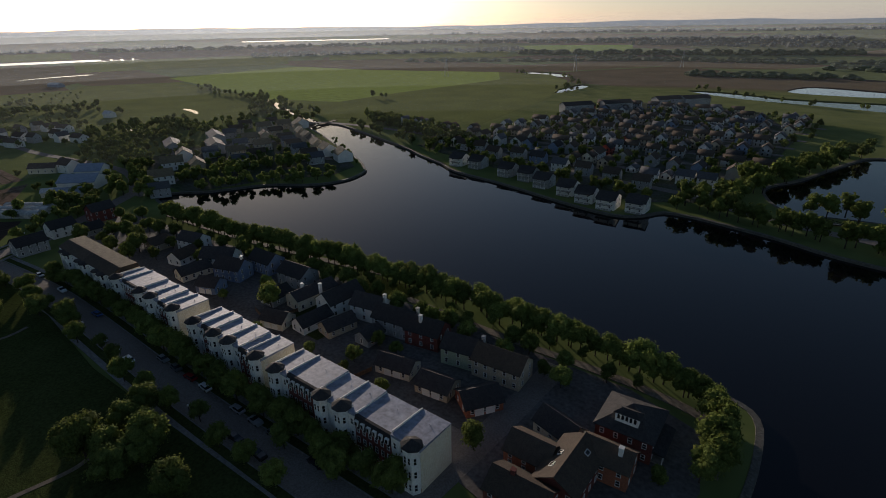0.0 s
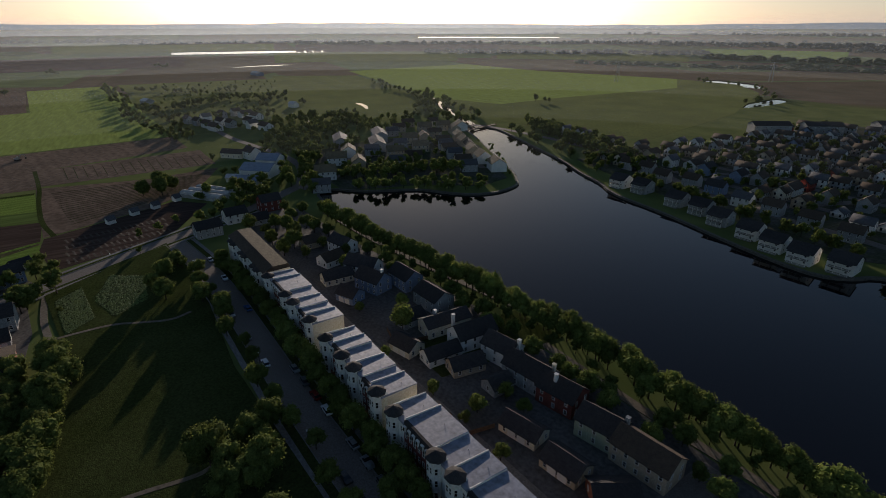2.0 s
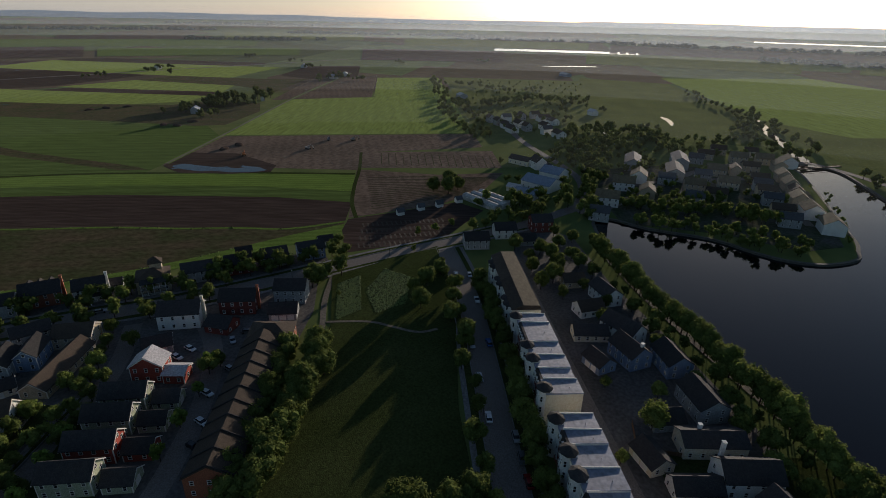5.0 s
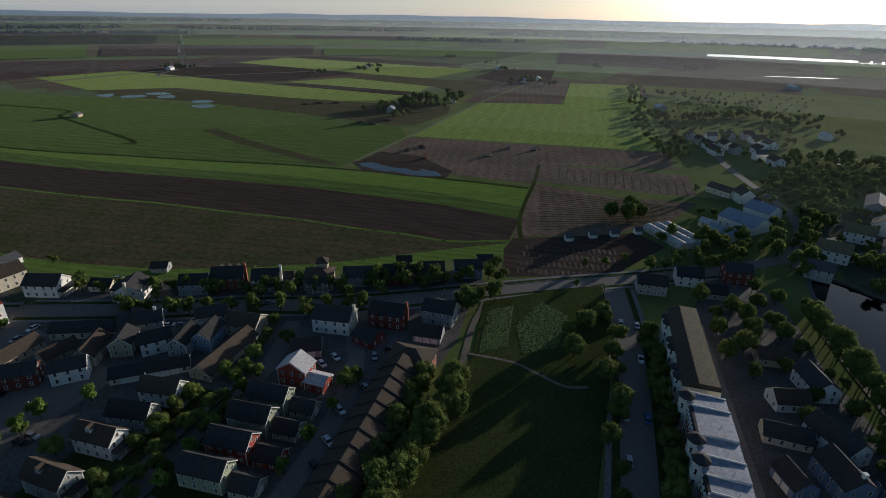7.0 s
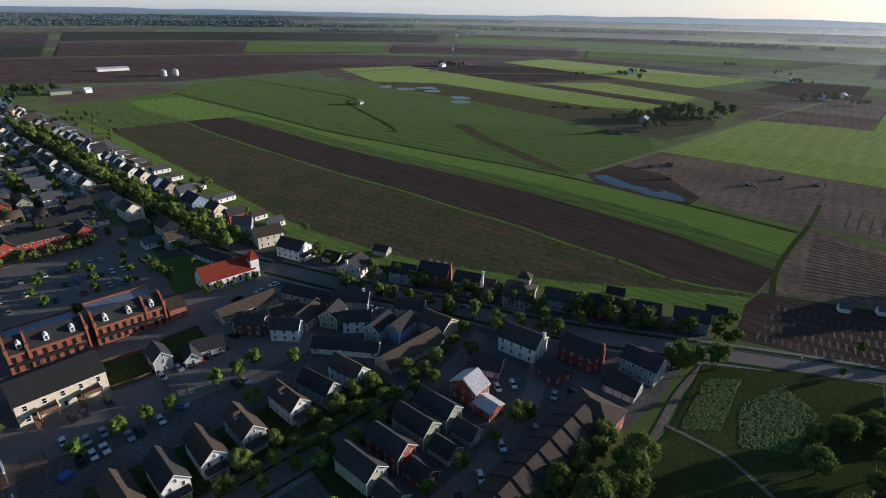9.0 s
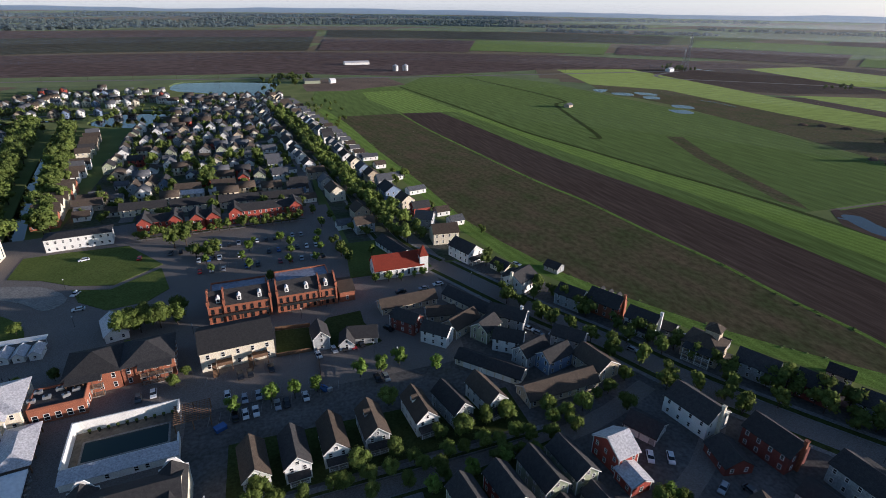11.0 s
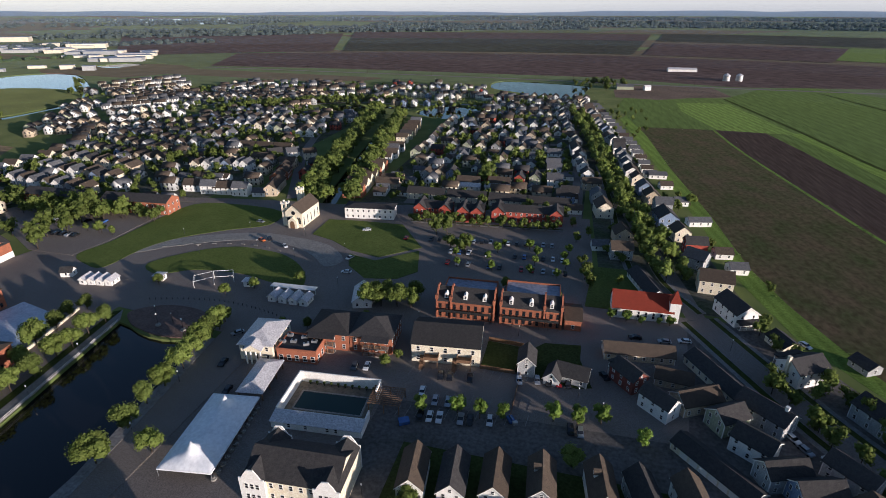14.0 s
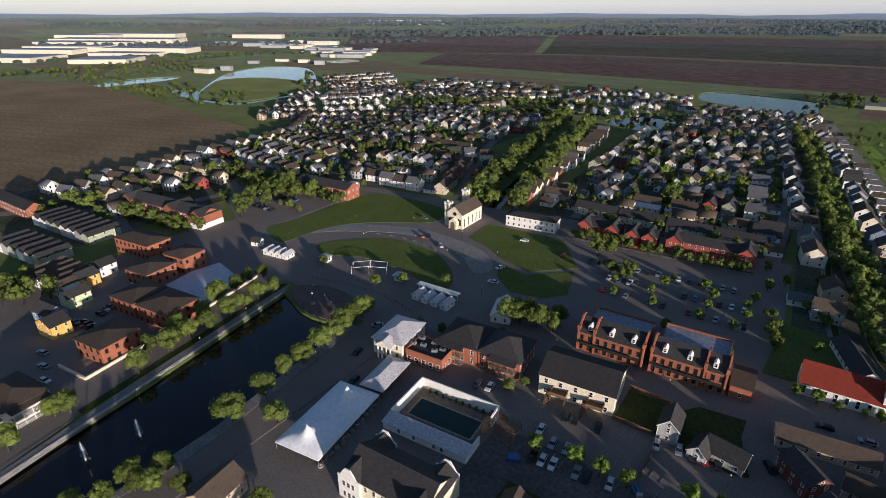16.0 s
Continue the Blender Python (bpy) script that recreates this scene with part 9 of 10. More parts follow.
# ---- cars ----
PAINT = {"white": mat("white_car_paint", (0.75, 0.75, 0.75), rough=0.25, spec=0.5), "silver": mat("silver_car_paint", (0.42, 0.43, 0.45), rough=0.3, metal=0.5), "black": mat("black_car_paint", (0.02, 0.02, 0.022), rough=0.25, spec=0.5),
         "red": mat("dark_red_car_paint", (0.25, 0.02, 0.02), rough=0.25, spec=0.5), "blue": mat("blue_car_paint", (0.05, 0.12, 0.32), rough=0.25, spec=0.5), "orange": mat("orange_car_paint", (0.75, 0.18, 0.04), rough=0.3, spec=0.5), "grey": mat("grey_car_paint", (0.12, 0.125, 0.13), rough=0.3, metal=0.3)}
CARS = {}


def car(x, y, ang, colour="silver", van=False, group="parked cars"):
    k = (colour, van)
    if k in CARS:
        return tagged(copy_thing(CARS[k], pose(x, y, 0.12, 0, 0, ang)), group=group)
    c = thing("car", x, y, ang, "%s %s standing parked on grey asphalt" % (colour, "pickup van" if van else "car"), "car", group, 0.12)
    bm = bmesh.new()
    h = 1.25 if van else 0.95
    side = [(-2.3, 0.35), (2.2, 0.35), (2.35, 0.62), (2.2, 0.85), (1.0, h), (-2.1, h), (-2.35, 0.8)]
    a = [bm.verts.new((px_, -0.88, z)) for px_, z in side]
    b = [bm.verts.new((px_, 0.88, z)) for px_, z in side]
    bm.faces.new(a)
    bm.faces.new(b[::-1])
    for i in range(len(side)):
        j = (i + 1) % len(side)
        bm.faces.new((a[j], a[i], b[i], b[j]))
    bmesh.ops.recalc_face_normals(bm, faces=bm.faces)
    part("body", bm, PAINT[colour], c)
    bm = bmesh.new()
    z0, z1 = h - 0.02, h + (0.6 if van else 0.5)
    lo = [(1.15, 0.82), (-2.0 if not van else -0.4, 0.82)]
    v = [bm.verts.new(p) for p in ((lo[0][0], -0.82, z0), (lo[0][0], 0.82, z0), (lo[1][0], 0.82, z0), (lo[1][0], -0.82, z0), (0.45, -0.66, z1), (0.45, 0.66, z1), (lo[1][0] + 0.6, 0.66, z1), (lo[1][0] + 0.6, -0.66, z1))]
    for q in ((0, 1, 5, 4), (1, 2, 6, 5), (2, 3, 7, 6), (3, 0, 4, 7)):
        bm.faces.new([v[i] for i in q])
    bm.faces.new((v[4], v[5], v[6], v[7])).material_index = 1
    bmesh.ops.recalc_face_normals(bm, faces=bm.faces)
    part("cabin", bm, [GLASS, PAINT[colour]], c, "glazed cabin with painted roof")
    wm = MESHES.get("wheel")
    if wm is None:
        bm = bmesh.new()
        cyl(bm, 0, 0, -0.11, 0.11, 0.34, n=10)
        wm = MESHES["wheel"] = finish("wheel", bm, RUBBER)
    for wx in (-1.45, 1.45):
        for wy in (-0.82, 0.82):
            put("wheel", wm, c, pose(wx, wy, 0.34, 90, 0, 0))
    CARS[k] = c
    return c


car_rnd = random.Random(3)


def car_row(p, q, n, ang, skip=0.25, group="parked cars"):
    for i in range(n):
        if car_rnd.random() < skip:
            continue
        u_ = i / max(1, n - 1)
        car(p[0] + (q[0] - p[0]) * u_, p[1] + (q[1] - p[1]) * u_, ang + car_rnd.uniform(-3, 3) + car_rnd.choice((0, 180)), car_rnd.choice(["white", "silver", "black", "grey", "white", "silver", "black", "red", "blue"]), car_rnd.random() < 0.2, group)


for x, y, c, v_ in ((-75.5, -122.5, "black", False), (-78.3, -122.8, "white", False), (-81.2, -123, "white", True), (-87.3, -124, "silver", True), (-90, -124.3, "black", False), (-95.6, -125.6, "white", False),
                    (-78, -130, "silver", False), (-82, -130.4, "silver", False), (-85, -130.6, "white", True), (-73, -133, "white", False), (-121, -127.5, "silver", False), (-118.3, -128, "black", False)):
    car(x, y, 96, c, v_)
for x, y, c in ((-76.5, -142, "black"), (-79.5, -142.3, "black"), (-86, -143, "black"), (-51.5, -140.5, "white"), (-47.5, -139.5, "grey")):
    car(x, y, 98, c)
for x, y, c in ((-101.5, -146, "white"), (-107, -147.6, "silver"), (-110.5, -147.6, "black"), (-113.6, -148, "red"), (-116.6, -148.4, "black")):
    car(x, y, 100, c)
for x, y, a, c in ((41, -225.5, 150, "orange"), (25.5, -221.5, 135, "white"), (-11.5, -217, 70, "white"), (-16, -203, 10, "white"), (38, -228, 130, "black"), (56, -248, 170, "silver"), (-6, -252, 20, "white"), (-4, -130, 98, "black"), (-14, -118, 98, "black"), (2, -147, 50, "silver")):
    car(x, y, a, c)
car_row((-30, -247), (-104, -256), 18, 92, 0.2)
car_row((-52, -236), (-110, -240), 14, 92, 0.25)
car_row((-48, -224), (-112, -226), 14, 92, 0.55)
car_row((-70, -207), (-112, -209), 8, 92, 0.5)
car_row((-77, 44.5), (-250, 22), 24, 187, 0.45)
car_row((-78, 38), (-250, 16), 20, 187, 0.6)
for x, y, a, c in ((-186, -72, 60, "white"), (-181, -74, 60, "white"), (-192, -60, 30, "silver"), (-198, -57, 100, "grey"), (-164, -56, 60, "white"), (-176, -54, 60, "silver"), (-152, -52, 60, "white"), (-143, -50, 60, "black"), (-178, -140, 120, "white"), (-185, -133, 120, "white"), (-180, -136, 120, "silver"), (-207, -117, 120, "silver"), (-203, -160, 120, "white"), (-197, -191, 120, "white"), (-230, -118, 40, "white"), (-128, -155, 120, "black"), (-139, -181, 6, "black"), (-149, -181, 6, "silver"), (-156, -183, 6, "white")):
    car(x, y, a, c)
car_row((58, -57), (85, -66), 7, 10, 0.3)
car_row((78, -86), (98, -82), 8, 98, 0.2)
car_row((112, -112), (128, -120), 7, 98, 0.2)
car_row((96, -90), (104, -105), 7, 8, 0.3)
car_row((150, -110), (160, -80), 6, 8, 0.4)
car_row((140, -225), (180, -222), 9, 95, 0.4)
car_row((126, -206), (160, -205), 9, 95, 0.5)
lift = thing("boom_lift", -101.5, -127.5, 120, "blue boom lift standing on the parking street", "lift")
bm = bmesh.new()
box(bm, -1.4, -0.9, 0.4, 1.4, 0.9, 1.2)
part("chassis", bm, PAINT["blue"], lift)
bm = bmesh.new()
beam(bm, (-1.5, 0, 1.4), (2.6, 0, 2.2), 0.18)
part("boom", bm, PAINT["blue"], lift)
bm = bmesh.new()
box(bm, 2.5, -0.7, 1.6, 3.4, 0.7, 2.6)
part("basket", bm, STEEL, lift)

# ---- street lamps ----
def lamp_mesh(h):
    k = ("lamp", h)
    if k not in MESHES:
        bm = bmesh.new()
        cyl(bm, 0, 0, 0, h, 0.08, 0.05, 6)
        g1 = finish("post", bm, IRON)
        bm = bmesh.new()
        cyl(bm, 0, 0, h, h + 0.5, 0.12, 0.22, 8)
        MESHES[k] = (g1, finish("globe", bm, WHITE))
    return MESHES[k]


def lamp(x, y, h=4.2):
    a, b = lamp_mesh(h)
    l = thing("street_lamp", x, y, 0, "black street lamp with a pale globe", "street lamp", "street lamps")
    put("post", a, l)
    put("globe", b, l)


for x, y in ((22, -236), (55, -237), (83, -220), (-6, -224), (-14, -212), (-18, -190), (62, -204), (38, -217), (15, -212), (3.5, -118), (0, -95), (43, -100), (47, -122), (30, -147), (40, -150), (-150, -118), (-127, -137), (-120, -142), (-60, -172), (-98, -172), (-140, -192), (-171, -182), (-205, -118), (-240, -54), (-268, -16), (-120, 30), (-160, 26), (-200, 22), (-300, 26), (-70, -92), (-110, -98)):
    lamp(x, y)
# bollards round the square
for i in range(30):
    b = thing("bollard", 52 - i * 2.2, -160 - 6 * math.sin(i / 29 * 3.14), 0, "short black bollard on the square", "bollard", "bollards")
    bm = MESHES.get("bollard")
    if bm is None:
        bb = bmesh.new()
        cyl(bb, 0, 0, 0, 0.95, 0.14, 0.11, 8)
        bm = MESHES["bollard"] = finish("post", bb, IRON)
    put("post", bm, b)
# benches on the drive
for i in range(9):
    a = i / 8
    b = thing("bench", 84 - a * 58, -206 - 13 * math.sin(a * 2.2), 20 - a * 40, "pale stone bench beside the drive", "bench", "benches")
    bm = bmesh.new()
    box(bm, -1.2, -0.3, 0.35, 1.2, 0.3, 0.5)
    part("seat", bm, CONCRETE, b)
    for sx in (-0.9, 0.9):
        bm = bmesh.new()
        box(bm, sx - 0.15, -0.25, 0, sx + 0.15, 0.25, 0.35)
        part("leg", bm, CONCRETE, b)
# statues' plinths on the canal plaza
for x, y in ((34, -144), (22.5, -143.5)):
    p = thing("plinth_lamp", x, y, 0, "lamp on a pale round stone plinth on the plaza", "lamp")
    bm = bmesh.new()
    cyl(bm, 0, 0, 0.3, 1.1, 1.1, 0.9, 12)
    part("plinth", bm, CONCRETE, p)
    bm = bmesh.new()
    cyl(bm, 0, 0, 1.1, 5.0, 0.09, 0.06, 6)
    part("post", bm, IRON, p)
    bm = bmesh.new()
    cyl(bm, 0, 0, 5.0, 5.6, 0.15, 0.28, 8)
    part("globe", bm, WHITE, p)

# fountains in the canal
SPRAY = mat("fountain_spray", (0.8, 0.82, 0.85), (0.6, 0.63, 0.68), scale=1.5, rough=0.6)
for x, y, h in ((19.5, -66, 6.2), (22.5, -53, 6.4)):
    f_ = thing("fountain", x, y, 0, "white fountain jet rising from the canal", "fountain", "canal fountains", WATER_Z)
    rnd = random.Random(int(x))
    bm = bmesh.new()
    for i in range(260):
        u_ = rnd.random()
        rr = 0.35 + 1.0 * (1 - u_)
        a = rnd.random() * 6.283
        q = rr * rnd.random()
        c0 = Vector((q * math.cos(a), q * math.sin(a), h * u_ * rnd.uniform(0.8, 1.0)))
        s_ = rnd.uniform(0.05, 0.14)
        d1 = Vector((rnd.gauss(0, 1), rnd.gauss(0, 1), rnd.gauss(0, 1))).normalized() * s_
        d2 = d1.cross(Vector((rnd.random(), rnd.random(), 1))).normalized() * s_
        bm.faces.new([bm.verts.new(c0 + e) for e in (d1, d2, -d1 - d2)])
    part("spray", bm, SPRAY, f_)
    bm = bmesh.new()
    cyl(bm, 0, 0, -0.1, h * 0.95, 0.22, 0.06, 8)
    part("jet", bm, SPRAY, f_)

# retaining wall and railing beside the canal terrace
tw = thing("terrace_wall", 0, 0, 0, "low cream retaining wall along the canal terrace", "wall")
for p, q in (((57, -68), (62, -96)), ((62, -96), (68, -126)), ((68, -126), (73, -146)), ((57, -68), (72, -66))):
    bm = bmesh.new()
    solid(bm, strip([p, q], 0.6), 0, 1.3)
    part("wall_length", bm, CREAM, tw)
rail = thing("railing", 0, 0, 0, "pale metal railing along the canal walk", "railing")
for i in range(26):
    y = -38 - i * 4.1
    x = 30.6 + (-(y + 36)) * 0.193
    bm = bmesh.new()
    cyl(bm, x, y, 0.2, 1.25, 0.06, n=6)
    part("post", bm, WHITE, rail)
for z in (0.7, 1.2):
    bm = bmesh.new()
    beam(bm, (30.6, -36, z), (51, -142.5, z), 0.04)
    part("rail", bm, WHITE, rail)

# ---- farm at the edge of the town ----
gh = thing("greenhouse", -354, 34, 41, "long ridged greenhouse of pale sheeting", "greenhouse")
for yy in (-6.4, 0, 6.4):
    bm = bmesh.new()
    sec = [(yy - 3.1, 0), (yy + 3.1, 0), (yy + 3.1, 2.0), (yy + 2.2, 3.2), (yy, 3.8), (yy - 2.2, 3.2), (yy - 3.1, 2.0)]
    extrude_x(bm, sec, -15, 15)
    b_ = part("bay", bm, GREENHOUSE, gh)
    for i in range(9):
        bm = bmesh.new()
        x = -14.9 + i * 3.7
        extrude_x(bm, [(yy - 3.2, 0), (yy + 3.2, 0), (yy + 3.2, 2.05), (yy + 2.25, 3.3), (yy, 3.92), (yy - 2.25, 3.3), (yy - 3.2, 2.05)], x - 0.07, x + 0.07)
        put("hoop", finish("hoop", bm, STEEL), b_)
for x, y, a, L, W, e, r_, wl, rf, lb in ((-366, 58, 60, 14, 9, 4, 6.5, "white", "bluegrey", "farm shed with a blue-grey metal roof"), (-388, 70, 50, 22, 16, 5, 8.6, "white", "bluegrey", "large barn with a wide blue-grey metal roof"), (-412, 82, 50, 16, 14, 5.5, 9, "white", "bluegrey", "barn wing with a blue-grey metal roof"),
                                          (-380, 52, 60, 10, 6, 3, 4.8, "cream", "metal", "small cream farm shed with metal roof"), (-441, 74, 20, 12, 9, 6, 9.4, "white", "dark", "white farmhouse with dark gables"), (-452, 62, 50, 18, 8, 4, 6.6, "cream", "dark", "long cream farm building"), (-434, 82, 20, 8, 6, 3.2, 5.4, "white", "dark", "low white farmhouse wing with dark roof"), (-462, 58, 20, 5, 4, 2.6, 4, "white", "dark", "small white outhouse beside the farm")):
    house(x, y, a, L, W, e, r_, wl, rf, 1 if e < 5.8 else 2, lb, "barn" if "barn" in lb else "farm_building", "barn" if "barn" in lb else "farm building", "farm by the town", sides="ns", step=4)
for x, y in ((-326, -18), (-335.6, -7), (-342.5, 3.5), (-352, 15)):
    house(x, y, 120, 4, 3.4, 2.4, 4.0, "white", "grey", 1, "small white garden hut", "hut", "hut", "garden huts", sides="n", step=5)
house(-449, -576, 30, 10, 7, 3, 5, "tan", "grey", 0, "lone weathered field barn", "barn", "barn")
# planted beds of the kitchen garden
BED = mat("planted_bed", (0.04, 0.04, 0.022), (0.075, 0.042, 0.032), scale=0.8, fine=3, bump=0.5)
for r_ in range(4):
    for i in range(18):
        x, y = -279 - r_ * 9.5 - i * 0.72, -33 + i * 2.5 + r_ * -1.0
        b_ = thing("garden_bed", x, y, 106 + (i * 7 + r_ * 3) % 5 - 2, "raised garden bed with young plants", "garden bed", "kitchen garden beds")
        bm = bmesh.new()
        box(bm, -0.45, -2.9 - (i * 5 % 3) * 0.2, 0.01, 0.45, 3.0, 0.07)
        part("soil", bm, BED, b_)
# furrows of the plots
for k in range(17):
    sheet("furrow", strip([(-334 - k * 4.4, -36 - k * 1.0), (-368 - k * 2.6, 18 + k * 1.2)], 0.6), WEEDS, label="dark planted furrow across a garden plot", category="furrow", top=0.13)
for k in range(16):
    sheet("furrow", strip([(-437, -46 + k * 5.8), (-474, -52 + k * 6.0)], 0.6), WEEDS, label="dark planted furrow across a garden plot", category="furrow", top=0.13)
for k in range(3):
    tree_row([(-322 - k * 5, -42 - k * 0.6), (-412 - k * 3, -57 + k * 2)], 22, "young", 0.38, 0.4, "shrub rows", "small shrub in a planted row")
# wild planting in the park
WILD = mat("tall_wild_planting", (0.15, 0.20, 0.045), (0.09, 0.135, 0.032), scale=0.6, fine=3, bump=0.4, bscale=1.5)


def wild(poly, seed, n, label="bed of tall wild grasses in the park", m=WILD):
    rnd = random.Random(seed)
    vs, fs = [], []
    xs, ys = [p[0] for p in poly], [p[1] for p in poly]
    tries = 0
    while len(fs) < n * 3 and tries < n * 6:
        tries += 1
        x, y = rnd.uniform(min(xs), max(xs)), rnd.uniform(min(ys), max(ys))
        inside = False
        for i in range(len(poly)):
            (x1, y1), (x2, y2) = poly[i - 1], poly[i]
            if (y1 > y) != (y2 > y) and x < (x2 - x1) * (y - y1) / (y2 - y1) + x1:
                inside = not inside
        if not inside:
            continue
        h_, r0, b0 = rnd.uniform(0.12, 0.42), rnd.uniform(0.5, 1.2), len(vs)
        for j in range(3):
            a = 2.094 * j + rnd.random()
            vs.append((x + r0 * math.cos(a), y + r0 * math.sin(a), 0.1))
        vs.append((x + rnd.gauss(0, 0.2), y + rnd.gauss(0, 0.2), 0.1 + h_))
        fs += [(b0, b0 + 1, b0 + 3), (b0 + 1, b0 + 2, b0 + 3), (b0 + 2, b0, b0 + 3)]
    me = bpy.data.meshes.new("wild_planting")
    me.from_pydata(vs, [], fs)
    me.materials.append(m)
    tagged(new("wild_planting", me), label, "planting", "", "stuff")


wild([(-209, -28), (-238, -34), (-246, -26), (-217, -20)], 1, 2600)
wild([(-233, -21), (-254, -16), (-247, -4), (-224, -3), (-215, -14)], 2, 3600)
wild(beside(EDGE_GRASS, 1.2) + beside(EDGE_GRASS, -1.2)[::-1], 3, 420, "scrub along the field edge", WILD)
wild(beside(EDGE_WEEDS, 1.3) + beside(EDGE_WEEDS, -1.3)[::-1], 5, 420, "tall weeds along a field ditch", MEADOW)
# ---- sheds, silos and warehouses far off ----
SHEDS = [(1900, -960, 33, 420, 105, 11), (1830, -830, 33, 300, 80, 11), (1480, -520, 31, 170, 120, 10), (1540, -810, 30, 390, 80, 11), (1262, -628, 40, 125, 100, 9), (1400, -740, 30, 180, 55, 9), (1640, -640, 30, 200, 60, 10), (2120, -960, 33, 210, 70, 13), (2060, -1120, 33, 300, 80, 14), (1680, -720, 33, 230, 70, 12), (1720, -1390, 33, 190, 40, 13), (1300, -1330, 33, 100, 36, 11), (1545, -1130, 33, 60, 30, 9), (1425, -1150, 33, 62, 30, 9), (1390, -1310, 33, 60, 30, 11), (868, -622, 10, 40, 13, 8), (875, -676, 30, 21, 12, 8), (821, -872, 32, 21, 12, 8), (963, -804, 30, 24, 10, 5), (952, -875, 30, 30, 10, 5), (884, -882, 32, 24, 12, 7)]
shed_rnd = random.Random(9)
for i in range(30):
    u_, v_ = shed_rnd.random(), shed_rnd.random()
    SHEDS.append((850 + 560 * u_ + 160 * v_, -1010 - 120 * u_ - 260 * v_, 30 + shed_rnd.choice((0, 90)), shed_rnd.uniform(26, 80), shed_rnd.uniform(18, 40), shed_rnd.uniform(5, 9)))
for x, y, a, L, W, h_ in SHEDS:
    w_ = thing("warehouse", x, y, a, "long pale flat-roofed warehouse far off", "warehouse", "warehouses")
    w_.location.z = land_height(x, y)
    bm = bmesh.new()
    box(bm, -L / 2, -W / 2, -2, L / 2, W / 2, h_)
    part("wall", bm, SIDING["grey"] if int(x) % 2 else CREAM, w_)
    bm = bmesh.new()
    box(bm, -L / 2 - 0.5, -W / 2 - 0.5, h_, L / 2 + 0.5, W / 2 + 0.5, h_ + 0.8)
    part("roof", bm, ROOFS["membrane"], w_)
for x, y, n in ((-335, -1014, 2),):
    for i in range(n):
        s_ = thing("silo", x - i * 20, y - i * 3, 0, "round steel grain silo with a conical roof", "silo", "grain silos")
        bm = bmesh.new()
        cyl(bm, 0, 0, 0, 9, 5.5, n=16)
        part("drum", bm, STEEL, s_)
        bm = bmesh.new()
        cyl(bm, 0, 0, 9, 12, 5.7, 0.5, 16)
        part("roof", bm, ROOFS["metal"], s_)
for x, y, a, L, W, c in ((-284, -1148, 4, 52, 12, "white"), (-167, -867, 4, 24, 14, "green"), (-198, -862, 30, 10, 5, "white"), (-1080, -215, 10, 18, 10, "white"), (-1030, -225, 60, 14, 9, "white"), (-1120, -600, 10, 20, 10, "white"), (-748, -252, 20, 12, 5, "white"), (-640, -290, 20, 16, 9, "grey"), (-870, -905, 20, 16, 10, "white"), (-1240, -340, 10, 24, 12, "white"), (-820, 10, 20, 16, 12, "grey"), (-1180, 215, 20, 30, 12, "blue"), (-700, 170, 20, 12, 8, "white")):
    house(x, y, a, L, W, 4.5, 7.2, c, "metal" if c != "green" else "grey", 0, "farm building standing among distant fields", "farm_building", "farm building", "distant farmsteads")
# power line poles along the far road
for i in range(26):
    u_ = i / 25
    x, y = (650 - 1540 * u_), (-972 + 60 * u_)
    p_ = thing("power_pole", x, y, 0, "wooden power pole with a crossarm beside the far road", "power pole", "power poles")
    if "pole" not in MESHES:
        bm = bmesh.new()
        cyl(bm, 0, 0, 0, 12, 0.22, 0.15, 6)
        MESHES["pole"] = finish("pole", bm, BARK)
        bm = bmesh.new()
        box(bm, -1.3, -0.1, 11, 1.3, 0.1, 11.25)
        MESHES["crossarm"] = finish("crossarm", bm, BARK)
    put("pole", MESHES["pole"], p_)
    put("crossarm", MESHES["crossarm"], p_)


def pylon(x, y, h_=34.0):
    p_ = thing("pylon", x, y, 20, "grey lattice power pylon in the fields", "pylon", "pylons")
    for sx, sy in ((-1, -1), (1, -1), (1, 1), (-1, 1)):
        bm = bmesh.new()
        beam(bm, (sx * 3, sy * 3, 0), (sx * 0.5, sy * 0.5, h_), 0.2)
        part("leg", bm, STEEL, p_)
    for z in (h_ * 0.72, h_ * 0.84, h_ * 0.96):
        bm = bmesh.new()
        beam(bm, (-6, 0, z), (6, 0, z), 0.22)
        part("crossarm", bm, STEEL, p_)


for x, y in ((-905, -900), (-985, -1000), (-740, 760), (-600, 990), (-470, 1200)):
    pylon(x, y, 66 if x == -905 else 34)
# footbridges
br = thing("footbridge", -468, 300, 110, "low timber footbridge across the channel", "bridge")
bm = bmesh.new()
box(bm, -24, -1.6, 0.2, 24, 1.6, 0.5)
part("deck", bm, BROWNWOOD, br)
for sy in (-1.5, 1.5):
    bm = bmesh.new()
    beam(bm, (-24, sy, 1.5), (24, sy, 1.5), 0.08)
    part("rail", bm, BROWNWOOD, br)
br = thing("footbridge", -42, 292, 25, "dark arched steel footbridge between lake and pond", "bridge")
bm = bmesh.new()
box(bm, -14, -1.5, 0.4, 14, 1.5, 0.7)
part("deck", bm, IRON, br)
for sy in (-1.5, 1.5):
    for i in range(10):
        bm = bmesh.new()
        x0, x1 = -14 + i * 2.8, -11.2 + i * 2.8
        beam(bm, (x0, sy, 0.8 + 2.2 * math.sin((x0 + 14) / 28 * math.pi)), (x1, sy, 0.8 + 2.2 * math.sin((x1 + 14) / 28 * math.pi)), 0.12)
        part("arch_bar", bm, IRON, br)


# blue waste container, timber fences and roof plant in the town centre
skip = thing("waste_container", -71.7, -118.9, 30, "blue steel waste container standing by the pergola", "container")
bm = bmesh.new()
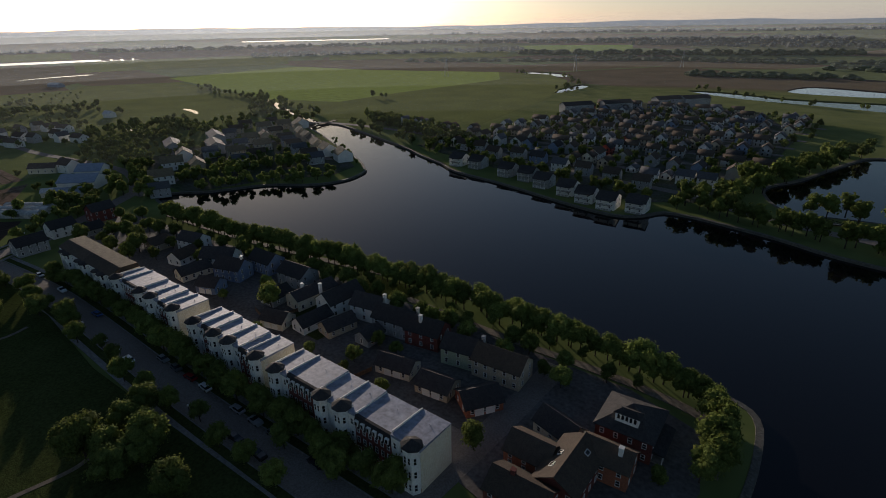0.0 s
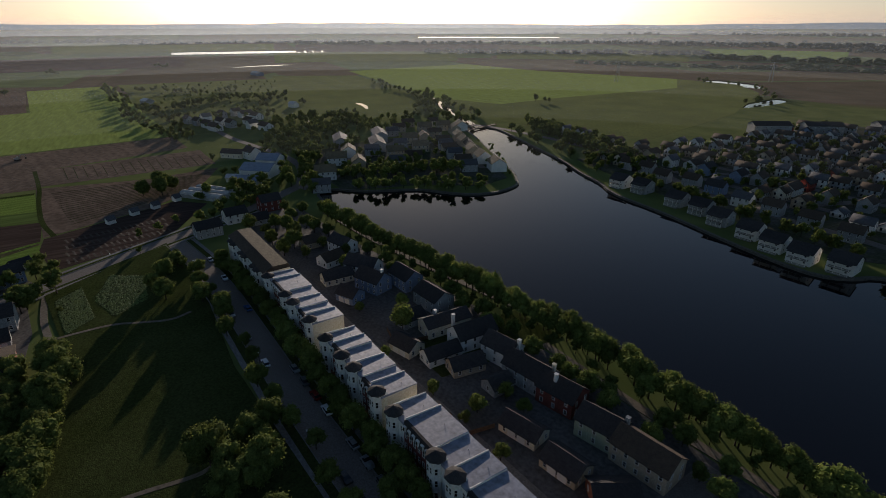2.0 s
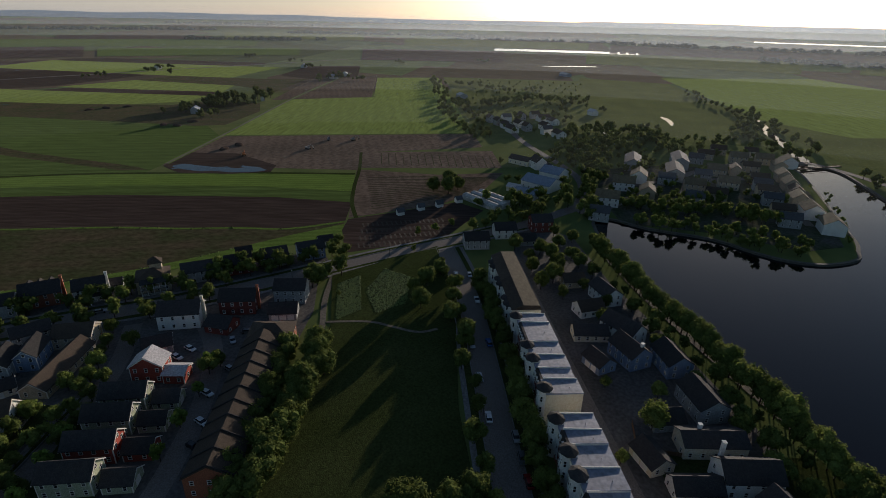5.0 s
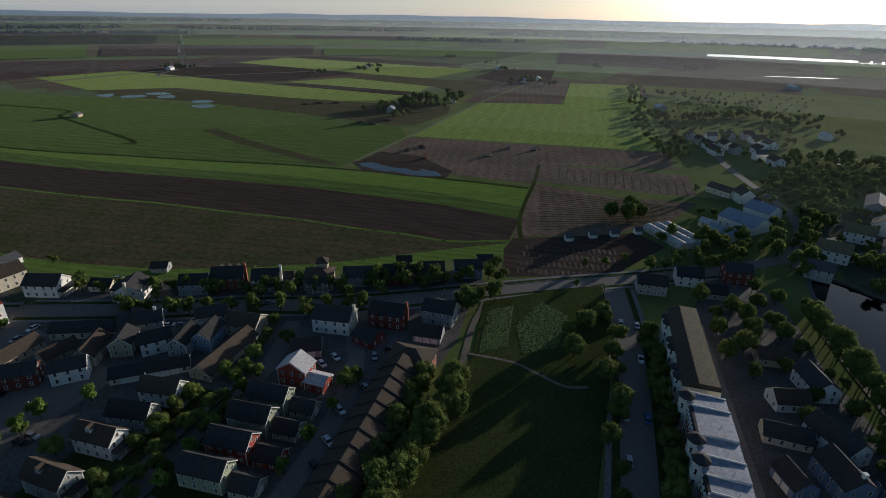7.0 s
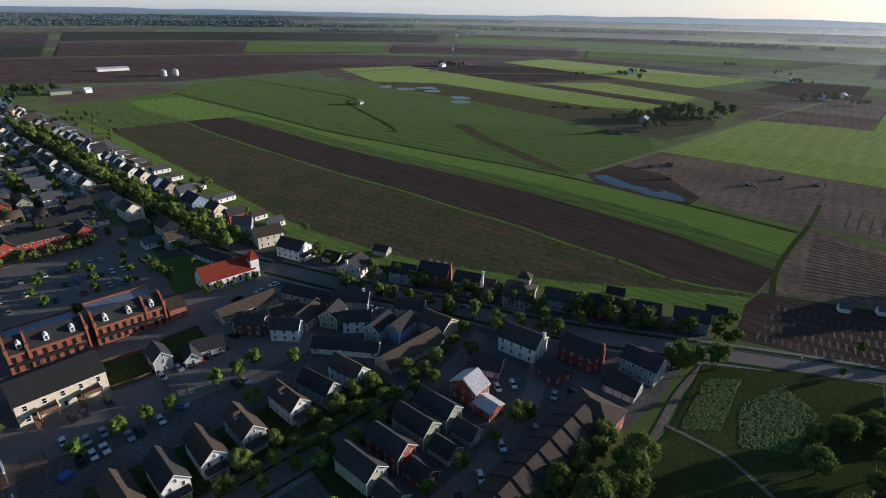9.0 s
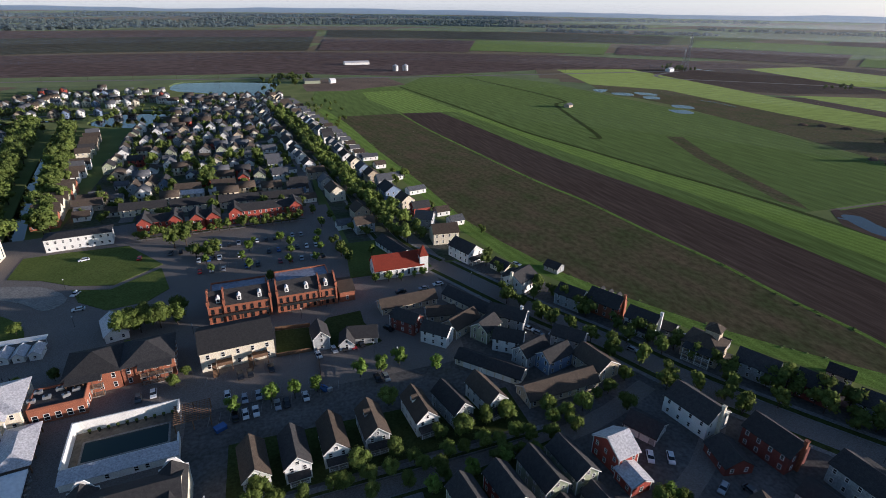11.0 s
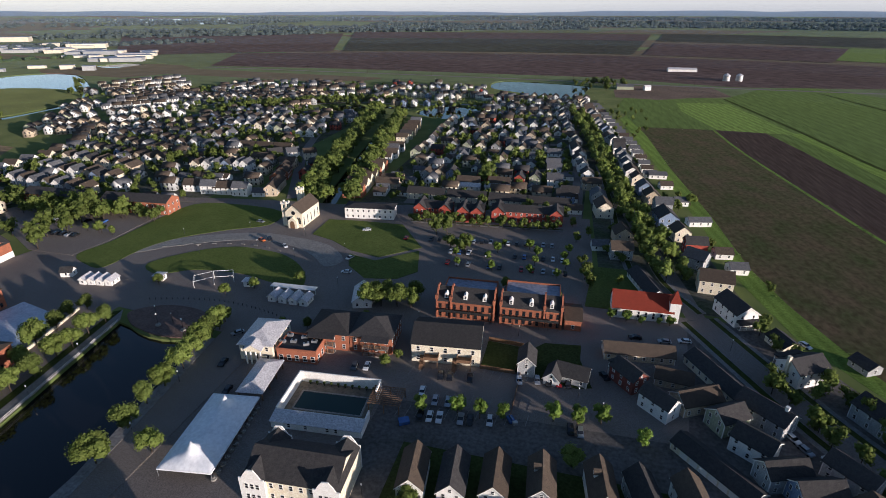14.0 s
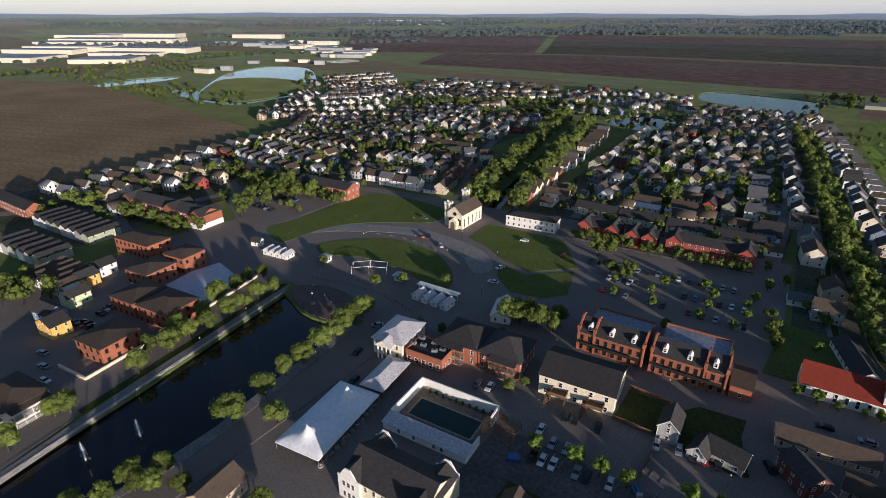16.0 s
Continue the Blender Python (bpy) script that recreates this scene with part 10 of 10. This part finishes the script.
extrude_x(bm, [(-0.9, 0.1), (0.9, 0.1), (1.1, 1.3), (-1.1, 1.3)], -1.5, 1.5)
part("body", bm, PAINT["blue"], skip)
bm = bmesh.new()
box(bm, -1.55, -1.15, 1.3, 1.55, 1.15, 1.42)
part("lid", bm, PAINT["blue"], skip)


def board_fence(pts, h=1.7, label="brown timber board fence round a yard"):
    """Posts with boards between them."""
    f = thing("fence", pts[0][0], pts[0][1], 0, label, "fence")
    o = Vector(pts[0])
    for p, q in zip(pts, pts[1:]):
        p, q = Vector(p) - o, Vector(q) - o
        n = max(1, int((q - p).length / 2.4))
        for i in range(n):
            a, b = p.lerp(q, i / n), p.lerp(q, (i + 1) / n)
            bm = bmesh.new()
            solid(bm, strip([tuple(a), tuple(b)], 0.06), 0.1, h)
            part("panel", bm, BROWNWOOD, f)
            bm = bmesh.new()
            box(bm, a.x - 0.07, a.y - 0.07, 0, a.x + 0.07, a.y + 0.07, h + 0.15)
            part("post", bm, BROWNWOOD, f)


board_fence([(-88, -149.5), (-99.5, -149.5), (-100.5, -165.5), (-88, -166.5)])
board_fence([(-101, -128), (-101.5, -150)])
board_fence([(-160, 68), (-150, 66.5), (-148, 80)], 1.5, "pale board fence in a back yard")
board_fence([(-112, 66), (-104, 65), (-103, 74)], 1.5, "pale board fence in a back yard")


# heaps of earth on the bare ground
for i, (x, y) in enumerate([(-471, -184), (-487, -178), (-653, -403), (-665, -385), (-638, -413), (-565, -287), (-563, -272), (-585, -267)]):
    h_ = thing("earth_mound", x, y, i * 40, "heap of dark loose earth on bare ground", "mound", "earth mounds")
    bm = bmesh.new()
    bmesh.ops.create_icosphere(bm, subdivisions=2, radius=1.0)
    for v in bm.verts:
        v.co = Vector((v.co.x * 6, v.co.y * 3.4, max(-0.2, v.co.z * 2.2 + 0.5 * noise.noise(v.co * 2 + Vector((i, 0, 0))))))
    part("earth", bm, SOIL, h_)


# machines at work on the bare field
DIGGER = [mat("digger_paint_orange", (0.42, 0.13, 0.03), rough=0.5, scale=2), mat("digger_paint_grey", (0.3, 0.29, 0.27), rough=0.5, scale=2)]


def digger(x, y, ang, paint, label):
    """A tracked digger with a slewing house, cab, boom and bucket."""
    d = thing("excavator", x, y, ang, label, "excavator", "machines on the field")
    for s in (-1, 1):
        bm = bmesh.new()
        box(bm, -2.1, s * 1.1 - 0.3, 0.25, 2.1, s * 1.1 + 0.3, 0.8)
        box(bm, -1.75, s * 1.1 - 0.29, 0.02, 1.75, s * 1.1 + 0.29, 0.96)
        part("track", bm, RUBBER, d)
    bm = bmesh.new()
    box(bm, -0.8, -0.8, 0.7, 0.8, 0.8, 1.1)
    box(bm, -2.2, -1.25, 1.1, 1.1, 1.25, 1.55)
    box(bm, -2.3, -1.2, 1.55, -0.6, 1.2, 2.15)
    part("body", bm, paint, d)
    bm = bmesh.new()
    box(bm, -0.4, 0.2, 1.55, 1.1, 1.2, 2.95)
    cab = part("cab", bm, paint, d)
    bm = bmesh.new()
    box(bm, 1.1, 0.3, 1.9, 1.13, 1.1, 2.8)
    box(bm, -0.25, 1.2, 1.9, 0.95, 1.23, 2.8)
    part("window", bm, GLASS, cab)
    bm = bmesh.new()
    for (x0, z0), (x1, z1) in (((0.9, 1.5), (2.6, 4.0)), ((2.6, 4.0), (4.6, 3.9)), ((4.6, 4.2), (5.6, 1.6))):
        a, b = Vector((x0, 0, z0)), Vector((x1, 0, z1))
        w = (b - a).normalized().cross(Vector((0, 1, 0))) * 0.24
        v = [bm.verts.new(p + Vector((0, s, 0))) for s in (-0.4, 0.0) for p in (a - w, b - w, b + w, a + w)]
        for q in ((0, 1, 2, 3), (7, 6, 5, 4), (0, 4, 5, 1), (1, 5, 6, 2), (2, 6, 7, 3), (3, 7, 4, 0)):
            bm.faces.new([v[k] for k in q])
    bmesh.ops.recalc_face_normals(bm, faces=bm.faces)
    part("boom", bm, paint, d)
    bm = bmesh.new()
    v = [bm.verts.new((px, sy, pz)) for sy in (-0.75, 0.35) for px, pz in ((5.2, 1.7), (5.9, 1.7), (5.6, 0.6), (4.8, 0.75))]
    for q in ((0, 1, 2, 3), (7, 6, 5, 4), (0, 4, 5, 1), (1, 5, 6, 2), (2, 6, 7, 3), (3, 7, 4, 0)):
        bm.faces.new([v[k] for k in q])
    bmesh.ops.recalc_face_normals(bm, faces=bm.faces)
    part("bucket", bm, RUBBER, d)


digger(-450.5, -158.8, 200, DIGGER[0], "orange tracked excavator beside a flooded pit")
digger(-479.6, -115.3, 70, DIGGER[1], "grey tracked excavator parked on bare soil")
digger(-518.9, -84.8, 120, DIGGER[1], "grey tracked excavator parked on bare soil")
digger(-516.8, -106.9, 15, DIGGER[1], "grey tracked excavator parked on bare soil")
